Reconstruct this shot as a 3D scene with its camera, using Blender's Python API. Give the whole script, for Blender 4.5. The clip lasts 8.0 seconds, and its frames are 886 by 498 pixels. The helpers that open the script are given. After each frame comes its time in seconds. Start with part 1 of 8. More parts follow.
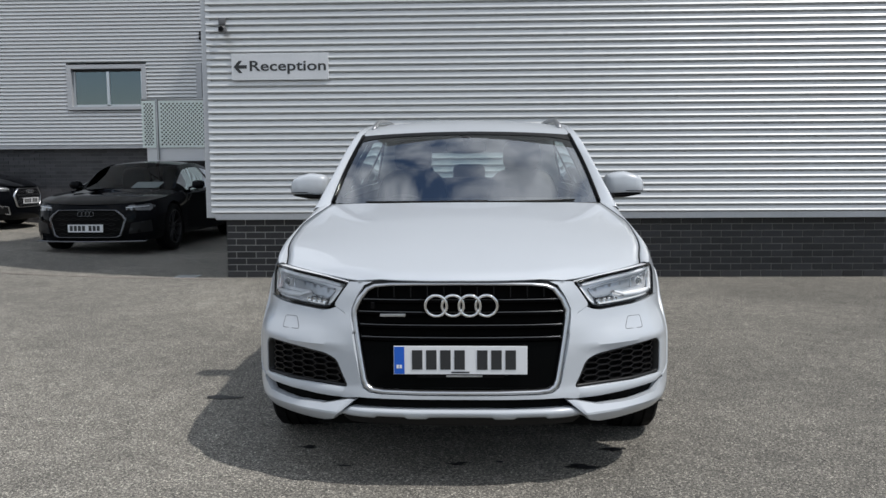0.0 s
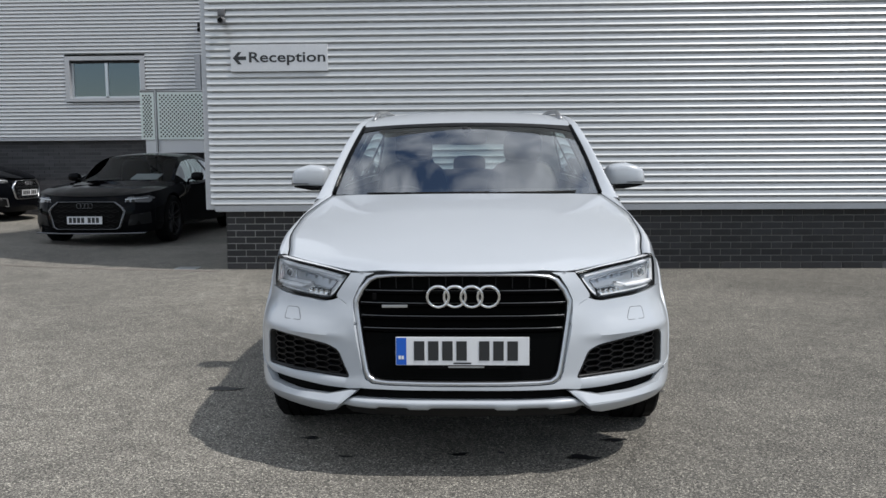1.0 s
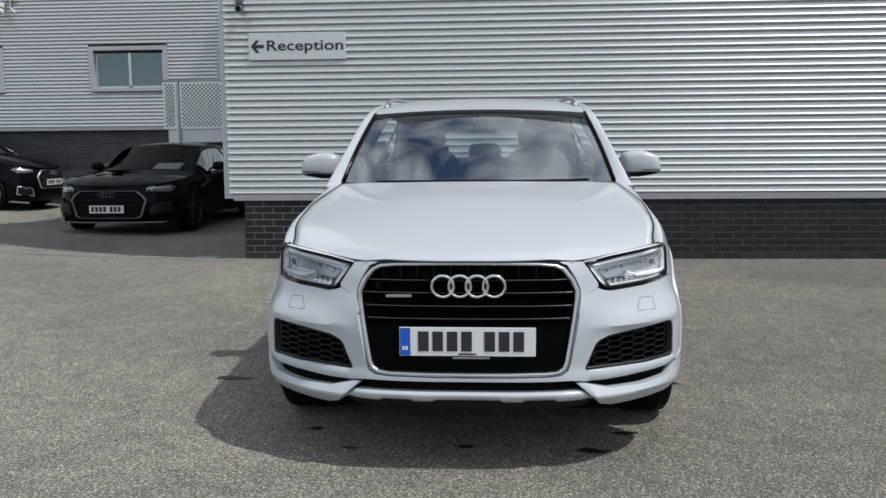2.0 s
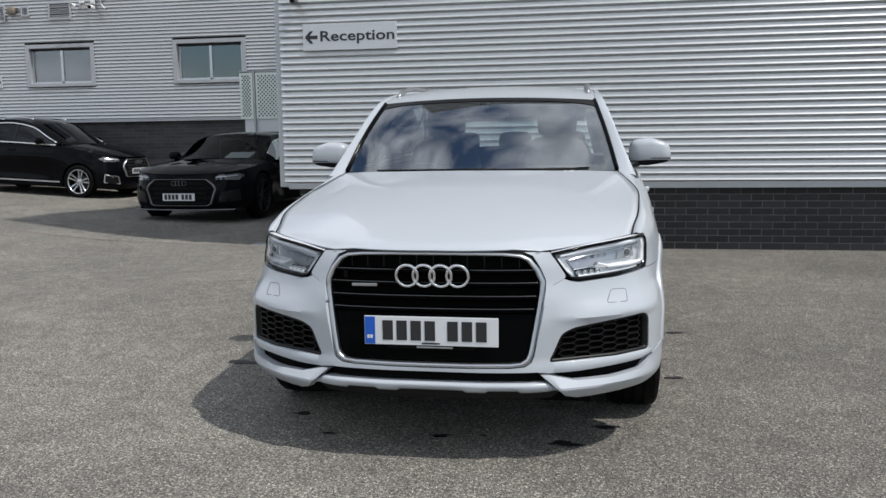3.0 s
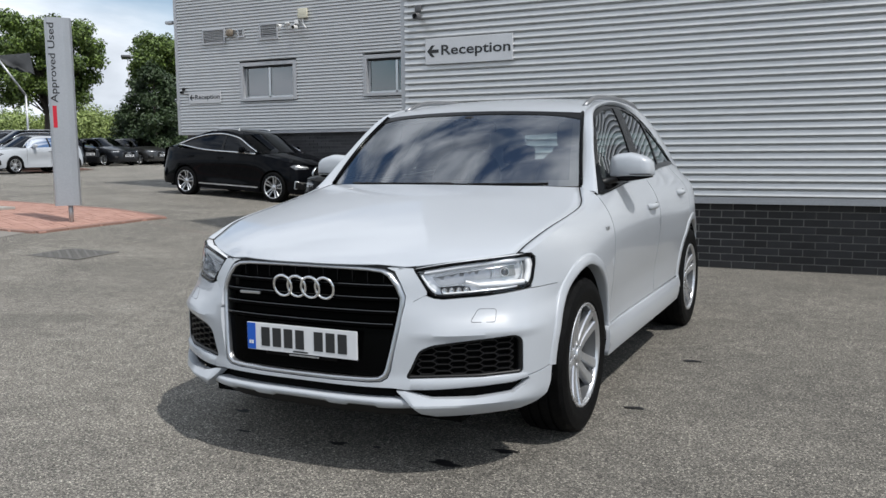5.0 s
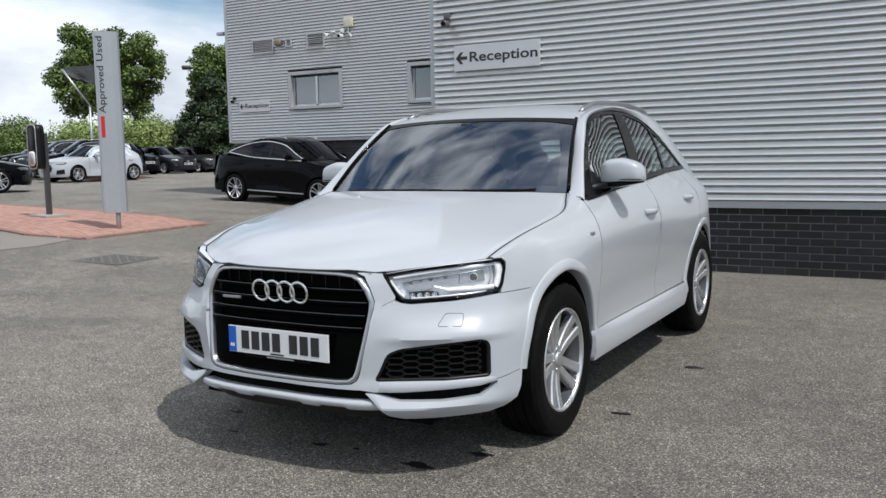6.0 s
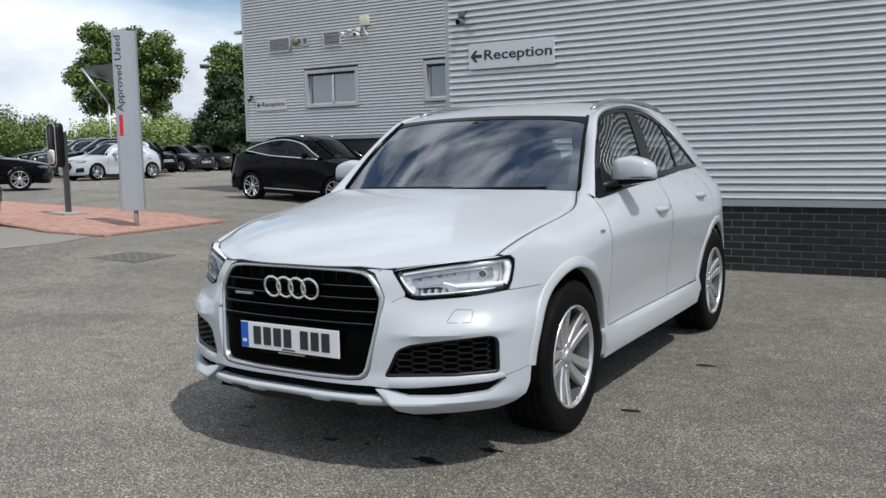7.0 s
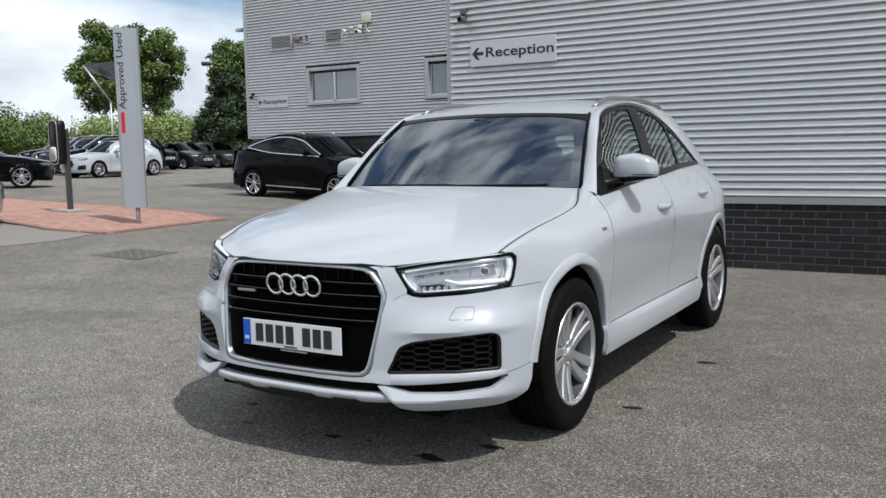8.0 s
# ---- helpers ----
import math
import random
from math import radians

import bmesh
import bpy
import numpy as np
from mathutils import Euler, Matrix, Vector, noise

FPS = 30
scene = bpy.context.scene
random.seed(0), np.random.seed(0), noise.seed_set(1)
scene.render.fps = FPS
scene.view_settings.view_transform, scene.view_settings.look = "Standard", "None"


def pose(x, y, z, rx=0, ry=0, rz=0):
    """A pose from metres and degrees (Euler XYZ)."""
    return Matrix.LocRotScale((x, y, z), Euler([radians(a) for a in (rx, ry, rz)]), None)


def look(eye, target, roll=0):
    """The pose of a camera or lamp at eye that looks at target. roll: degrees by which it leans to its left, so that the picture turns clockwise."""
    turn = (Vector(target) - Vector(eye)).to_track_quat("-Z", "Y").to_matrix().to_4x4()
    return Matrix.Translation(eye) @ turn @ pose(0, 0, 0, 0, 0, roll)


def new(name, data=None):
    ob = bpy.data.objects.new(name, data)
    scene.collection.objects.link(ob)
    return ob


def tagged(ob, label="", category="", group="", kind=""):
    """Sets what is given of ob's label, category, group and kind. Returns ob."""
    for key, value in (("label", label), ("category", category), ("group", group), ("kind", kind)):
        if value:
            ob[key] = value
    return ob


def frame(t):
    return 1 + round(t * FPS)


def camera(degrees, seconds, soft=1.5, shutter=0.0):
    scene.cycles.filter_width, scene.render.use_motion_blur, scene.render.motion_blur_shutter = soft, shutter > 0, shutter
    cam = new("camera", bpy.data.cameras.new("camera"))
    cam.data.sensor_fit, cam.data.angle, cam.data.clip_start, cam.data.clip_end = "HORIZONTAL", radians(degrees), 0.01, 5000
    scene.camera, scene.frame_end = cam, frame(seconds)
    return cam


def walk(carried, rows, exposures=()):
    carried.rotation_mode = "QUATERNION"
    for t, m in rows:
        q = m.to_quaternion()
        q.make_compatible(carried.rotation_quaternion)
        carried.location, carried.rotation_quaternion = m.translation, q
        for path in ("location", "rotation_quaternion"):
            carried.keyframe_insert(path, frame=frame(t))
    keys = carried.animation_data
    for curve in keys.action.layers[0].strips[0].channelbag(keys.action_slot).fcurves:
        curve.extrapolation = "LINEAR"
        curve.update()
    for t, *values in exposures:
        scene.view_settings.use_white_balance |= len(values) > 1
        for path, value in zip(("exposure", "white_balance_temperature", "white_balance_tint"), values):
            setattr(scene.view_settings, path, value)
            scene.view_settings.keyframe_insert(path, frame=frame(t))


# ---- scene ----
cam = camera(54.2, 8.0)
PATH = [
    (0, (0.072, -3.315, 1.268), (-0.01, -1.326, 1.077), -0.4),
    (0.5, (0.07, -3.31, 1.265), (-0.013, -1.322, 1.068), -0.4),
    (1, (0.059, -3.313, 1.263), (-0.02, -1.325, 1.054), -0.4),
    (1.5, (0.05, -3.267, 1.25), (-0.039, -1.281, 1.031), -0.4),
    (3, (0.627, -3.182, 1.251), (0.274, -1.23, 0.994), -0.8),
    (3.5, (0.941, -3.02, 1.243), (0.436, -1.101, 0.986), -0.9),
    (4, (1.322, -2.945, 1.236), (0.67, -1.071, 0.984), -0.8),
    (4.5, (1.672, -2.858, 1.249), (0.898, -1.03, 1.007), -0.7),
    (5.8, (2.283, -2.672, 1.262), (1.31, -0.938, 1.046), -0.9),
    (6, (2.312, -2.662, 1.261), (1.322, -0.938, 1.046), -1.1),
    (6.5, (2.342, -2.672, 1.257), (1.327, -0.962, 1.042), -1.1),
    (7, (2.35, -2.671, 1.258), (1.327, -0.967, 1.04), -1.1),
    (7.5, (2.351, -2.672, 1.26), (1.325, -0.97, 1.038), -1.1),
    (8, (2.351, -2.676, 1.258), (1.325, -0.974, 1.034), -1.1),
]
walk(cam, [(t, look(eye, target, roll)) for t, eye, target, roll in PATH])

# ---- daylight: broken cloud, high sun from the car's left flank ----
SUN_WAY = Vector((-0.50, 0.169, -0.877)).normalized()
scene.view_settings.exposure = 0.26
world = bpy.data.worlds.new("sky")
scene.world = world
world.use_nodes = True
wn, wl = world.node_tree.nodes, world.node_tree.links
wn.clear()
w_out = wn.new("ShaderNodeOutputWorld")
w_bg = wn.new("ShaderNodeBackground")
w_sky = wn.new("ShaderNodeTexSky")
w_sky.sky_type = "NISHITA"
w_sky.sun_disc = False
w_sky.dust_density = 0.3
w_sky.ozone_density = 3.0
w_sky.sun_elevation = radians(59)
w_sky.sun_rotation = radians(109)
w_co = wn.new("ShaderNodeTexCoord")
w_map = wn.new("ShaderNodeMapping")
w_map.inputs["Scale"].default_value = (1.0, 1.0, 2.6)
w_map.inputs["Location"].default_value = (4.1, 2.3, 0.9)
w_noise = wn.new("ShaderNodeTexNoise")
w_noise.inputs["Scale"].default_value = 2.1
w_noise.inputs["Detail"].default_value = 9
w_noise.inputs["Roughness"].default_value = 0.55
w_noise.inputs["Distortion"].default_value = 0.35
w_ramp = wn.new("ShaderNodeValToRGB")
w_ramp.color_ramp.elements[0].position = 0.37
w_ramp.color_ramp.elements[1].position = 0.53
w_tone = wn.new("ShaderNodeTexNoise")
w_tone.inputs["Scale"].default_value = 4.0
w_tone.inputs["Detail"].default_value = 6
w_grey = wn.new("ShaderNodeValToRGB")
w_grey.color_ramp.elements[0].position = 0.28
w_grey.color_ramp.elements[0].color = (2.4, 2.7, 3.15, 1)
w_grey.color_ramp.elements[1].position = 0.56
w_grey.color_ramp.elements[1].color = (5.75, 6.15, 6.7, 1)
w_mix = wn.new("ShaderNodeMix")
w_mix.data_type = "RGBA"
w_bg.inputs["Strength"].default_value = 0.145
wl.new(w_co.outputs["Generated"], w_map.inputs["Vector"])
wl.new(w_map.outputs["Vector"], w_noise.inputs["Vector"])
wl.new(w_map.outputs["Vector"], w_tone.inputs["Vector"])
wl.new(w_noise.outputs["Fac"], w_ramp.inputs["Fac"])
wl.new(w_tone.outputs["Fac"], w_grey.inputs["Fac"])
wl.new(w_ramp.outputs["Color"], w_mix.inputs["Factor"])
w_blue = wn.new("ShaderNodeMix")
w_blue.data_type, w_blue.blend_type = "RGBA", "MULTIPLY"
w_blue.inputs["Factor"].default_value = 1.0
w_blue.inputs["B"].default_value = (0.64, 0.64, 0.62, 1)
wl.new(w_sky.outputs["Color"], w_blue.inputs["A"])
wl.new(w_blue.outputs["Result"], w_mix.inputs["A"])
wl.new(w_grey.outputs["Color"], w_mix.inputs["B"])
wl.new(w_mix.outputs["Result"], w_bg.inputs["Color"])
wl.new(w_bg.outputs["Background"], w_out.inputs["Surface"])

sun = new("sun", bpy.data.lights.new("sun", "SUN"))
sun.data.energy = 2.9
sun.data.angle = radians(1.2)
sun.data.color = (1.0, 0.975, 0.94)
sun.matrix_world = look(Vector((0, 0, 30)) - SUN_WAY * 10, Vector((0, 0, 30)))

# ---- small tools ----
def part(name, bm, material, parent=None, label="", smooth=True, crease=0):
    """Links a bmesh as one mesh object under a thing or a part; edges that fold by more than crease degrees stay sharp."""
    me = bpy.data.meshes.new(name)
    bm.to_mesh(me)
    bm.free()
    for m in (material if isinstance(material, (list, tuple)) else [material]):
        me.materials.append(m)
    if smooth:
        me.polygons.foreach_set("use_smooth", [True] * len(me.polygons))
        if crease:
            me.set_sharp_from_angle(angle=radians(crease))
    ob = new(name, me)
    ob.parent = parent
    if label:
        ob["label"] = label
    return ob


def thing(name, label, category, group="", kind="", m=None):
    ob = tagged(new(name), label, category, group, kind)
    ob.empty_display_size = 0.2
    if m is not None:
        ob.matrix_basis = m
    return ob


def solid(name, bm, material, label, category, group="", kind="", m=None, smooth=False):
    ob = tagged(part(name, bm, material, None, "", smooth), label, category, group, kind)
    if m is not None:
        ob.matrix_basis = m
    return ob


def add_box(bm, lo, hi, bevel=0.0, m=None, mat=0):
    """A box from corner to corner, with bevelled edges where asked."""
    x0, y0, z0 = lo
    x1, y1, z1 = hi
    made = bmesh.ops.create_cube(bm, size=1.0)
    vs = made["verts"]
    for v in vs:
        v.co = Vector(((x0 + x1) / 2 + v.co.x * (x1 - x0), (y0 + y1) / 2 + v.co.y * (y1 - y0), (z0 + z1) / 2 + v.co.z * (z1 - z0)))
    if bevel:
        es = list({e for v in vs for e in v.link_edges})
        made = bmesh.ops.bevel(bm, geom=es, offset=bevel, segments=2, affect="EDGES", profile=0.6)
        vs = list({v for f in made["faces"] for v in f.verts} | {v for v in vs if v.is_valid})
    fs = {f for v in vs for f in v.link_faces}
    for f in fs:
        f.material_index = mat
    if m is not None:
        for v in vs:
            v.co = m @ v.co
    return vs


def box_bm(lo, hi, bevel=0.0, m=None):
    bm = bmesh.new()
    add_box(bm, lo, hi, bevel, m)
    return bm


def add_tube(bm, pts, radii, sides=10, cap=True, mat=0):
    """A round tube along a line of points."""
    rings = []
    n = len(pts)
    if not isinstance(radii, (list, tuple)):
        radii = [radii] * n
    up = Vector((0, 0, 1))
    for i, p in enumerate(pts):
        a, b = pts[max(0, i - 1)], pts[min(n - 1, i + 1)]
        d = (Vector(b) - Vector(a)).normalized()
        ref = up if abs(d.z) < 0.95 else Vector((1, 0, 0))
        u = d.cross(ref).normalized()
        w = u.cross(d)
        rings.append([bm.verts.new(Vector(p) + (u * math.cos(k * math.tau / sides) + w * math.sin(k * math.tau / sides)) * radii[i]) for k in range(sides)])
    for a, b in zip(rings, rings[1:]):
        for k in range(sides):
            f = bm.faces.new((a[k], a[(k + 1) % sides], b[(k + 1) % sides], b[k]))
            f.material_index = mat
    if cap:
        bm.faces.new(rings[0]).material_index = mat
        bm.faces.new(rings[-1][::-1]).material_index = mat
    return bm


def tube_bm(pts, radii, sides=10):
    bm = bmesh.new()
    add_tube(bm, pts, radii, sides)
    bmesh.ops.recalc_face_normals(bm, faces=bm.faces)
    return bm


def lathe_bm(profile, axis="x", steps=48, bm=None):
    """Turns a line of (along, radius) round an axis."""
    bm = bm or bmesh.new()
    rings = []
    for a, r in profile:
        ring = []
        for k in range(steps):
            c, s = math.cos(k * math.tau / steps) * r, math.sin(k * math.tau / steps) * r
            ring.append(bm.verts.new((a, c, s) if axis == "x" else (c, s, a) if axis == "z" else (c, a, s)))
        rings.append(ring)
    for a, b in zip(rings, rings[1:]):
        for k in range(steps):
            bm.faces.new((a[k], b[k], b[(k + 1) % steps], a[(k + 1) % steps]))
    bmesh.ops.recalc_face_normals(bm, faces=bm.faces)
    return bm


def plate_bm(outline, thick, m=None, bevel=0.0):
    """A flat plate with an outline in x, z, from y = 0 back to y = thick."""
    bm = bmesh.new()
    front = [bm.verts.new((x, 0, z)) for x, z in outline]
    back = [bm.verts.new((x, thick, z)) for x, z in outline]
    bm.faces.new(front)
    bm.faces.new(back[::-1])
    n = len(outline)
    for i in range(n):
        bm.faces.new((front[(i + 1) % n], front[i], back[i], back[(i + 1) % n]))
    bmesh.ops.recalc_face_normals(bm, faces=bm.faces)
    if bevel:
        es = [e for e in bm.edges if all(abs(v.co.y) < 1e-6 for v in e.verts)]
        bmesh.ops.bevel(bm, geom=es, offset=bevel, segments=2, affect="EDGES")
    if m is not None:
        bm.transform(m)
    return bm


def text_bm(text, size, thick=0.002, align="LEFT", spacing=1.0, bold=0.0):
    """Lettering in the built-in font as a mesh: reads along x, up z, faces -y."""
    cu = bpy.data.curves.new("lettering", "FONT")
    cu.body, cu.size, cu.extrude, cu.align_x, cu.space_character = text, size, thick, align, spacing
    cu.resolution_u = 3
    cu.offset = bold
    ob = bpy.data.objects.new("lettering", cu)
    me = bpy.data.meshes.new_from_object(ob)
    bm = bmesh.new()
    bm.from_mesh(me)
    bpy.data.objects.remove(ob)
    bpy.data.curves.remove(cu)
    bpy.data.meshes.remove(me)
    bm.transform(Matrix.Rotation(radians(90), 4, "X"))
    return bm


# ---- materials ----
def shader(name, colour, rough=0.5, metal=0.0, coat=0.0, spec=0.5):
    m = bpy.data.materials.new(name)
    m.use_nodes = True
    b = m.node_tree.nodes["Principled BSDF"]
    b.inputs["Base Color"].default_value = (*colour, 1)
    b.inputs["Roughness"].default_value = rough
    b.inputs["Metallic"].default_value = metal
    b.inputs["Coat Weight"].default_value = coat
    b.inputs["Coat Roughness"].default_value = 0.03
    b.inputs["Specular IOR Level"].default_value = spec
    return m, m.node_tree.nodes, m.node_tree.links, b


def varied(name, dark, light, scale=4.0, fine=60.0, rough=(0.4, 0.6), bump=0.0, metal=0.0, coat=0.0, spec=0.5, mid=None, stretch=(1, 1, 1), bump_scale=None, mix=0.5):
    """A material with large stains and fine grain, in metres."""
    m, n, l, b = shader(name, light, rough[0], metal, coat, spec)
    co = n.new("ShaderNodeTexCoord")
    mp = n.new("ShaderNodeMapping")
    mp.inputs["Scale"].default_value = stretch
    big, small = n.new("ShaderNodeTexNoise"), n.new("ShaderNodeTexNoise")
    big.inputs["Scale"].default_value, big.inputs["Detail"].default_value = scale, 5
    small.inputs["Scale"].default_value, small.inputs["Detail"].default_value = fine, 3
    l.new(co.outputs["Object"], mp.inputs["Vector"])
    l.new(mp.outputs["Vector"], big.inputs["Vector"])
    l.new(mp.outputs["Vector"], small.inputs["Vector"])
    add = n.new("ShaderNodeMix")
    add.inputs["Factor"].default_value = mix
    l.new(big.outputs["Fac"], add.inputs["A"])
    l.new(small.outputs["Fac"], add.inputs["B"])
    ramp = n.new("ShaderNodeValToRGB")
    ramp.color_ramp.elements[0].position, ramp.color_ramp.elements[1].position = 0.3, 0.7
    ramp.color_ramp.elements[0].color, ramp.color_ramp.elements[1].color = (*dark, 1), (*light, 1)
    l.new(add.outputs["Result"], ramp.inputs["Fac"])
    l.new(ramp.outputs["Color"], b.inputs["Base Color"])
    rr = n.new("ShaderNodeMapRange")
    rr.inputs["To Min"].default_value, rr.inputs["To Max"].default_value = rough
    l.new(big.outputs["Fac"], rr.inputs["Value"])
    l.new(rr.outputs["Result"], b.inputs["Roughness"])
    if bump:
        bp = n.new("ShaderNodeBump")
        bp.inputs["Strength"].default_value, bp.inputs["Distance"].default_value = 1.0, bump
        l.new(small.outputs["Fac"], bp.inputs["Height"])
        l.new(bp.outputs["Normal"], b.inputs["Normal"])
    return m


def asphalt_material():
    m, n, l, b = shader("asphalt", (0.1, 0.1, 0.1), 0.85)
    co = n.new("ShaderNodeTexCoord")
    grit, stones, big, patch = (n.new("ShaderNodeTexNoise"), n.new("ShaderNodeTexVoronoi"), n.new("ShaderNodeTexNoise"), n.new("ShaderNodeTexNoise"))
    grit.inputs["Scale"].default_value, grit.inputs["Detail"].default_value = 70, 4
    stones.inputs["Scale"].default_value = 190
    big.inputs["Scale"].default_value, big.inputs["Detail"].default_value, big.inputs["Distortion"].default_value = 0.7, 6, 0.6
    patch.inputs["Scale"].default_value, patch.inputs["Detail"].default_value = 7, 5
    for t in (grit, stones, big, patch):
        l.new(co.outputs["Object"], t.inputs["Vector"])
    r1 = n.new("ShaderNodeValToRGB")
    e = r1.color_ramp.elements
    e[0].position, e[0].color = 0.33, (0.196, 0.183, 0.160, 1)
    e[1].position, e[1].color = 0.68, (0.286, 0.266, 0.232, 1)
    l.new(big.outputs["Fac"], r1.inputs["Fac"])
    sep = n.new("ShaderNodeSeparateColor")
    l.new(stones.outputs["Color"], sep.inputs["Color"])
    r2 = n.new("ShaderNodeValToRGB")
    e = r2.color_ramp.elements
    e[0].position, e[0].color = 0.0, (0.24, 0.24, 0.24, 1)
    e[1].position, e[1].color = 1.0, (2.8, 2.8, 2.72, 1)
    e.new(0.50).color = (0.80, 0.80, 0.80, 1)
    e.new(0.88).color = (1.35, 1.35, 1.33, 1)
    l.new(sep.outputs["Red"], r2.inputs["Fac"])
    mul = n.new("ShaderNodeMix")
    mul.data_type, mul.blend_type = "RGBA", "MULTIPLY"
    mul.inputs["Factor"].default_value = 1.0
    l.new(r1.outputs["Color"], mul.inputs["A"])
    l.new(r2.outputs["Color"], mul.inputs["B"])
    r3 = n.new("ShaderNodeMapRange")
    r3.inputs["From Min"].default_value, r3.inputs["From Max"].default_value = 0.3, 0.7
    r3.inputs["To Min"].default_value, r3.inputs["To Max"].default_value = 0.82, 1.15
    l.new(patch.outputs["Fac"], r3.inputs["Value"])
    # Tone falls to 0.82 towards +x, along a noisy edge.
    sx, graded, wr = n.new("ShaderNodeSeparateXYZ"), n.new("ShaderNodeMath"), n.new("ShaderNodeMapRange")
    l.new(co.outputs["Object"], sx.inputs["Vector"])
    graded.operation = "MULTIPLY_ADD"
    graded.inputs[1].default_value = 2.2
    l.new(big.outputs["Fac"], graded.inputs[0])
    l.new(sx.outputs["X"], graded.inputs[2])
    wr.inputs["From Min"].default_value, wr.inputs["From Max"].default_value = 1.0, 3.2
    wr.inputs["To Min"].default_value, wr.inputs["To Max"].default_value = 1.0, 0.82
    l.new(graded.outputs["Value"], wr.inputs["Value"])
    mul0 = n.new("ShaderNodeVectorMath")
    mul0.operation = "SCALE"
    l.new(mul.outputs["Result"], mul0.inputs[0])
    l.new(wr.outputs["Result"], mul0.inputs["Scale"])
    mul2 = n.new("ShaderNodeVectorMath")
    mul2.operation = "SCALE"
    pit = n.new("ShaderNodeMapRange")
    pit.inputs["From Min"].default_value, pit.inputs["From Max"].default_value = 0.36, 0.62
    pit.inputs["To Min"].default_value, pit.inputs["To Max"].default_value = 0.68, 1.22
    l.new(grit.outputs["Fac"], pit.inputs["Value"])
    both = n.new("ShaderNodeMath")
    both.operation = "MULTIPLY"
    l.new(r3.outputs["Result"], both.inputs[0])
    l.new(pit.outputs["Result"], both.inputs[1])
    l.new(mul0.outputs["Vector"], mul2.inputs[0])
    l.new(both.outputs["Value"], mul2.inputs["Scale"])
    l.new(mul2.outputs["Vector"], b.inputs["Base Color"])
    bp = n.new("ShaderNodeBump")
    bp.inputs["Strength"].default_value, bp.inputs["Distance"].default_value = 1.0, 0.007
    add = n.new("ShaderNodeMath")
    l.new(stones.outputs["Distance"], add.inputs[0])
    l.new(grit.outputs["Fac"], add.inputs[1])
    l.new(add.outputs["Value"], bp.inputs["Height"])
    l.new(bp.outputs["Normal"], b.inputs["Normal"])
    return m


def island_random(name, dark, light, rough=0.7, bump=0.002, fine=90, by_object=True):
    """Pieces that differ from one another in tone, with grain."""
    m, n, l, b = shader(name, light, rough)
    if by_object:
        src = n.new("ShaderNodeObjectInfo").outputs["Random"]
    else:
        src = n.new("ShaderNodeNewGeometry").outputs["Random Per Island"]
    co = n.new("ShaderNodeTexCoord")
    nz = n.new("ShaderNodeTexNoise")
    nz.inputs["Scale"].default_value, nz.inputs["Detail"].default_value = fine, 4
    l.new(co.outputs["Object"], nz.inputs["Vector"])
    mx = n.new("ShaderNodeMix")
    mx.inputs["Factor"].default_value = 0.35
    l.new(src, mx.inputs["A"])
    l.new(nz.outputs["Fac"], mx.inputs["B"])
    ramp = n.new("ShaderNodeValToRGB")
    ramp.color_ramp.elements[0].position, ramp.color_ramp.elements[1].position = 0.15, 0.9
    ramp.color_ramp.elements[0].color, ramp.color_ramp.elements[1].color = (*dark, 1), (*light, 1)
    l.new(mx.outputs["Result"], ramp.inputs["Fac"])
    l.new(ramp.outputs["Color"], b.inputs["Base Color"])
    bp = n.new("ShaderNodeBump")
    bp.inputs["Strength"].default_value, bp.inputs["Distance"].default_value = 0.7, bump
    l.new(nz.outputs["Fac"], bp.inputs["Height"])
    l.new(bp.outputs["Normal"], b.inputs["Normal"])
    return m


def glass_material(name, tint, rough=0.0, ior=1.62):
    """Thin tinted glass: what lies behind it shows through, and it mirrors by its gloss."""
    m = bpy.data.materials.new(name)
    m.use_nodes = True
    n, l = m.node_tree.nodes, m.node_tree.links
    n.clear()
    out, mix = n.new("ShaderNodeOutputMaterial"), n.new("ShaderNodeMixShader")
    clear, gloss, fr = n.new("ShaderNodeBsdfTransparent"), n.new("ShaderNodeBsdfGlossy"), n.new("ShaderNodeFresnel")
    clear.inputs["Color"].default_value = (*tint, 1)
    gloss.inputs["Color"].default_value = (0.95, 0.97, 1.0, 1)
    gloss.inputs["Roughness"].default_value = rough
    fr.inputs["IOR"].default_value = ior
    l.new(fr.outputs["Fac"], mix.inputs["Fac"])
    l.new(clear.outputs["BSDF"], mix.inputs[1])
    l.new(gloss.outputs["BSDF"], mix.inputs[2])
    l.new(mix.outputs["Shader"], out.inputs["Surface"])
    return m


M_ASPHALT = asphalt_material()
M_CLAD = varied("silver_cladding", (0.50, 0.508, 0.508), (0.60, 0.608, 0.61), 0.9, 30, (0.34, 0.44), 0.0, metal=0.55, stretch=(0.3, 1, 1))
M_TRIM = varied("pale_grey_trim", (0.40, 0.41, 0.43), (0.50, 0.51, 0.53), 1.5, 40, (0.4, 0.55), metal=0.3)
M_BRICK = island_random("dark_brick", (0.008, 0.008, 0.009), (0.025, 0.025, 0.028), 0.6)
# Lighter copy of the dark brick, with distance haze put into its colour.
M_BRICK_HAZED = island_random("dark_brick_hazed", (0.045, 0.044, 0.048), (0.085, 0.083, 0.09), 0.6, by_object=False)
M_MORTAR = varied("grey_mortar", (0.22, 0.215, 0.21), (0.36, 0.35, 0.34), 2.0, 80, (0.85, 0.95), 0.002)
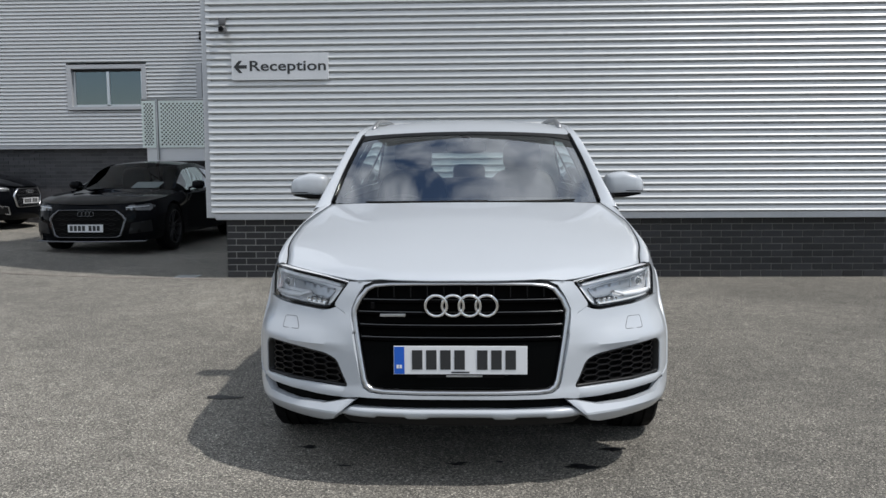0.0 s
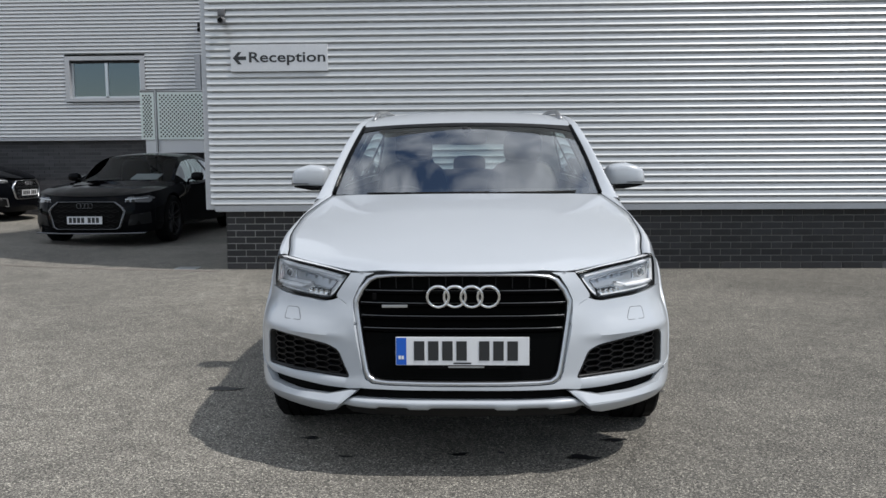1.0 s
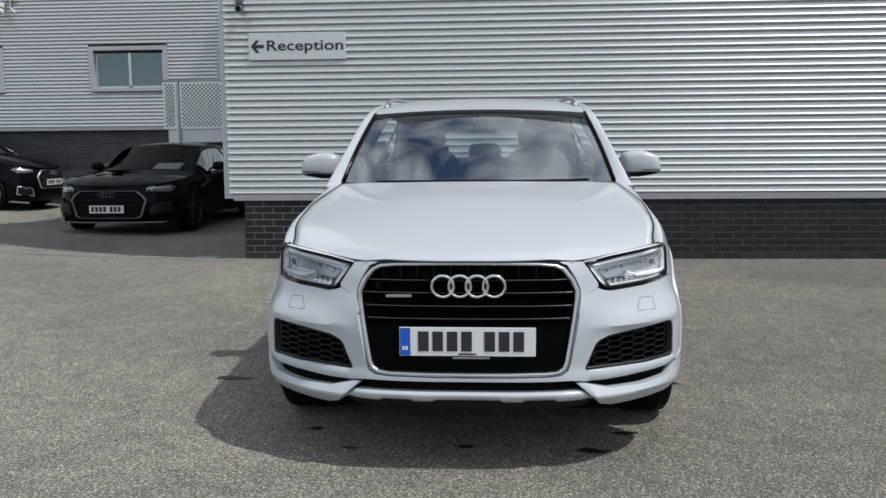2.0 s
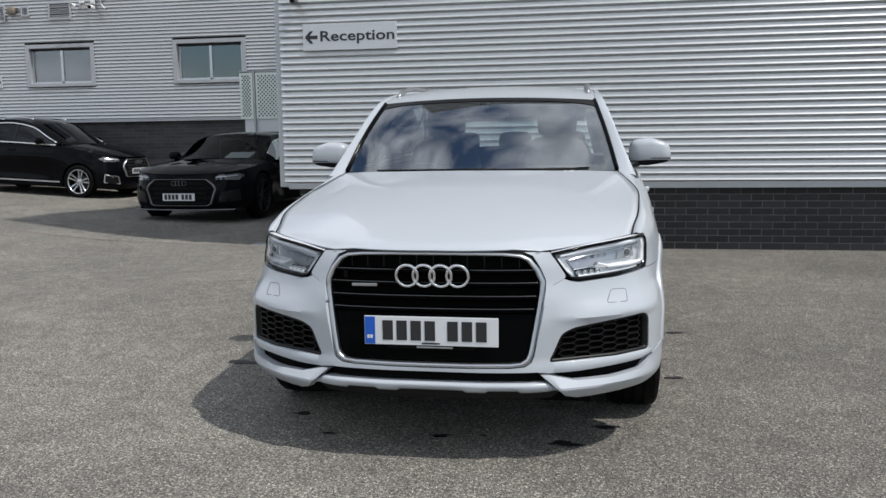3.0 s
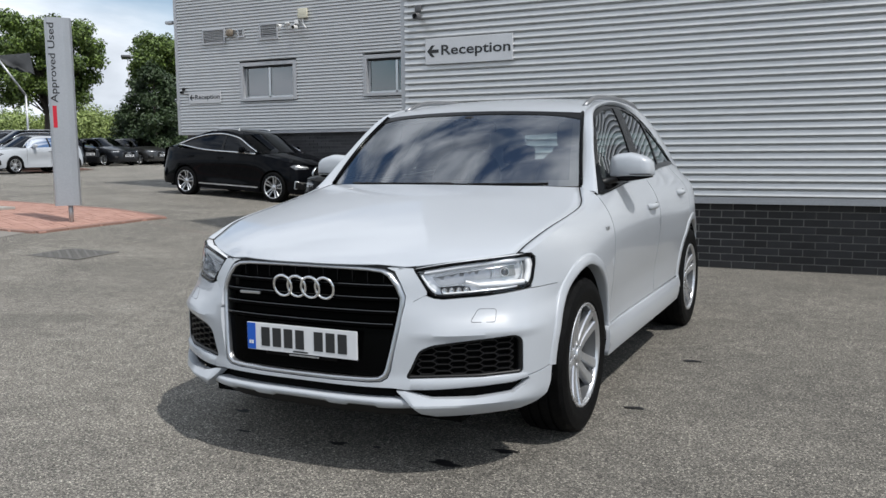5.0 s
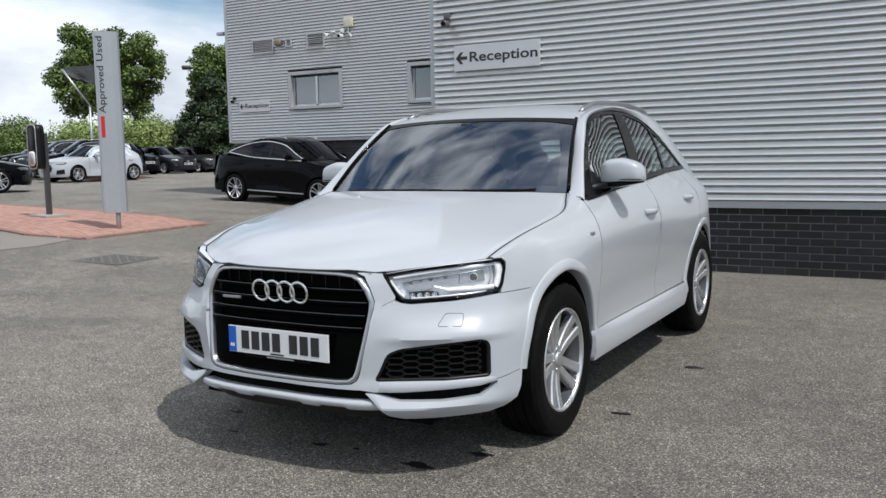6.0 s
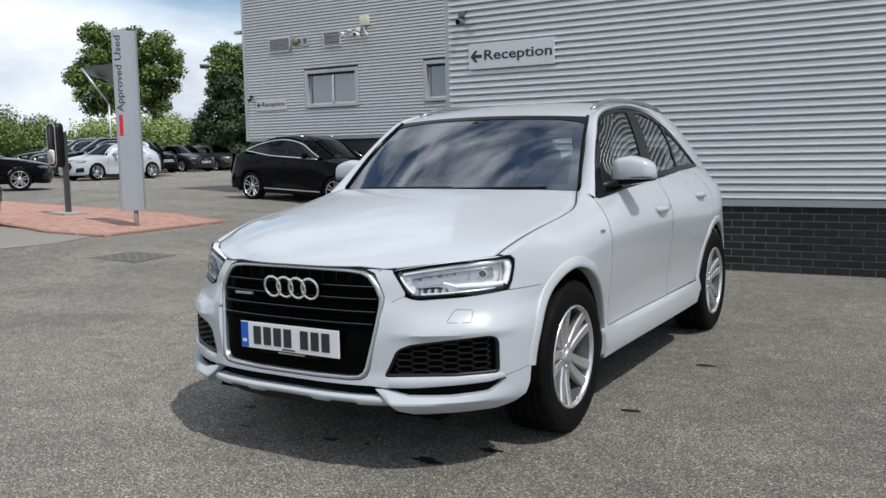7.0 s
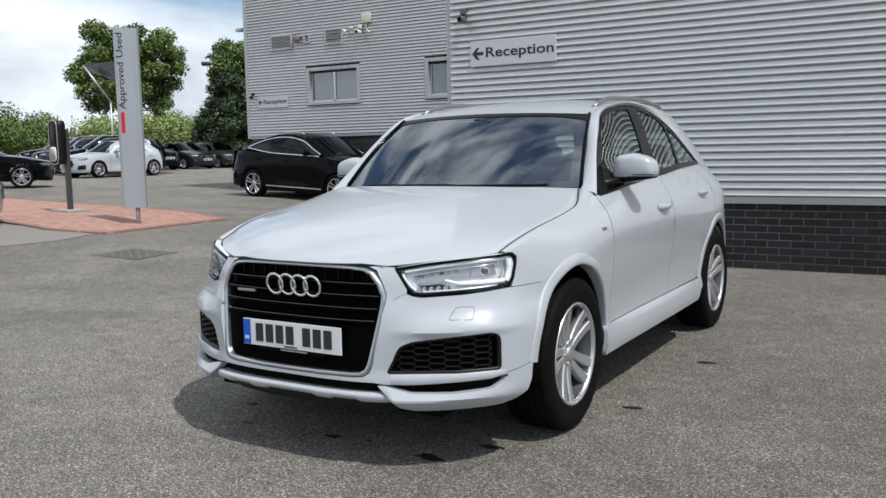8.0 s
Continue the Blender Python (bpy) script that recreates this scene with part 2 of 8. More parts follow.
M_PAINT = varied("white_car_paint", (0.42, 0.445, 0.478), (0.45, 0.475, 0.508), 1.0, 900, (0.28, 0.34), coat=0.7)
M_BLACK = shader("black_plastic", (0.006, 0.006, 0.0065), 0.42, spec=0.3)[0]
M_GLOSSBLACK = shader("gloss_black", (0.003, 0.003, 0.0034), 0.10, spec=0.10)[0]
M_DARK = shader("shadow_black", (0.004, 0.004, 0.004), 0.9, spec=0.1)[0]
M_CHROME = shader("chrome", (0.80, 0.81, 0.82), 0.10, 1.0)[0]
M_SATIN = shader("satin_aluminium", (0.62, 0.63, 0.65), 0.30, 1.0)[0]
M_DISC = shader("brake_disc_steel", (0.10, 0.10, 0.10), 0.45, 0.7)[0]
M_ALLOY = varied("silver_alloy", (0.56, 0.57, 0.59), (0.66, 0.67, 0.69), 3, 60, (0.24, 0.32), metal=0.8)
# Darker copy of the alloy: shade inside the rim is put into its colour.
M_SHADED_BARREL = shader("shaded_rim_barrel", (0.16, 0.165, 0.17), 0.4, 0.7)[0]
M_TYRE = varied("tyre_rubber", (0.004, 0.004, 0.0042), (0.009, 0.009, 0.0092), 6, 80, (0.5, 0.65), 0.001, spec=0.05)
M_SCREEN = glass_material("windscreen_glass", (0.78, 0.86, 0.84), ior=3.1)
M_SIDEGLASS = glass_material("tinted_side_glass", (0.40, 0.48, 0.46), ior=2.0)
M_LENS = glass_material("headlamp_lens", (0.95, 0.96, 0.97), ior=1.45)
M_PLATE_W = shader("plate_white", (0.70, 0.71, 0.73), 0.35, coat=0.3)[0]
M_PLATE_BLUE = shader("plate_blue", (0.01, 0.10, 0.50), 0.35)[0]
M_SEAT = varied("dark_leather", (0.006, 0.006, 0.008), (0.014, 0.014, 0.017), 8, 200, (0.45, 0.6), 0.001)
M_STEEL = varied("galvanised_steel", (0.36, 0.37, 0.38), (0.52, 0.53, 0.54), 8, 60, (0.35, 0.5), metal=0.8)
M_WHITE = shader("white_plastic", (0.75, 0.75, 0.74), 0.4)[0]
M_INK = shader("dark_lettering", (0.02, 0.021, 0.023), 0.5)[0]
M_RED = shader("red_lettering", (0.52, 0.012, 0.03), 0.45)[0]
def mortar_material():
    """Pale pointing that turns darker along the stretch east of the car and by the corner."""
    m, n, l, b = shader("banded_mortar", (0.3, 0.3, 0.3), 0.9)
    co, sep = n.new("ShaderNodeTexCoord"), n.new("ShaderNodeSeparateXYZ")
    nz, ad = n.new("ShaderNodeTexNoise"), n.new("ShaderNodeMath")
    nz.inputs["Scale"].default_value, nz.inputs["Detail"].default_value = 1.6, 6
    l.new(co.outputs["Object"], nz.inputs["Vector"])
    l.new(co.outputs["Object"], sep.inputs["Vector"])
    l.new(sep.outputs["X"], ad.inputs[0])
    l.new(nz.outputs["Fac"], ad.inputs[1])
    ramp = n.new("ShaderNodeValToRGB")
    mr = n.new("ShaderNodeMapRange")
    mr.inputs["From Min"].default_value, mr.inputs["From Max"].default_value = -3.0, 3.0
    l.new(ad.outputs["Value"], mr.inputs["Value"])
    e = ramp.color_ramp.elements
    e[0].position, e[0].color = 0.05, (0.12, 0.12, 0.118, 1)
    e[1].position, e[1].color = 0.85, (0.20, 0.196, 0.188, 1)
    e.new(0.11).color = (0.38, 0.375, 0.365, 1)
    e.new(0.60).color = (0.30, 0.295, 0.285, 1)
    l.new(mr.outputs["Result"], ramp.inputs["Fac"])
    l.new(ramp.outputs["Color"], b.inputs["Base Color"])
    return m


M_BANDED = mortar_material()
# Darker mortar copy, used on the set-back wing.
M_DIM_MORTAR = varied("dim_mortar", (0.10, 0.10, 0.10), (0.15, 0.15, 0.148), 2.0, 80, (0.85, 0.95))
M_BLOCK = island_random("red_paving_block", (0.36, 0.20, 0.155), (0.45, 0.265, 0.21), 0.85, by_object=False)
M_KERB = varied("dark_red_kerb", (0.20, 0.11, 0.085), (0.34, 0.21, 0.17), 4, 60, (0.8, 0.9))

# ---- ground ----
def ground_z(x, y=0.0):
    """The yard is level by the white car and rises gently towards the west, later so along the set-back wing."""
    k = min(1.0, max(0.0, (y - 9.2) / 2.2))
    u = min(1.0, max(0.0, (-x - 4.5 - 1.9 * k) / 6.0))
    return 0.24 * u * u * (3 - 2 * u) + 0.016 * max(0.0, min(-x, 70) - 10.5)


def ground_sheet():
    bm = bmesh.new()
    xs = [-900, -400, -200, -120, -70, -50, -38, -30, -24, -19, -15, -13, -12.5, -12, -11.5, -11, -10.5, -10, -9.5, -9, -8.5, -8, -7.5, -7, -6.5, -6, -5.5, -5, -4.5, -3, 0, 3, 8, 20, 60, 200, 900]
    ys = [-900, -200, -60, -20, -8, -4, 0, 3, 6, 9, 9.4, 9.8, 10.3, 10.8, 11.2, 11.6, 12, 15, 20, 30, 45, 70, 150, 400, 900]
    grid = [[bm.verts.new((x, y, ground_z(x, y))) for x in xs] for y in ys]
    for j in range(len(ys) - 1):
        for i in range(len(xs) - 1):
            bm.faces.new((grid[j][i], grid[j][i + 1], grid[j + 1][i + 1], grid[j + 1][i]))
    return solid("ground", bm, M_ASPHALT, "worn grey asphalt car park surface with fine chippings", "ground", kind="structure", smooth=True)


ground_sheet()

# ---- the clad buildings ----
PITCH = 0.0745


RIB_T = [0.0, 0.05, 0.15, 0.25, 0.30, 0.35, 0.45, 0.60, 0.80, 1.0]
RIB_Y = [0.50, 0.03, 0.0, 0.88, 0.98, 1.0, 0.89, 0.76, 0.62, 0.50]


def corrugated_bm(x0, x1, z0, z1, amp=0.043, steps=20):
    """A sheet of ribs along x, each with a deep groove, a round nose and a long sloping face; faces -y at y = 0."""
    bm = bmesh.new()
    n = int((z1 - z0) / PITCH * steps)
    a, b = [], []
    for k in range(n + 1):
        z = z0 + k * PITCH / steps
        t = (k % steps) / steps
        y = -amp * float(np.interp(t, RIB_T, RIB_Y))
        a.append(bm.verts.new((x0, y, z)))
        b.append(bm.verts.new((x1, y, z)))
    for k in range(n):
        bm.faces.new((a[k], b[k], b[k + 1], a[k + 1]))
    return bm


wall_main = thing("wall_main", "silver corrugated metal cladding above a dark brick plinth", "wall", kind="structure", m=pose(0, 6.41, 0))
core = part("core", box_bm((-2.93, 0.02, 0.69), (16, 8.2, 8.8)), M_TRIM, wall_main, smooth=False)
edges = [-2.92, 1.25, 4.85, 8.45, 12.05, 16.0]
for i, (a, b) in enumerate(zip(edges, edges[1:])):
    s = part("cladding_sheet", corrugated_bm(a - 0.03, b + 0.03, 0.735, 8.8), M_CLAD, wall_main)
    s.location.y = -0.0015 * (i % 2)
part("corner_flashing", box_bm((-3.01, -0.022, 0.70), (-2.905, 0.03, 8.8), 0.004), M_TRIM, wall_main, "pale grey folded metal corner flashing", smooth=False)
part("base_flashing", box_bm((-2.904, -0.024, 0.675), (16, 0.03, 0.745), 0.004), M_TRIM, wall_main, "pale grey folded metal drip flashing", smooth=False)
screws = bmesh.new()
for x in [v * 1.8 - 2.35 for v in range(11)]:
    for k in range(0, 99, 4):
        z = 0.735 + (k + 1.0) * PITCH
        add_box(screws, (x - 0.006, -0.016, z - 0.006), (x + 0.006, -0.008, z + 0.006))
tagged(part("fixing_screws", screws, M_STEEL, wall_main, smooth=False), kind="stuff")

wall_west = thing("wall_west", "silver corrugated cladding of the set-back wing on dark brick", "wall", kind="structure", m=pose(0, 14.67, 0))
# the sheet is cut round the two windows and the doorway by the bridge
WIN = [(-12.03, -10.34), (-8.49, -6.80)]
WZ = (2.48, 3.41)
spans = [(-14.0, WIN[0][0]), (WIN[0][1], WIN[1][0]), (WIN[1][1], -5.55)]
for a, b in spans:
    part("cladding_sheet", corrugated_bm(a, b, 1.74, 8.0), M_CLAD, wall_west)
for a, b in WIN:
    part("cladding_sheet", corrugated_bm(a, b, 1.74, WZ[0] - 0.02), M_CLAD, wall_west)
    part("cladding_sheet", corrugated_bm(a, b, 1.74 + math.ceil((WZ[1] - 1.74) / PITCH) * PITCH, 8.0), M_CLAD, wall_west)
part("cladding_sheet", corrugated_bm(-5.55, -2.9, 1.74 + math.ceil((3.40 - 1.74) / PITCH) * PITCH, 8.0), M_CLAD, wall_west)
part("corner_flashing", box_bm((-14.10, -0.03, 1.69), (-13.98, 0.25, 8.0), 0.004), M_TRIM, wall_west, smooth=False)
part("base_flashing", box_bm((-13.98, -0.03, 1.68), (-5.55, 0.03, 1.75), 0.004), M_TRIM, wall_west, smooth=False)
inner = bmesh.new()
for lo, hi in [((-14.05, 0.03, 3.5), (-2.9, 0.2, 8.0)), ((-14.05, 0.03, 1.69), (-12.1, 0.2, 3.5)), ((-10.27, 0.03, 1.69), (-8.56, 0.2, 3.5)), ((-6.73, 0.03, 1.69), (-5.5, 0.2, 3.5)),
               ((-12.1, 0.03, 1.69), (-10.27, 0.2, 2.4)), ((-8.56, 0.03, 1.69), (-6.73, 0.2, 2.4)), ((-14.05, 0.21, 1.69), (-13.9, 12.0, 8.0))]:
    add_box(inner, lo, hi)
part("core", inner, M_TRIM, wall_west, smooth=False)
part("west_face", box_bm((-14.09, 0.25, 1.69), (-14.05, 12.0, 8.0)), M_CLAD, wall_west, smooth=False)
room = bmesh.new()
add_box(room, (-13.9, 3.2, 1.0), (-3.0, 3.3, 5.0))
add_box(room, (-13.9, 0.21, 4.2), (-3.0, 3.2, 4.3))
add_box(room, (-13.9, 0.21, 1.6), (-3.0, 3.2, 1.7))
part("room", room, shader("office_wall", (0.45, 0.47, 0.46), 0.8)[0], wall_west, smooth=False)
part("roof_edge", box_bm((-14.15, -0.06, 8.0), (-2.9, 12.0, 8.2), 0.01), M_TRIM, wall_west, smooth=False)


def window_thing(name, x0, x1, label):
    w = thing(name, label, "window", kind="structure", m=pose((x0 + x1) / 2, 14.67, WZ[0]))
    h, hw = WZ[1] - WZ[0], (x1 - x0) / 2
    fr = bmesh.new()
    add_box(fr, (-hw, -0.05, 0), (-hw + 0.10, 0.10, h), 0.004)
    add_box(fr, (hw - 0.10, -0.05, 0), (hw, 0.10, h), 0.004)
    add_box(fr, (-hw + 0.10, -0.05, h - 0.085), (hw - 0.10, 0.10, h), 0.004)
    part("window_frame", fr, M_TRIM, w, "pale grey metal surround", smooth=False)
    part("window_sill", box_bm((-hw + 0.1, -0.07, 0), (hw - 0.1, 0.10, 0.07), 0.004), M_TRIM, w, smooth=False)
    sash = bmesh.new()
    for a, b in ((-hw + 0.10, -hw + 0.15), (-0.03, 0.03), (hw - 0.15, hw - 0.10)):
        add_box(sash, (a, 0.04, 0.07), (b, 0.095, h - 0.085), 0.003)
    add_box(sash, (-hw + 0.15, 0.04, 0.07), (hw - 0.15, 0.095, 0.115), 0.003)
    part("sash", sash, M_SATIN, w, smooth=False)
    # Black strip under the window head stands in for the shade there.
    part("head_shade_strip", box_bm((-hw + 0.10, 0.03, h - 0.135), (hw - 0.10, 0.095, h - 0.088), 0.003), M_BLACK, w, smooth=False)
    for a, b in ((-hw + 0.15, -0.03), (0.03, hw - 0.15)):
        p = part("pane", box_bm((a, 0.065, 0.115), (b, 0.07, h - 0.135)), M_OFFICE, w, smooth=False)
        p.visible_shadow = False
    bl = bmesh.new()
    for k in range(9):
        x = -hw + 0.2 + k * 0.09
        add_box(bl, (x, 0.12, 0.1), (x + 0.075, 0.125, h - 0.12), m=None)
    part("vertical_blind", bl, M_WHITE, w, smooth=False)
    return w


M_OFFICE = glass_material("office_window_glass", (0.55, 0.72, 0.72), ior=2.8)
window_thing("window_1", *WIN[0], "two-pane office window in a pale grey metal surround")
window_thing("window_2", *WIN[1], "two-pane office window in a pale grey metal surround")

# reddish joint between two lays of asphalt, and a small pale cover by the corner
bm = bmesh.new()
line = [(-2.86, 6.335), (-4.2, 6.55), (-4.9, 6.67), (-5.7, 6.80), (-6.5, 6.99), (-7.1, 7.14), (-8.0, 7.40), (-8.6, 7.56)]
rows = []
for i, (x, y) in enumerate(line):
    w = 0.035 + 0.012 * math.sin(i * 2.1)
    rows.append([bm.verts.new((x, y - w, ground_z(x) + 0.004)), bm.verts.new((x, y + w, ground_z(x) + 0.004))])
for a, b in zip(rows, rows[1:]):
    bm.faces.new((a[0], b[0], b[1], a[1]))
solid("asphalt_joint", bm, varied("red_brown_joint", (0.15, 0.135, 0.12), (0.24, 0.205, 0.18), 3, 60, (0.8, 0.95)), "narrow red-brown joint between two lays of asphalt", "ground joint", kind="structure")
lid = thing("service_cover", "small pale metal service cover flush in the asphalt", "cover", m=pose(-3.33, 6.62, 0.0))
part("lid", box_bm((-0.13, -0.10, -0.01), (0.13, 0.10, 0.006), 0.003), M_STEEL, lid, smooth=False)

# ---- curved skins for car bodies ----
def curve(pts, n=400):
    """A smooth line through points of any dimension, evenly stepped along its length."""
    p = np.array(pts, float)
    d = np.r_[0, np.cumsum(np.sqrt(np.linalg.norm(np.diff(p, axis=0), axis=1)))]
    m = np.zeros_like(p)
    for i in range(len(p)):
        a, b = max(0, i - 1), min(len(p) - 1, i + 1)
        m[i] = (p[b] - p[a]) / (d[b] - d[a])
    out = []
    for u in np.linspace(0, d[-1], n * 2):
        i = min(len(p) - 2, max(0, int(np.searchsorted(d, u, "right")) - 1))
        h = d[i + 1] - d[i]
        t = (u - d[i]) / h
        out.append((2 * t**3 - 3 * t**2 + 1) * p[i] + (t**3 - 2 * t**2 + t) * h * m[i] + (3 * t**2 - 2 * t**3) * p[i + 1] + (t**3 - t**2) * h * m[i + 1])
    out = np.array(out)
    s = np.r_[0, np.cumsum(np.linalg.norm(np.diff(out, axis=0), axis=1))]
    e = np.linspace(0, s[-1], n)
    return np.stack([np.interp(e, s, out[:, k]) for k in range(out.shape[1])], 1), e


def spline(x, y, q):
    """Smooth values through knots without overshoot."""
    x, y, q = np.array(x, float), np.array(y, float), np.array(q, float)
    h, dl = np.diff(x), np.diff(y) / np.diff(x)
    m = np.zeros_like(y)
    m[0], m[-1] = dl[0], dl[-1]
    for i in range(1, len(x) - 1):
        m[i] = 0 if dl[i - 1] * dl[i] <= 0 else 2 * dl[i - 1] * dl[i] / (dl[i - 1] + dl[i]) * 0.5 + 0.25 * (dl[i - 1] + dl[i])
    i = np.clip(np.searchsorted(x, q, "right") - 1, 0, len(x) - 2)
    t = (np.clip(q, x[0], x[-1]) - x[i]) / h[i]
    return (2 * t**3 - 3 * t**2 + 1) * y[i] + (t**3 - 2 * t**2 + t) * h[i] * m[i] + (3 * t**2 - 2 * t**3) * y[i + 1] + (t**3 - t**2) * h[i] * m[i + 1]


class Skin:
    """The flank of a car from the middle of its nose round to the middle of its tail: a plan line, drawn in by an amount that goes by place and height."""

    def __init__(self, plan, stations, heights, inward):
        self.pts, self.s = curve(plan, 700)
        t = np.gradient(self.pts, self.s, axis=0)
        t /= np.linalg.norm(t, axis=1)[:, None]
        self.nor = np.stack([t[:, 1], -t[:, 0]], 1)
        at = []
        for x, y in stations:
            at.append(self.s[np.argmin(np.hypot(self.pts[:, 0] - x, self.pts[:, 1] - y))])
        self.z = np.linspace(heights[0], heights[-1], 300)
        rows = np.array([spline(heights, r, self.z) for r in inward])
        self.d = np.array([spline(at, rows[:, k], self.s) for k in range(len(self.z))]).T
        self.end = self.s[-1]

    def at(self, s, z, out=0.0):
        s = min(max(s, 0.0), self.end)
        fs = s / self.end * (len(self.s) - 1)
        i = min(int(fs), len(self.s) - 2)
        a = fs - i
        fz = (min(max(z, self.z[0]), self.z[-1]) - self.z[0]) / (self.z[-1] - self.z[0]) * (len(self.z) - 1)
        j = min(int(fz), len(self.z) - 2)
        b = fz - j
        d = (self.d[i, j] * (1 - a) + self.d[i + 1, j] * a) * (1 - b) + (self.d[i, j + 1] * (1 - a) + self.d[i + 1, j + 1] * a) * b - out
        p = self.pts[i] * (1 - a) + self.pts[i + 1] * a
        n = self.nor[i] * (1 - a) + self.nor[i + 1] * a
        return (p[0] - n[0] * d, p[1] - n[1] * d, z)

    def s_x(self, x, z):
        """The place along the nose at which the skin stands x from the middle."""
        lo, hi = 0.0, 1.25
        for _ in range(30):
            mid = (lo + hi) / 2
            lo, hi = (mid, hi) if self.at(mid, z)[0] < x else (lo, mid)
        return lo

    def s_y(self, y, z):
        """The place along the flank at which the skin stands y from the nose."""
        lo, hi = 0.3, self.end - 0.5
        for _ in range(30):
            mid = (lo + hi) / 2
            lo, hi = (mid, hi) if self.at(mid, z)[1] < y else (lo, mid)
        return lo


HERO_PLAN = [(0, -0.035), (0.2, -0.028), (0.36, -0.004), (0.45, 0.028), (0.55, 0.072), (0.65, 0.128), (0.75, 0.20), (0.83, 0.285), (0.88, 0.40), (0.905, 0.56), (0.915, 0.75), (0.917, 1.2),
             (0.917, 2.4), (0.912, 3.0), (0.897, 3.5), (0.860, 3.8), (0.79, 4.08), (0.68, 4.28), (0.5, 4.36), (0.25, 4.385), (0, 4.39)]
HERO_STATIONS = [(0, -0.035), (0.45, 0.028), (0.83, 0.285), (0.905, 0.56), (0.917, 0.84), (0.917, 1.5), (0.917, 2.4), (0.907, 3.2), (0.860, 3.8), (0.68, 4.28), (0, 4.39)]
HERO_HEIGHTS = [0.18, 0.24, 0.30, 0.36, 0.42, 0.52, 0.62, 0.70, 0.76, 0.82, 0.88, 0.94, 1.0, 1.06, 1.10, 1.2, 1.3, 1.4, 1.5, 1.58]


def hero_skin():
    nose = [0.10, 0.035, 0.01, 0.008, 0.012, 0.012, 0.015, 0.025, 0.035, 0.055, 0.11, 0.2, 0.3, 0.4, 0.5, 0.6, 0.7, 0.8, 0.9, 1.0]
    lamp = [0.10, 0.03, 0.0, 0.0, 0.008, 0.008, 0.02, 0.045, 0.058, 0.085, 0.14, 0.22, 0.3, 0.4, 0.5, 0.6, 0.7, 0.8, 0.9, 1.0]
    corner = [0.12, 0.05, 0.005, 0.0, 0.0, 0.0, 0.02, 0.055, 0.068, 0.075, 0.10, 0.15, 0.22, 0.3, 0.4, 0.5, 0.6, 0.7, 0.8, 0.9]
    cheek = [0.06, 0.03, 0.005, 0.0, 0.0, 0.0, 0.012, 0.03, 0.04, 0.055, 0.075, 0.115, 0.19, 0.3, 0.4, 0.5, 0.6, 0.7, 0.8, 0.9]
    arch = [0.03, 0.02, 0.01, 0.0, 0.0, 0.0, 0.0, 0.0, 0.01, 0.025, 0.045, 0.085, 0.15, 0.25, 0.33, 0.4, 0.5, 0.6, 0.7, 0.8]
    door = [0.09, 0.035, 0.018, 0.02, 0.042, 0.04, 0.028, 0.02, 0.015, 0.012, 0.018, 0.035, 0.065, 0.105, 0.135, 0.18, 0.225, 0.28, 0.345, 0.42]
    mid = [0.09, 0.035, 0.018, 0.02, 0.045, 0.045, 0.032, 0.02, 0.014, 0.010, 0.014, 0.028, 0.055, 0.095, 0.125, 0.17, 0.215, 0.265, 0.325, 0.40]
    haunch = [0.09, 0.035, 0.018, 0.015, 0.025, 0.018, 0.01, 0.0, 0.0, 0.0, 0.01, 0.022, 0.05, 0.105, 0.14, 0.19, 0.235, 0.285, 0.345, 0.42]
    rear = [0.06, 0.03, 0.01, 0.0, 0.0, 0.0, 0.0, 0.0, 0.003, 0.008, 0.012, 0.022, 0.045, 0.105, 0.145, 0.20, 0.255, 0.31, 0.38, 0.46]
    turn = [0.15, 0.05, 0.0, 0.0, 0.0, 0.0, 0.01, 0.03, 0.04, 0.05, 0.06, 0.07, 0.09, 0.11, 0.13, 0.2, 0.29, 0.38, 0.48, 0.58]
    tail = [0.15, 0.05, 0.0, 0.0, 0.0, 0.01, 0.02, 0.05, 0.06, 0.07, 0.08, 0.1, 0.12, 0.14, 0.16, 0.24, 0.34, 0.46, 0.6, 0.8]
    return Skin(HERO_PLAN, HERO_STATIONS, HERO_HEIGHTS, [nose, lamp, corner, cheek, arch, door, mid, haunch, rear, turn, tail])


from mathutils.geometry import delaunay_2d_cdt


def soften(pts, r, n=3):
    """Rounds the corners of a closed outline."""
    out = []
    k = len(pts)
    for i in range(k):
        p0, p, p1 = np.array(pts[i - 1]), np.array(pts[i]), np.array(pts[(i + 1) % k])
        a, b = p0 - p, p1 - p
        la, lb = np.linalg.norm(a), np.linalg.norm(b)
        a, b = p + a / la * min(r, la * 0.45), p + b / lb * min(r, lb * 0.45)
        for j in range(n + 1):
            t = j / n
            out.append(tuple((1 - t)**2 * a + 2 * t * (1 - t) * p + t * t * b))
    return out


def inside(p, poly):
    x, y = p
    hit = False
    for (x0, y0), (x1, y1) in zip(poly, poly[1:] + poly[:1]):
        if (y0 > y) != (y1 > y) and x < (x1 - x0) * (y - y0) / (y1 - y0) + x0:
            hit = not hit
    return hit


def stepped(poly, step):
    out = []
    for (x0, y0), (x1, y1) in zip(poly, poly[1:] + poly[:1]):
        n = max(1, math.ceil(math.hypot(x1 - x0, y1 - y0) / step))
        out += [(x0 + (x1 - x0) * k / n, y0 + (y1 - y0) * k / n) for k in range(n)]
    return out


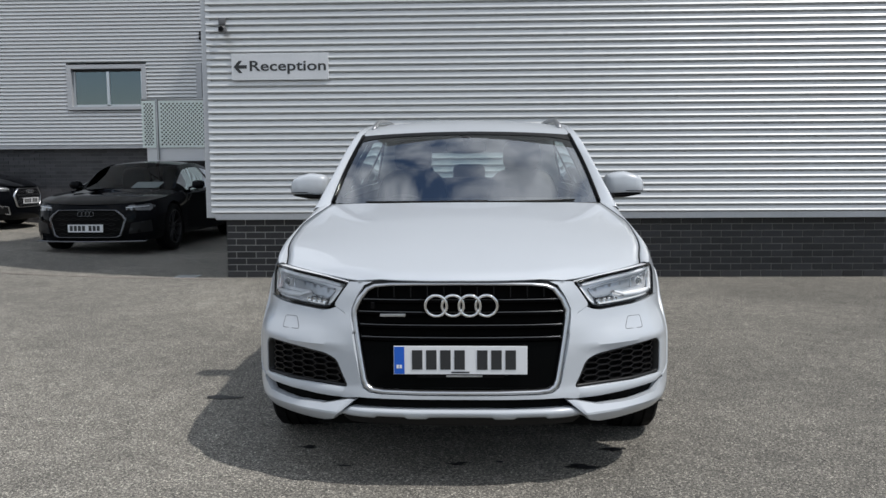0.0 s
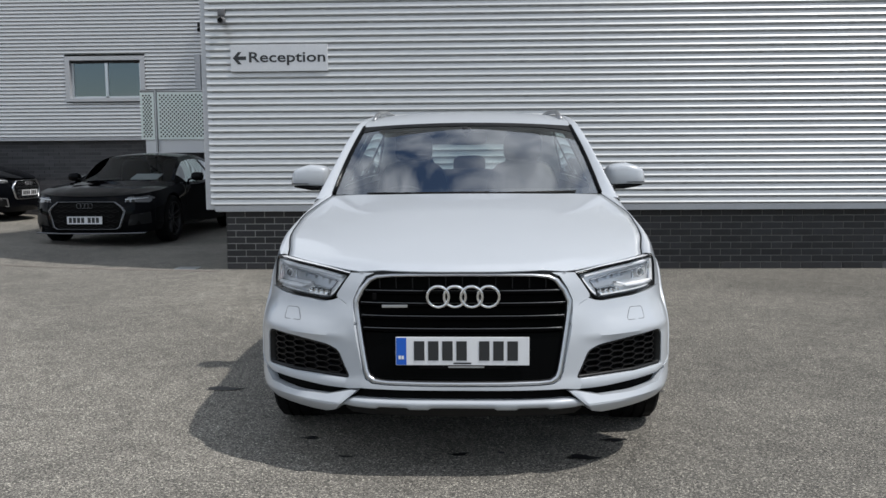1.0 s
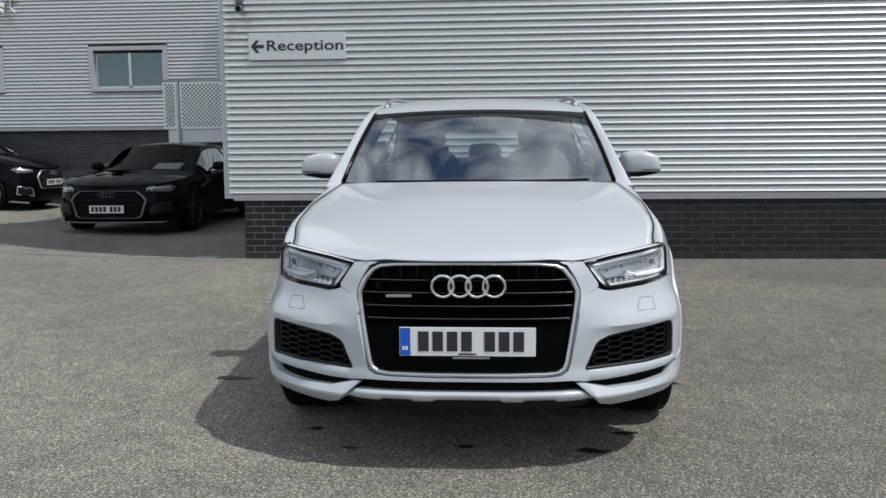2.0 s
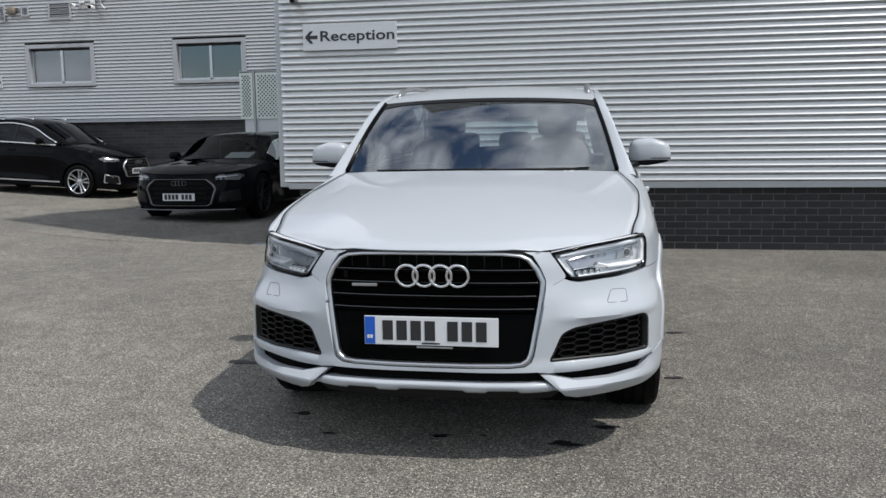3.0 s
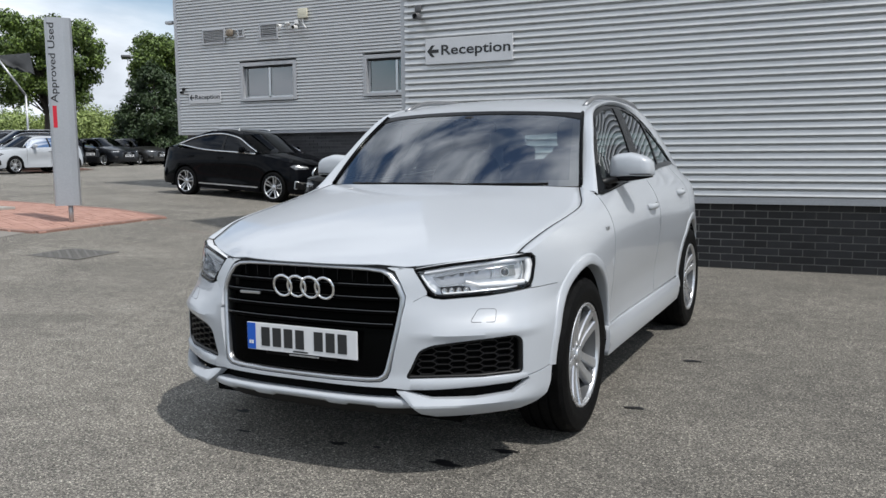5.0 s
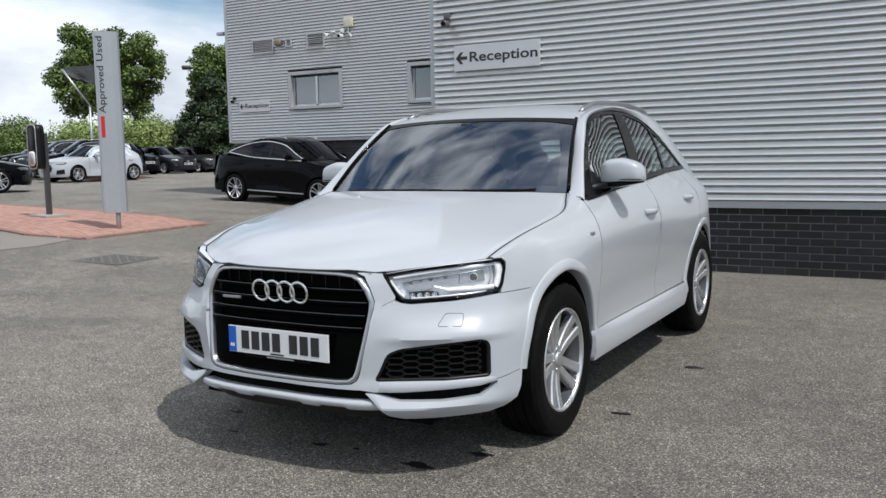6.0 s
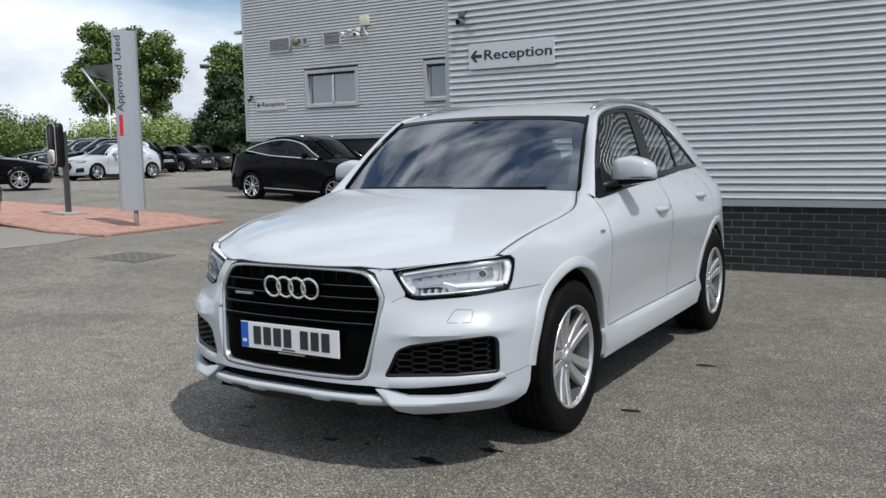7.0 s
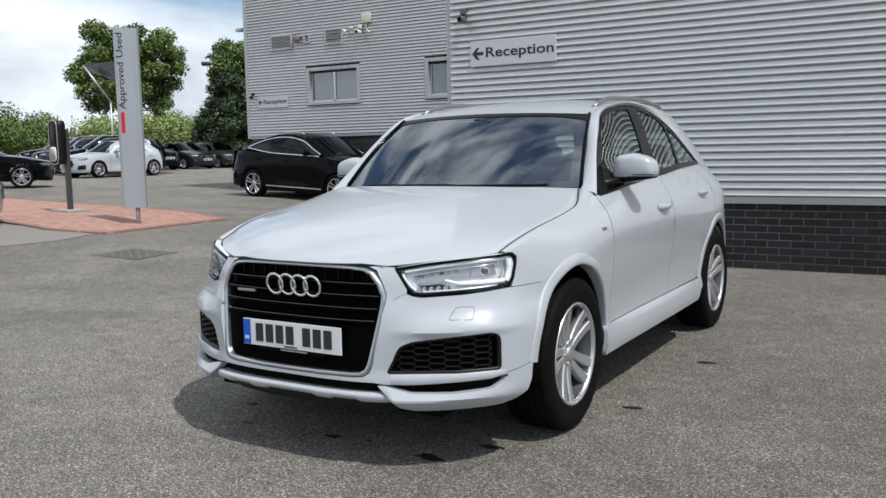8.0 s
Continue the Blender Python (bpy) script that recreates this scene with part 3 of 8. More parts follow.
def patch(place, outline, holes=(), step=0.03, rim=0.012, bm=None, flip=False, both=False, fill_step=None):
    """A panel cut to an outline out of a curved surface place(u, v, out), with its edges turned in."""
    bm = bm or bmesh.new()
    loops = [stepped(outline, step * 0.8)] + [stepped(h, step * 0.8) for h in holes]
    verts, edges = [], []
    for lp in loops:
        k = len(verts)
        verts += lp
        edges += [(k + i, k + (i + 1) % len(lp)) for i in range(len(lp))]
    border = np.array(verts)
    u0, v0 = border.min(0)
    u1, v1 = border.max(0)
    for u in np.arange(u0 + step / 2, u1, step):
        for v in np.arange(v0 + step / 2, v1, step):
            if np.min((border[:, 0] - u)**2 + (border[:, 1] - v)**2) > (step * 0.45)**2 and inside((u, v), outline) and not any(inside((u, v), h) for h in holes):
                verts.append((float(u), float(v)))
    cv, ce, cf, _, _, _ = delaunay_2d_cdt([Vector(v) for v in verts], edges, [], 0, 1e-6)
    faces = []
    for f in cf:
        c = (sum(cv[i].x for i in f) / len(f), sum(cv[i].y for i in f) / len(f))
        if inside(c, outline) and not any(inside(c, h) for h in holes):
            faces.append(tuple(f))
    for side in ((1, -1) if both else ((-1,) if flip else (1,))):
        vs = {}
        for f in faces:
            for i in f:
                if i not in vs:
                    x, y, z = place(cv[i].x, cv[i].y, 0.0)
                    vs[i] = bm.verts.new((x * side, y, z))
        count = {}
        for f in faces:
            loop = f if side > 0 else f[::-1]
            bm.faces.new([vs[i] for i in loop])
            for a, b in zip(loop, loop[1:] + loop[:1]):
                count[(a, b)] = 1
        if rim:
            low = {}
            for a, b in list(count):
                if (b, a) in count:
                    continue
                for i in (a, b):
                    if i not in low:
                        x, y, z = place(cv[i].x, cv[i].y, 0.0)
                        x2, y2, z2 = place(cv[i].x, cv[i].y, -rim)
                        low[i] = (bm.verts.new((x * side, y, z)), bm.verts.new((x2 * side, y2, z2)))
                bm.faces.new((low[b][0], low[a][0], low[a][1], low[b][1]))
    return bm


def loft_bm(rows, bm=None, closed=False):
    """A surface over a grid of points."""
    bm = bm or bmesh.new()
    g = [[bm.verts.new(p) for p in r] for r in rows]
    for a, b in zip(g, g[1:]):
        for i in range(len(a) - (0 if closed else 1)):
            j = (i + 1) % len(a)
            bm.faces.new((a[i], a[j], b[j], b[i]))
    return bm


def band_bm(outer, inner, place, depth=0.015, lift=0.01, both=False):
    """A raised band between two outlines with the same number of points."""
    bm = bmesh.new()
    n = len(outer)
    rows = []
    for k, (a, out) in enumerate(((0.0, -depth), (0.0, lift * 0.5), (0.25, lift), (0.75, lift), (1.0, lift * 0.4), (1.0, -depth))):
        rows.append([place(o[0] + (i[0] - o[0]) * a, o[1] + (i[1] - o[1]) * a, out) for o, i in zip(outer, inner)])
    loft_bm(rows, bm, closed=True)
    bmesh.ops.recalc_face_normals(bm, faces=bm.faces)
    return bm


# ---- wheels ----
def tyre_bm(r, w, rim_r, steps=96):
    h = w / 2
    prof = [(-h * 0.85, rim_r - 0.004), (-h * 0.97, rim_r + 0.02), (-h, (r + rim_r) / 2), (-h * 0.93, r - 0.02), (-h * 0.80, r - 0.004), (-h * 0.45, r), (-h * 0.44, r - 0.008), (-h * 0.36, r - 0.008), (-h * 0.35, r),
            (-0.006, r), (-0.005, r - 0.008), (0.005, r - 0.008), (0.006, r), (h * 0.35, r), (h * 0.36, r - 0.008), (h * 0.44, r - 0.008), (h * 0.45, r), (h * 0.80, r - 0.004), (h * 0.93, r - 0.02),
            (h * 0.985, (r * 0.6 + rim_r * 0.4)), (h, (r + rim_r) / 2), (h * 0.975, (r * 0.35 + rim_r * 0.65)), (h * 0.95, rim_r + 0.012), (h * 0.85, rim_r - 0.004)]
    bm = bmesh.new()
    rings = []
    for a, rr in prof:
        ring = []
        for k in range(steps):
            cut = 0.007 if (k % 4 == 0 and abs(a) > h * 0.5 and rr > r - 0.012) else 0.0
            t = k * math.tau / steps
            ring.append(bm.verts.new((a, math.cos(t) * (rr - cut), math.sin(t) * (rr - cut))))
        rings.append(ring)
    for p, q in zip(rings, rings[1:]):
        for k in range(steps):
            bm.faces.new((p[k], q[k], q[(k + 1) % steps], p[(k + 1) % steps]))
    bmesh.ops.recalc_face_normals(bm, faces=bm.faces)
    return bm


def spoke_bm(r0, r1, w0, w1, x0, x1, lean, deep=0.03):
    """One spoke in the wheel's plane; lean: how far its ends stand apart sideways."""
    bm = bmesh.new()
    rows = []
    for k in range(9):
        t = k / 8
        r = r0 + (r1 - r0) * t
        w = w0 + (w1 - w0) * t**1.3
        off = lean[0] + (lean[1] - lean[0]) * t
        x = x0 + (x1 - x0) * t - 0.007 * math.sin(t * math.pi)
        rows.append([(x - deep, off - w * 0.55, r), (x - 0.006, off - w * 0.5, r), (x, off - w * 0.38, r), (x, off + w * 0.38, r), (x - 0.006, off + w * 0.5, r), (x - deep, off + w * 0.55, r)])
    loft_bm(rows, bm)
    bmesh.ops.recalc_face_normals(bm, faces=bm.faces)
    return bm


def wheel_parts(parent, x, y, z, side, r=0.345, w=0.235, rim_r=0.232, spokes=5, twin=True, turn=0.0, alloy=None, accent=None, fat=1.0, simple=False):
    """A wheel under a car; side: +1 shows its face towards +x."""
    alloy = alloy or M_ALLOY
    m = pose(x, y, z) @ (Matrix.Identity(4) if side > 0 else Matrix.Rotation(math.pi, 4, "Z"))
    h = w / 2
    bm = tyre_bm(r, w, rim_r, 48 if simple else 96)
    bm.transform(m)
    tyre = part("wheel", bm, M_TYRE, parent, "black rubber tyre on an alloy rim", crease=28)
    bm = lathe_bm([(h * 0.80, rim_r + 0.002), (h * 0.93, rim_r), (h * 0.95, rim_r - 0.006), (h * 0.88, rim_r - 0.013), (h * 0.80, rim_r - 0.016)], steps=48)
    bm.transform(m)
    part("rim", bm, alloy, tyre, "bright alloy rim lip")
    bm = lathe_bm([(h * 0.80, rim_r - 0.016), (h * 0.5, rim_r - 0.02), (0.0, rim_r - 0.03), (-h * 0.8, rim_r - 0.035)], steps=48)
    bm.transform(m)
    part("barrel", bm, accent or alloy, tyre, "shaded alloy rim barrel")
    bm = lathe_bm([(-0.02, rim_r - 0.03), (-0.02, 0.001)], steps=32)
    bm.transform(m)
    part("wheel_back", bm, M_DARK, tyre)
    bm = lathe_bm([(0.0, rim_r * 0.66), (0.012, rim_r * 0.66), (0.012, 0.08), (0.03, 0.07), (0.03, 0.001)], steps=40)
    bm.transform(m)
    part("brake_disc", bm, M_DISC, tyre)
    for k in range(spokes):
        for s in ((-1, 1) if twin else (0,)):
            bm = spoke_bm(0.035, rim_r - 0.008, 0.030 * fat, (0.040 if twin else 0.062) * fat, h * 0.62, h * 0.88, (s * 0.016, s * rim_r * 0.19))
            bm.transform(m @ Matrix.Rotation(k * math.tau / spokes + turn, 4, "X"))
            part("spoke", bm, alloy, tyre, crease=25)
    bm = lathe_bm([(h * 0.4, 0.066), (h * 0.62, 0.062), (h * 0.66, 0.050), (h * 0.60, 0.036), (h * 0.68, 0.033), (h * 0.72, 0.028), (h * 0.72, 0.001)], steps=28)
    bm.transform(m)
    part("hub", bm, alloy, tyre)
    if not simple:
        for k in range(5):
            a = k * math.tau / 5 + turn + 0.3
            bm = lathe_bm([(h * 0.5, 0.009), (h * 0.67, 0.009), (h * 0.68, 0.006), (h * 0.63, 0.004), (h * 0.63, 0.0005)], steps=10)
            bm.transform(m @ pose(0, math.cos(a) * 0.048, math.sin(a) * 0.048))
            part("wheel_bolt", bm, M_STEEL, tyre)
    return tyre


def rings_part(parent, name, place_m, r=0.042, tube=0.0052, gap=0.0655, mat=None):
    """Four interlaced chrome rings."""
    for k in range(4):
        bm = bmesh.new()
        rows = []
        for i in range(40):
            a = i * math.tau / 40
            rows.append([(math.cos(a) * (r + math.cos(b) * tube), -math.sin(b) * tube * 0.9, math.sin(a) * (r + math.cos(b) * tube)) for b in [j * math.tau / 8 for j in range(8)]])
        rows.append(rows[0])
        loft_bm(rows, bm, closed=True)
        bmesh.ops.remove_doubles(bm, verts=bm.verts, dist=1e-5)
        bmesh.ops.recalc_face_normals(bm, faces=bm.faces)
        bm.transform(place_m @ pose((k - 1.5) * gap, 0.0015 * (k % 2), 0))
        part(name, bm, mat or M_CHROME, parent)


def number_plate(parent, m, w=0.52, h=0.111, blue=True, simple=False):
    """A white plate with plain dark bars where its characters stand."""
    bm = box_bm((-w / 2, -0.004, -h / 2), (w / 2, 0.004, h / 2), 0.0015, m)
    pl = part("number_plate", bm, M_PLATE_W, parent, "white number plate with dark bars", smooth=False)
    x = -w / 2
    if blue:
        part("blue_band", box_bm((-w / 2 + 0.002, -0.0055, -h / 2 + 0.002), (-w / 2 + 0.042, -0.0042, h / 2 - 0.002), 0, m), M_PLATE_BLUE, pl, smooth=False)
        for k in (0, 1):
            part("band_mark", box_bm((-w / 2 + 0.011 + k * 0.012, -0.0066, -h / 2 + 0.024), (-w / 2 + 0.020 + k * 0.012, -0.0057, -h / 2 + 0.038), 0, m), M_WHITE, pl, smooth=False)
        x += 0.045
    room = w / 2 - 0.03 - x
    at = x + room * 0.06
    step = room * 0.94 / 7.6
    for k in range(7):
        a = at + (k + (0.6 if k > 3 else 0)) * step
        part("plate_bar", box_bm((a, -0.0058, -h * 0.33), (a + step * 0.74, -0.0043, h * 0.36), 0, m), M_INK, pl, smooth=False)
    if not simple:
        part("maker_line", box_bm((-0.035, -0.0055, -h / 2 + 0.005), (0.035, -0.0043, -h / 2 + 0.011), 0, m), M_INK, pl, smooth=False)
        part("plate_holder", box_bm((-0.17, -0.003, -h / 2 - 0.014), (0.17, 0.006, -h / 2 + 0.001), 0.001, m), M_GLOSSBLACK, pl, smooth=False)
        part("holder_line", box_bm((-0.055, -0.0042, -h / 2 - 0.010), (0.085, -0.0031, -h / 2 - 0.004), 0, m), M_STEEL, pl, smooth=False)
    return pl


# ---- the white car ----
HS = hero_skin()
AXLE = (0.868, 3.445)
WHEEL_Y = (0.885, 3.43)
HUB_Z = 0.345
FX = lambda x, z: (HS.s_x(x, z), z)
FY = lambda y, z: (HS.s_y(y, z), z)


def hero_place(lift=0.0):
    return lambda s, z, out: HS.at(s, z, out + lift)


def arc(yc, r, a0, a1, n=14):
    """A piece of a wheel arch on the flank, angles in degrees from straight back (+y) upwards."""
    out = []
    for k in range(n + 1):
        d = a0 + (a1 - a0) * k / n
        a = radians(d)
        out.append(FY(yc + r * math.cos(a), HUB_Z + r * math.sin(a)))
    return out


hero = thing("white_car", "white five-door family off-roader with black grille, parked on the asphalt", "car")

# windscreen, roof and pillar lines
EDGE, _ = curve([(0.742, 1.31, 1.045), (0.725, 1.365, 1.072), (0.667, 1.58, 1.265), (0.607, 1.79, 1.44), (0.592, 2.085, 1.503), (0.580, 2.49, 1.528), (0.568, 2.9, 1.526), (0.55, 3.3, 1.503), (0.53, 3.60, 1.46), (0.515, 3.84, 1.40), (0.55, 4.08, 1.22), (0.58, 4.19, 1.10)], 60)
DLO = [(1.325, 1.030), (1.56, 1.248), (1.70, 1.357), (1.845, 1.445), (2.085, 1.489), (2.49, 1.512), (2.90, 1.474), (3.24, 1.345), (3.55, 1.142)]
DLO_LOW = [(3.55, 1.142), (3.0, 1.128), (2.374, 1.096), (1.80, 1.068), (1.325, 1.030)]


def roof_z(x, y):
    c = spline([1.6, 1.72, 2.0, 2.4, 2.9, 3.4, 3.8, 4.0], [1.432, 1.463, 1.524, 1.562, 1.573, 1.538, 1.448, 1.385], [y])[0]
    e = float(np.interp(y, EDGE[:, 1], EDGE[:, 2]))
    ex = float(np.interp(y, EDGE[:, 1], EDGE[:, 0]))
    return e + (c - e) * (1 - abs(x / ex)**2.4)


def hero_roof():
    rows = []
    for i in range(26):
        u = i / 25
        row = []
        for j in range(21):
            w = j / 10 - 1
            y0, y1 = 1.70 + 0.09 * w * w, 3.90 - 0.05 * w * w
            y = y0 + (y1 - y0) * u
            ex = float(np.interp(y, EDGE[:, 1], EDGE[:, 0])) - 0.002
            x = w * ex
            row.append((x, y, roof_z(x, y)))
        rows.append(row)
    bm = loft_bm(rows)
    bmesh.ops.recalc_face_normals(bm, faces=bm.faces)
    part("roof", bm, M_PAINT, hero)
    bm = bmesh.new()
    loft_bm([[(p[0], p[1] + 0.01, p[2] - 0.035) for p in r] for r in rows], bm)
    part("headlining", bm, shader("pale_headlining", (0.35, 0.34, 0.32), 0.9)[0], hero)


def hero_pillars():
    for side in (1, -1):
        rows = []
        n = 46
        dl, _ = curve([HS.at(*FY(y, z), 0.006) for y, z in DLO] + [HS.at(*FY(3.75, 1.105), 0.0), HS.at(*FY(4.02, 1.08), 0.0)], n)
        # pair the two lines by their share of the way at the screen, the roof and the tail
        ew = [0, 0.12, 0.30, 0.62, 0.80, 1]
        e_at = [0, np.searchsorted(EDGE[:, 1], 1.60), np.searchsorted(EDGE[:, 1], 1.83), np.searchsorted(EDGE[:, 1], 2.9), np.searchsorted(EDGE[:, 1], 3.5), 59]
        d_at = [0, np.searchsorted(dl[:, 1], 1.58), np.searchsorted(dl[:, 1], 1.86), np.searchsorted(dl[:, 1], 2.9), np.searchsorted(dl[:, 1], 3.40), n - 1]
        for k in range(60):
            t = k / 59
            a, b = np.interp(t, ew, e_at), np.interp(t, ew, d_at)
            p = np.array([np.interp(a, np.arange(60), EDGE[:, c]) for c in range(3)])
            q = np.array([np.interp(b, np.arange(n), dl[:, c]) for c in range(3)])
            row = []
            for j in range(9):
                v = j / 8
                bulge = 0.022 * math.sin(math.pi * v)
                c = p + (q - p) * v + np.array((0.75, -0.15, 0.55)) * bulge
                row.append((c[0] * side, c[1], c[2]))
            rows.append(row)
        bm = loft_bm(rows)
        bmesh.ops.recalc_face_normals(bm, faces=bm.faces)
        part("roof_pillar", bm, M_PAINT, hero)


def screen_point(u, w, push=0.0):
    """Windscreen: u from the base to the top, w across."""
    xb, xt = 0.712, 0.592
    x = w * (xb + (xt - xb) * u)
    yb, yt = 1.135 + 0.228 * abs(w)**2.2, 1.69 + 0.10 * w * w
    zb, zt = 1.073 - 0.003 * w * w, 1.461 - 0.018 * w * w
    bow = 0.022 * math.sin(math.pi * u)
    return (x, yb + (yt - yb) * u - bow * 0.6 - push * 0.6, zb + (zt - zb) * u + bow * 0.8 + push * 0.8)


def hero_screen():
    rows = [[screen_point(i / 16, j / 12 - 1) for j in range(25)] for i in range(17)]
    bm = loft_bm(rows)
    bmesh.ops.recalc_face_normals(bm, faces=bm.faces)
    g = part("windscreen", bm, M_SCREEN, hero, "clear laminated windscreen that mirrors the clouds")
    g.visible_shadow = False
    # black printed border inside the glass
    bm = bmesh.new()
    def strip(f, n=24):
        a, b = [], []
        for k in range(n + 1):
            p, q = f(k / n)
            a.append(screen_point(*p, -0.004))
            b.append(screen_point(*q, -0.004))
        loft_bm([a, b], bm)
    strip(lambda t: ((0.0, t * 2 - 1), (0.075, t * 2 - 1)))
    strip(lambda t: ((1.0, t * 2 - 1), (0.905 - 0.10 * abs(t * 2 - 1)**7, t * 2 - 1)), 40)
    strip(lambda t: ((t, -1.0), (t, -0.94)))
    strip(lambda t: ((t, 1.0), (t, 0.94)))
    part("screen_border", bm, M_BLACK, hero)
    for side in (1, -1):
        pts = [Vector(screen_point(k / 12, side * 1.012, 0.004)) for k in range(13)]
        part("screen_trim", tube_bm(pts, 0.010, 8), M_GLOSSBLACK, hero)
    # black strip added outside the glass, hiding reflections over the border at its head
    rows = [[screen_point(u, w, 0.003) for w in [j / 20 - 1 for j in range(41)]] for u in (1.0,)]
    low = [screen_point(0.945 - 0.06 * abs(j / 20 - 1)**8, j / 20 - 1, 0.003) for j in range(41)]
    part("border_overlay", loft_bm([rows[0], low]), M_BLACK, hero, "black strip over the printed border at the windscreen's head")
    # rear window and tailgate glass
    rows = [[((j / 5 - 1) * (0.575 - 0.065 * i / 8), 4.20 - 0.33 * i / 8 + 0.05 * (1 - (j / 5 - 1)**2), 1.10 + (0.32 - 0.05 * (j / 5 - 1)**2) * i / 8) for j in range(11)] for i in range(9)]
    bm = loft_bm(rows)
    g = part("rear_window", bm, M_SCREEN, hero)
    g.visible_shadow = False


# bonnet
SHUT = [(0.757, 0.390, 0.849), (0.767, 0.47, 0.877), (0.786, 0.567, 0.908), (0.796, 0.683, 0.932), (0.804, 0.849, 0.957), (0.808, 0.96, 0.974), (0.803, 1.075, 0.993), (0.782, 1.165, 1.015), (0.752, 1.245, 1.040), (0.720, 1.335, 1.065)]
SHUT_C, _ = curve(SHUT, 40)


def bonnet_point(u, w):
    k = u * 39
    s = [float(np.interp(k, np.arange(40), SHUT_C[:, c])) for c in range(3)]
    yc = 0.028 + (1.105 - 0.028) * u
    zc = float(spline([0.0, 0.06, 0.15, 0.3, 0.5, 0.75, 1.0], [0.822, 0.851, 0.884, 0.930, 0.981, 1.037, 1.082], [u])[0])
    a = abs(w)
    y = yc + (s[1] - yc) * a**2.4
    p = 2.0 + 0.15 * u
    z = s[2] + (zc - s[2]) * (1 - a**p)
    # leading edge dips behind the lamps; a soft fold runs from the grille's corner to the pillar
    dip = math.exp(-(u / 0.05)**2)
    z += dip * float(np.interp(a, [0, 0.42, 0.55, 0.72, 0.9, 1.0], [0, -0.004, -0.018, -0.010, -0.004, 0]))
    z += 0.0035 * math.exp(-((a - (0.60 + 0.16 * u)) / 0.10)**2) * min(1, u * 5) * (1 - 0.6 * u)
    return (w * s[0], y, z)


BONNET_US = [0, 0.006, 0.015, 0.03, 0.05, 0.08] + [0.08 + 0.92 * k / 26 for k in range(1, 27)]


def hero_bonnet():
    rows = [[bonnet_point(u, j / 24 - 1) for j in range(49)] for u in BONNET_US]
    # turned-in edges
    front = [(x * 0.998, y + 0.022, z - 0.007) for x, y, z in rows[0]]
    rows = [front] + rows
    rows = [[(r[0][0] + 0.006, r[0][1], r[0][2] - 0.02)] + r + [(r[-1][0] - 0.006, r[-1][1], r[-1][2] - 0.02)] for r in rows]
    g = np.array(rows)
    for _ in range(24):
        mean = (g[5:-2, 2:-2] + g[7:, 2:-2] + g[6:-1, 1:-3] + g[6:-1, 3:-1]) / 4
        g[6:-1, 2:-2] += 0.6 * (mean - g[6:-1, 2:-2])
    bm = loft_bm([[tuple(p) for p in r] for r in g])
    bmesh.ops.recalc_face_normals(bm, faces=bm.faces)
    part("bonnet", bm, M_PAINT, hero)
    # cowl under the wipers
    rows = [[(x, y + dy, z - dz) for x, y, z in [bonnet_point(1.0, (j / 24 - 1) * 0.94) for j in range(49)]] for dy, dz in ((-0.03, 0.012), (0.02, 0.014), (0.07, 0.03))]
    part("cowl", loft_bm(rows), M_BLACK, hero)


# grille
M_FRAME = shader("brushed_grille_frame", (0.52, 0.53, 0.545), 0.30, 1.0)[0]
M_SLATEDGE = shader("dark_slat_edge", (0.16, 0.165, 0.17), 0.30, 1.0)[0]
M_PIANO = shader("piano_black", (0.0015, 0.0015, 0.0017), 0.12, spec=0.03)[0]
GR_OUT = [(0.0, 0.815), (0.16, 0.814), (0.28, 0.811), (0.342, 0.805), (0.376, 0.790), (0.410, 0.750), (0.432, 0.705), (0.432, 0.670), (0.424, 0.61), (0.406, 0.51), (0.391, 0.43), (0.380, 0.402), (0.355, 0.386), (0.30, 0.381), (0.15, 0.379), (0.0, 0.379)]
GR_IN = [(0.0, 0.802), (0.16, 0.801), (0.275, 0.799), (0.333, 0.793), (0.360, 0.780), (0.390, 0.742), (0.410, 0.700), (0.410, 0.668), (0.402, 0.61), (0.385, 0.51), (0.371, 0.435), (0.362, 0.414), (0.342, 0.401), (0.30, 0.397), (0.15, 0.395), (0.0, 0.395)]


def grille_y(x, z):
    return -0.012 + 0.145 * max(0, z - 0.40) + 0.14 * x * x + 0.02 * abs(x / 0.43)**6


def grille_place(x, z, out):
    return (x, grille_y(x, z) - out, z)


def full(half):
    return half + [(-x, z) for x, z in half[-2:0:-1]]


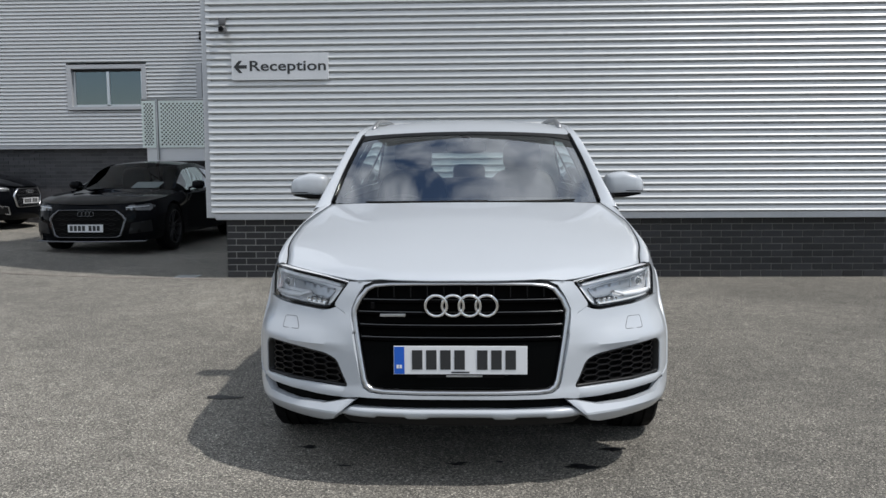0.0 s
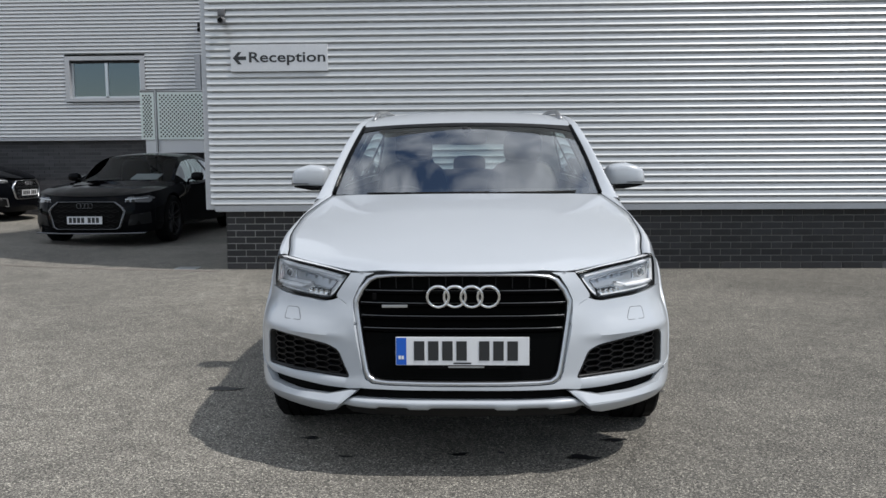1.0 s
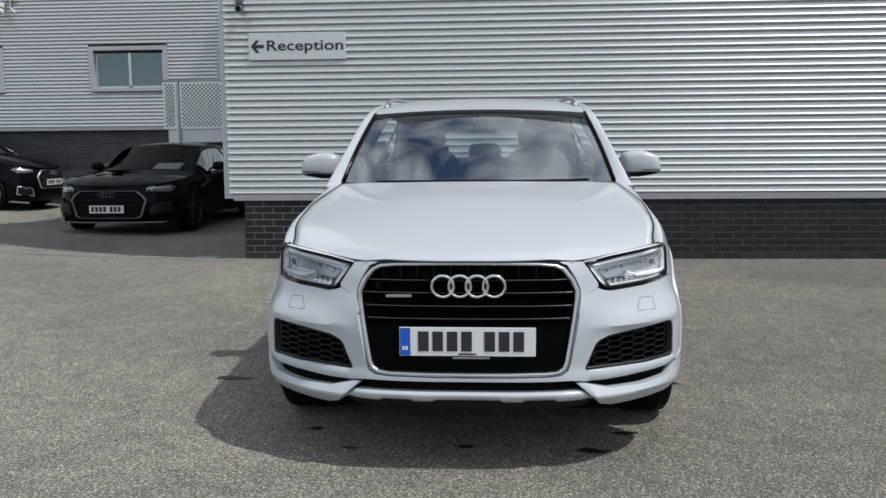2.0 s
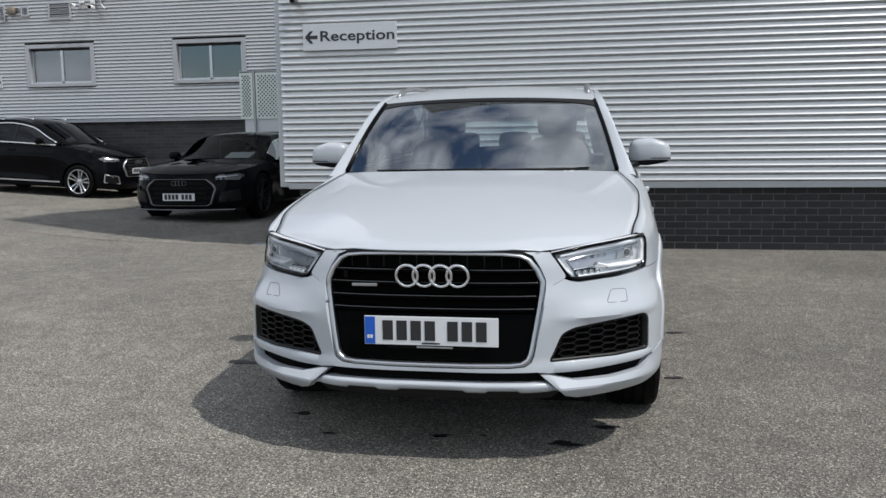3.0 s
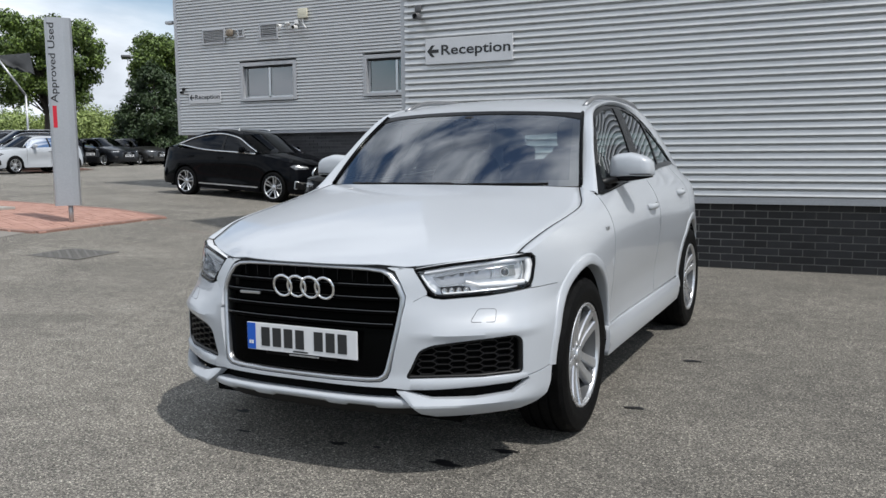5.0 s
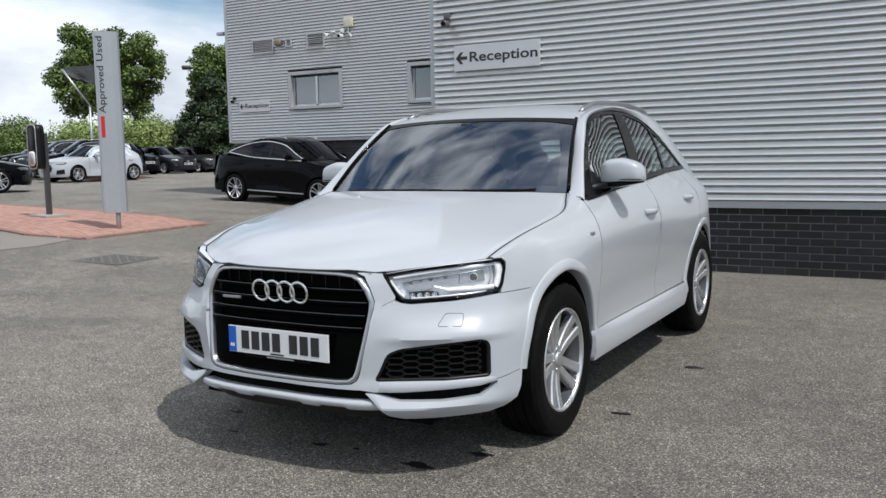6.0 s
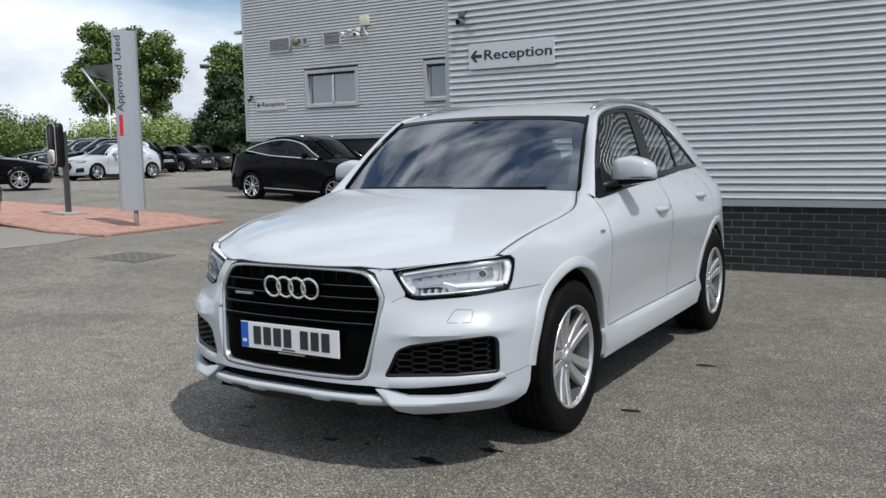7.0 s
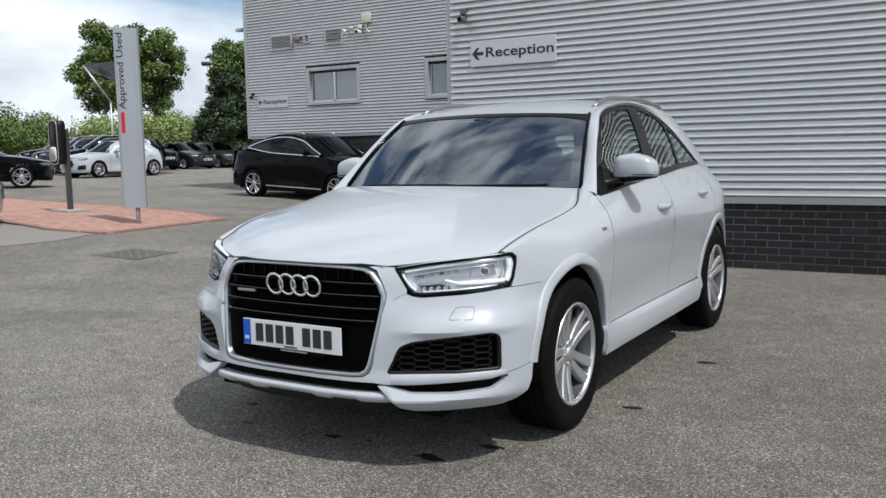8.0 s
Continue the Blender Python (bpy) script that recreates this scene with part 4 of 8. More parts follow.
def hero_grille():
    part("grille_frame", band_bm(full(GR_OUT), full(GR_IN), grille_place, 0.05, 0.012), M_FRAME, hero, "satin aluminium grille surround")
    seal = [(x, z + 0.012) for x, z in GR_OUT[:5]] + [(0.447, 0.816), (0.45, 0.80)] + [(x - 0.01, z - 0.01) for x, z in GR_OUT[4::-1]]
    part("bonnet_seal", patch(lambda x, z, out: (x, grille_y(x, z) + 0.012 - out, z), full(seal), (), 0.04, 0.02), M_BLACK, hero, "black rubber seal under the bonnet edge")
    back = patch(lambda x, z, out: (x, grille_y(x, z) + 0.055 - out, z), full(GR_OUT), step=0.08, rim=0)
    part("grille_back", back, M_DARK, hero)
    # gloss plate panel behind the number plate
    panel = [(-0.372, 0.435), (-0.345, 0.400), (0.345, 0.400), (0.372, 0.435), (0.393, 0.56), (0.390, 0.578), (-0.390, 0.578), (-0.393, 0.56)]
    part("plate_panel", patch(lambda x, z, out: (x, grille_y(x, z) + 0.012 - out, z), soften(panel, 0.015), step=0.05, rim=0.02), M_PIANO, hero, "gloss black panel behind the number plate")
    for z, top in ((0.592, 0.03), (0.640, 0.0), (0.690, 0.0), (0.738, 0.0)):
        wide = float(np.interp(z, [0.40, 0.67, 0.70, 0.742, 0.785], [0.362, 0.408, 0.408, 0.388, 0.360]))
        rows = []
        for k in range(33):
            x = (k / 16 - 1) * wide
            g = 0.004
            y = grille_y(x, z)
            end = 1 - 0.5 * max(0, (abs(x) / wide - 0.8) / 0.2)**2
            hh = 0.010 * end
            rows.append([(x, y + 0.03, z - hh), (x, y + g, z - hh), (x, y - 0.002, z - hh * 0.3), (x, y - 0.004, z + hh * 0.5), (x, y + 0.002, z + hh), (x, y + 0.03, z + hh)])
        bm = loft_bm(rows, closed=True)
        bmesh.ops.recalc_face_normals(bm, faces=bm.faces)
        sl = part("grille_slat", bm, M_PIANO, hero)
        rows = []
        for k in range(33):
            x = (k / 16 - 1) * wide * 0.99
            if abs(x) < 0.145 and z > 0.68:
                x = math.copysign(0.145, x) if x else 0.145
            y = grille_y(x, z) - 0.0045
            rows.append([(x, y, z + 0.0075), (x, y - 0.001, z + 0.0088), (x, y + 0.001, z + 0.0098)])
        part("slat_edge", loft_bm(rows), M_SLATEDGE, sl, "thin bright slat edge")
    for k in range(-5, 6):
        x = k * 0.066
        part("grille_upright", box_bm((x - 0.0015, grille_y(x, 0.7) + 0.035, 0.75), (x + 0.002, grille_y(x, 0.7) + 0.05, 0.80)), M_BLACK, hero, smooth=False)
    rings_part(hero, "emblem_ring", pose(0.004, grille_y(0, 0.725) - 0.016, 0.725, 8), tube=0.0062)
    part("grille_badge", box_bm((-0.315, grille_y(0.28, 0.685) - 0.016, 0.681), (-0.215, grille_y(0.28, 0.685) - 0.006, 0.692), 0.002), M_FRAME, hero, smooth=False)
    part("radar_window", box_bm((-0.355, grille_y(0.34, 0.715) - 0.006, 0.708), (-0.338, grille_y(0.34, 0.715), 0.736), 0.003), M_GLOSSBLACK, hero, smooth=False)
    number_plate(hero, pose(0, -0.002, 0.515))


# bumper openings on the nose, as x and height
LAMP = [(0.447, 0.805), (0.56, 0.824), (0.68, 0.838), (0.785, 0.847), (0.805, 0.849), (0.8175, 0.834), (0.8215, 0.80), (0.821, 0.748), (0.815, 0.720), (0.70, 0.706), (0.56, 0.698), (0.530, 0.702), (0.508, 0.722)]
FOG = [(0.445, 0.397), (0.466, 0.440), (0.494, 0.506), (0.54, 0.527), (0.68, 0.545), (0.800, 0.557), (0.826, 0.540), (0.828, 0.404), (0.70, 0.400)]
SLOT = [(0.465, 0.350), (0.54, 0.322), (0.68, 0.320), (0.81, 0.330), (0.829, 0.372), (0.70, 0.364), (0.56, 0.356)]


def hero_nose():
    lamp = [FX(x, z) for x, z in LAMP]
    fog = soften([FX(x, z) for x, z in FOG], 0.02)
    grow = lambda pts, k: [(x + k * (1 if i else 0), z) for i, (x, z) in enumerate(pts)]
    # bumper: chin, cheeks, brow; its inner edge follows the grille
    out = [FX(0.0, 0.364), FX(0.40, 0.364), FX(0.45, 0.357), FX(0.56, 0.359), FX(0.70, 0.367), FX(0.80, 0.374), FX(0.84, 0.385), FY(0.30, 0.392), FY(0.38, 0.404), FY(0.436, 0.413)]
    out += arc(AXLE[0], 0.440, 171, 118, 10)
    out += [FY(0.55, 0.7145), FX(0.838, 0.7145), FX(0.816, 0.7145), FX(0.70, 0.700), FX(0.56, 0.692), FX(0.528, 0.697), FX(0.50, 0.708), FX(0.462, 0.686), FX(0.450, 0.66)]
    out += [FX(x + 0.004, z - 0.003) for x, z in GR_OUT[8:15]] + [FX(0.0, 0.376)]

    part("front_bumper", patch(bumper_form, out, [fog], 0.0125, 0.02, both=True), M_PAINT, hero, crease=30)
    blade = [FX(0.418, 0.352), FX(0.445, 0.352), FX(0.54, 0.328), FX(0.68, 0.325), FX(0.80, 0.335), FX(0.832, 0.360), FX(0.842, 0.378), FY(0.30, 0.388), FY(0.38, 0.400), FY(0.432, 0.409), FY(0.424, 0.345), FY(0.405, 0.300), FY(0.36, 0.274), FX(0.80, 0.258), FX(0.66, 0.252), FX(0.545, 0.252), FX(0.500, 0.268)]
    for side in (1, -1):
        part("bumper_blade", patch(blade_form, blade, (), 0.008, 0.035, flip=side < 0), M_PAINT, hero, crease=24)
    sur = [FX(0.352, 0.812), FX(0.445, 0.809), FX(0.504, 0.724), FX(0.505, 0.712), FX(0.463, 0.689), FX(0.4515, 0.663), FX(0.431, 0.612), FX(0.426, 0.612), FX(0.4345, 0.672), FX(0.4345, 0.706), FX(0.413, 0.755), FX(0.384, 0.799)]
    for side in (1, -1):
        part("grille_surround", patch(hero_place(), sur, (), 0.02, 0.015, flip=side < 0), M_PAINT, hero)
    # side intakes with honeycomb
    for side in (1, -1):
        bm = patch(hero_place(-0.045), [FX(x, z) for x, z in FOG], (), 0.06, 0, flip=side < 0)
        intake = part("side_intake", bm, M_DARK, hero, "black honeycomb intake")
        part("intake_frame", band_poly(fog, 0.010, -0.004, side), M_BLACK, intake)
        honey = bmesh.new()
        hw_, hh_ = 0.040, 0.0125
        poly = [FX(x, z) for x, z in FOG]
        for col in range(0, 12):
            for row in range(-1, 10):
                cs, cz = 0.42 + col * hw_ * 1.5, 0.40 + row * hh_ * 2 + (hh_ if col % 2 else 0)
                pts = [(cs - hw_, cz), (cs - hw_ * 0.55, cz + hh_), (cs + hw_ * 0.55, cz + hh_), (cs + hw_, cz)]
                for a, b in zip(pts, pts[1:]):
                    if not (inside(a, poly) and inside(b, poly)):
                        continue
                    p, q = Vector(HS.at(*a, -0.014)), Vector(HS.at(*b, -0.014))
                    for v in (p, q):
                        v.x *= side
                    n = Vector((0.35 * side, -1, 0)).normalized()
                    up = Vector((0, 0, 0.0018))
                    vs = [honey.verts.new(c) for c in (p - up, q - up, q + up, p + up, p - up - n * 0.025, q - up - n * 0.025, q + up - n * 0.025, p + up - n * 0.025)]
                    for f in ((0, 1, 2, 3), (3, 2, 6, 7), (0, 4, 5, 1)):
                        honey.faces.new([vs[i] for i in f])
        bmesh.ops.recalc_face_normals(honey, faces=honey.faces)
        tagged(part("honeycomb", honey, M_HONEY, intake, smooth=False), kind="stuff")
        bm = patch(hero_place(-0.03), [FX(x, z) for x, z in SLOT], (), 0.05, 0, flip=side < 0)
        part("lower_slot", bm, M_DARK, hero)
        rows = []
        for k in range(33):
            x = 0.462 + 0.376 * k / 32
            lo = float(np.interp(x, [0.45, 0.56, 0.70, 0.80, 0.84], [0.357, 0.359, 0.367, 0.374, 0.384]))
            hi = float(np.interp(x, [0.445, 0.70, 0.828, 0.84], [0.396, 0.399, 0.403, 0.402])) + 0.001
            lift = 0.006 * min(1, k / 4) * min(1, (32 - k) / 4)
            rows.append([tuple(np.array(HS.at(*FX(x, z), o)) * np.array((side, 1, 1))) for z, o in ((lo, -0.02), (lo, lift - 0.002), (lo + 0.003, lift), (hi - 0.002, lift), (hi, lift - 0.002), (hi, -0.02))])
        bm = loft_bm(rows)
        bmesh.ops.recalc_face_normals(bm, faces=bm.faces)
        part("intake_bar", bm, M_PAINT, hero, "white bar under the side intake")
        # washer cover
        w = soften([FX(0.662, 0.611), FX(0.738, 0.609), FX(0.738, 0.652), FX(0.682, 0.655)], 0.01)
        part("washer_cover", band_poly(w, -0.0022, 0.0008, side, form=bumper_form), M_SEAM, hero, "thin seam of the lamp washer cover")
    # centre slot and lower lip
    mid = [FX(0.0, 0.300), FX(0.46, 0.300), FX(0.40, 0.366), FX(0.0, 0.366)]
    part("centre_slot", patch(hero_place(-0.04), mid, (), 0.05, 0, both=True), M_DARK, hero)
    rows = []
    for k in range(81):
        x = (k / 40 - 1) * 0.492
        ax = abs(x)
        low = 0.2805 + 0.0075 * (1 if 0.215 < ax < 0.335 or ax < 0.125 else 0)
        end = max(0.0, (ax - 0.44) / 0.052)
        hi = 0.3225 - 0.030 * end
        c = FX(ax, 0.30)[0]
        row = []
        for z, o in ((hi - 0.002, -0.045), (hi, -0.004), (hi - 0.004, 0.006), (hi - 0.014, 0.010), (low + 0.010, 0.004), (low + 0.002, -0.006), (low, -0.014), (low + 0.004, -0.05)):
            q = HS.at(c, z, o - 0.012 * end)
            row.append((math.copysign(q[0], x), q[1], q[2]))
        rows.append(row)
    bm = loft_bm(rows)
    bmesh.ops.recalc_face_normals(bm, faces=bm.faces)
    part("lower_lip", bm, M_PAINT, hero, "white lower bumper lip")
    skid = [FX(0.0, 0.235), FX(0.47, 0.235), FX(0.50, 0.26), FX(0.45, 0.295), FX(0.0, 0.295)]
    part("under_lip", patch(hero_place(-0.05), skid, (), 0.05, 0, both=True), M_BLACK, hero)


def bumper_form(s, z, o):
    """The bumper's folds: a brow over the side intakes, a hollow above it and a proud lower blade."""
    x = HS.at(s, z)[0]
    side = min(1.0, max(0.0, (x - 0.42) / 0.10))
    far = min(1.0, max(0.0, (x - 0.47) / 0.12))
    crest = 0.565 + 0.03 * (x - 0.6)
    d = z - crest
    tent = max(0.0, 1 - max(0.0, d) / 0.060) if d > 0 else max(0.0, 1 + d / 0.030)
    brow = 0.017 * tent * min(1, max(0, (x - 0.45) / 0.14)) * min(1.0, max(0.0, (1.08 - s) / 0.22))
    scoop = -0.006 * math.exp(-((z - 0.652) / 0.036)**2) * far
    u = min(1.0, max(0.0, (0.352 - z) / 0.022))
    blade = 0.026 * side * u * u * (3 - 2 * u) * min(1.0, max(0.2, (z - 0.225) / 0.04)) * min(1.0, max(0.0, (0.98 - s) / 0.34))
    return HS.at(s, z, o + brow + scoop + blade)


def blade_form(s, z, o):
    """Lower blade: a sloping top facet down to a crease, and an upright facet that tucks under below it."""
    x = HS.at(s, z)[0]
    crest = 0.300 + 0.03 * max(0.0, x - 0.6)
    up = min(1.0, max(0.0, (0.352 - z) / (0.352 - crest)))
    low = max(0.0, (crest - z) / 0.05)
    end = min(1.0, max(0.0, (1.0 - s) / 0.36))
    inner = min(1.0, max(0.0, (x + z * 0.55 - 0.600) / 0.045))
    return HS.at(s, z, o + 0.004 + (0.034 * up - 0.022 * low) * end * inner)


def band_poly(poly, width, lift, side, form=None):
    """A band of even width along the inside of an outline on the skin."""
    c = np.mean(np.array(poly), 0)
    pts = np.array(poly)
    form = form or HS.at
    inner = []
    n = len(pts)
    for i in range(n):
        t = pts[(i + 1) % n] - pts[i - 1]
        nn = np.array((-t[1], t[0])) / (np.linalg.norm(t) + 1e-9)
        if np.dot(nn, c - pts[i]) < 0:
            nn = -nn
        inner.append(tuple(pts[i] + nn * width))
    bm = bmesh.new()
    rows = []
    for src, o in ((poly, lift - 0.02), (poly, lift), (inner, lift), (inner, lift - 0.03)):
        rows.append([tuple(np.array(form(p[0], p[1], o)) * np.array((side, 1, 1))) for p in src])
    loft_bm(rows, bm, closed=True)
    bmesh.ops.recalc_face_normals(bm, faces=bm.faces)
    return bm


def hero_lamps():
    lamp = soften([FX(x, z) for x, z in LAMP], 0.012)
    tilt = lambda s, z, o: HS.at(s, z, o)
    for side in (1, -1):
        lens = part("headlight", patch(hero_place(-0.002), lamp, (), 0.025, 0, flip=side < 0), M_LENS, hero, "clear angular LED headlight with light strips")
        lens.visible_shadow = False
        part("lamp_rim", band_poly(lamp, 0.009, 0.001, side), M_GLOSSBLACK, lens)
        part("lamp_bowl", patch(lambda s, z, o: HS.at(s, z, o - 0.032), lamp, (), 0.03, 0, flip=side < 0), M_BOWL, lens, "silver reflector bowl")
        wall = bmesh.new()
        rows = [[tuple(np.array(HS.at(p[0], p[1], o)) * np.array((side, 1, 1))) for p in lamp] for o in (-0.006, -0.032)]
        loft_bm(rows, wall, closed=True)
        part("lamp_wall", wall, M_BOWL, lens)

        def strip(pts, wid, depth, mat, name, thick=0.012):
            bm = bmesh.new()
            a, _ = curve([FX(x, z) + (w,) for (x, z), w in zip(pts, wid)], 30)
            rows = []
            for k in range(30):
                s, z, w = a[k]
                t = a[min(29, k + 1)] - a[max(0, k - 1)]
                nn = np.array((-t[1], t[0])) / (np.linalg.norm(t[:2]) + 1e-9)
                r = []
                for e, o in ((-1, -depth - thick), (-1, -depth), (1, -depth), (1, -depth - thick)):
                    q = HS.at(s + nn[0] * e * w / 2, z + nn[1] * e * w / 2, o)
                    r.append((q[0] * side, q[1], q[2]))
                rows.append(r)
            loft_bm(rows, bm, closed=True)
            bmesh.ops.recalc_face_normals(bm, faces=bm.faces)
            return part(name, bm, mat, lens)

        def inset(pts, depth, mat, name):
            return part(name, patch(hero_place(-depth), soften([FX(x, z) for x, z in pts], 0.006), (), 0.02, 0.012, flip=side < 0), mat, lens)

        # dark chambers, then the light guides round them
        inset([(0.520, 0.768), (0.60, 0.783), (0.70, 0.799), (0.782, 0.809), (0.788, 0.766), (0.70, 0.761), (0.640, 0.759), (0.618, 0.743), (0.545, 0.739)], 0.024, M_CELL, "lamp_chamber")
        inset([(0.548, 0.735), (0.618, 0.738), (0.645, 0.734), (0.655, 0.714), (0.555, 0.709)], 0.026, M_BLACK, "led_tray")
        strip([(0.488, 0.791), (0.58, 0.807), (0.70, 0.823), (0.803, 0.834)], [0.010, 0.013, 0.015, 0.016], 0.008, M_LIGHTBAR, "light_strip")
        strip([(0.480, 0.781), (0.512, 0.738), (0.535, 0.718)], [0.009] * 3, 0.010, M_LIGHTBAR, "light_strip")
        strip([(0.8065, 0.832), (0.8145, 0.785), (0.8125, 0.738)], [0.034, 0.036, 0.030], 0.008, M_LIGHTBAR, "light_strip")
        strip([(0.793, 0.824), (0.797, 0.780), (0.794, 0.752)], [0.005] * 3, 0.010, M_CHROME, "chrome_edge")
        strip([(0.806, 0.742), (0.72, 0.741), (0.672, 0.740)], [0.018, 0.02, 0.016], 0.010, M_LIGHTBAR, "light_strip")
        strip([(0.672, 0.742), (0.648, 0.750), (0.630, 0.755)], [0.010] * 3, 0.010, M_LIGHTBAR, "light_strip")
        strip([(0.622, 0.747), (0.58, 0.741), (0.542, 0.738)], [0.005] * 3, 0.012, M_CHROME, "chrome_edge")
        strip([(0.52, 0.774), (0.62, 0.792), (0.785, 0.815)], [0.004] * 3, 0.012, M_CHROME, "chrome_edge")
        strip([(0.712, 0.797), (0.714, 0.780), (0.712, 0.765)], [0.005] * 3, 0.016, M_CHROME, "chrome_edge")
        strip([(0.560, 0.712), (0.66, 0.717), (0.79, 0.728)], [0.006] * 3, 0.012, M_BOWL, "lamp_shelf")
        face = Vector((0.45 * side, -0.9, 0.0)).normalized()
        rot = face.to_track_quat("Z", "Y").to_matrix().to_4x4()

        def turned(name, x, z, depth, prof, mat, steps=18):
            c = Vector(HS.at(*FX(x, z), -depth))
            c.x *= side
            bm = lathe_bm(prof, "z", steps)
            bm.transform(Matrix.Translation(c) @ rot)
            part(name, bm, mat, lens)

        turned("projector_ring", 0.752, 0.784, 0.018, [(-0.01, 0.018), (0.003, 0.0175), (0.004, 0.016), (-0.002, 0.015)], M_BOWL)
        turned("projector_lens", 0.752, 0.784, 0.018, [(-0.004, 0.015), (0.002, 0.011), (0.005, 0.005), (0.006, 0.0005)], M_SMOKE)
        for k in range(4):
            turned("led_cup", 0.563 + k * 0.024, 0.7225 + k * 0.0008, 0.018, [(-0.012, 0.011), (0.004, 0.0108), (0.005, 0.0095), (-0.004, 0.005), (-0.004, 0.0005)], M_CHROME, 14)


M_RAIL = shader("anodised_rail", (0.30, 0.305, 0.315), 0.42, 0.8)[0]
M_SEAM = shader("panel_seam", (0.16, 0.165, 0.175), 0.6)[0]
M_CELL = shader("smoked_lamp_chamber", (0.42, 0.43, 0.445), 0.16, 0.6)[0]
M_SMOKE = shader("projector_glass", (0.10, 0.105, 0.11), 0.08, 0.5, coat=1.0)[0]
M_HONEY = shader("moulded_honeycomb", (0.010, 0.010, 0.011), 0.28, spec=0.5)[0]
M_BOWL = shader("silver_reflector", (0.86, 0.87, 0.89), 0.22, 0.3)[0]
M_LIGHTBAR = shader("frosted_light_guide", (0.92, 0.93, 0.95), 0.25, coat=0.6)[0]
BELT = lambda y: float(np.interp(y, [1.3, 1.80, 2.374, 3.0, 3.55, 4.1], [1.040, 1.063, 1.091, 1.123, 1.136, 1.10]))


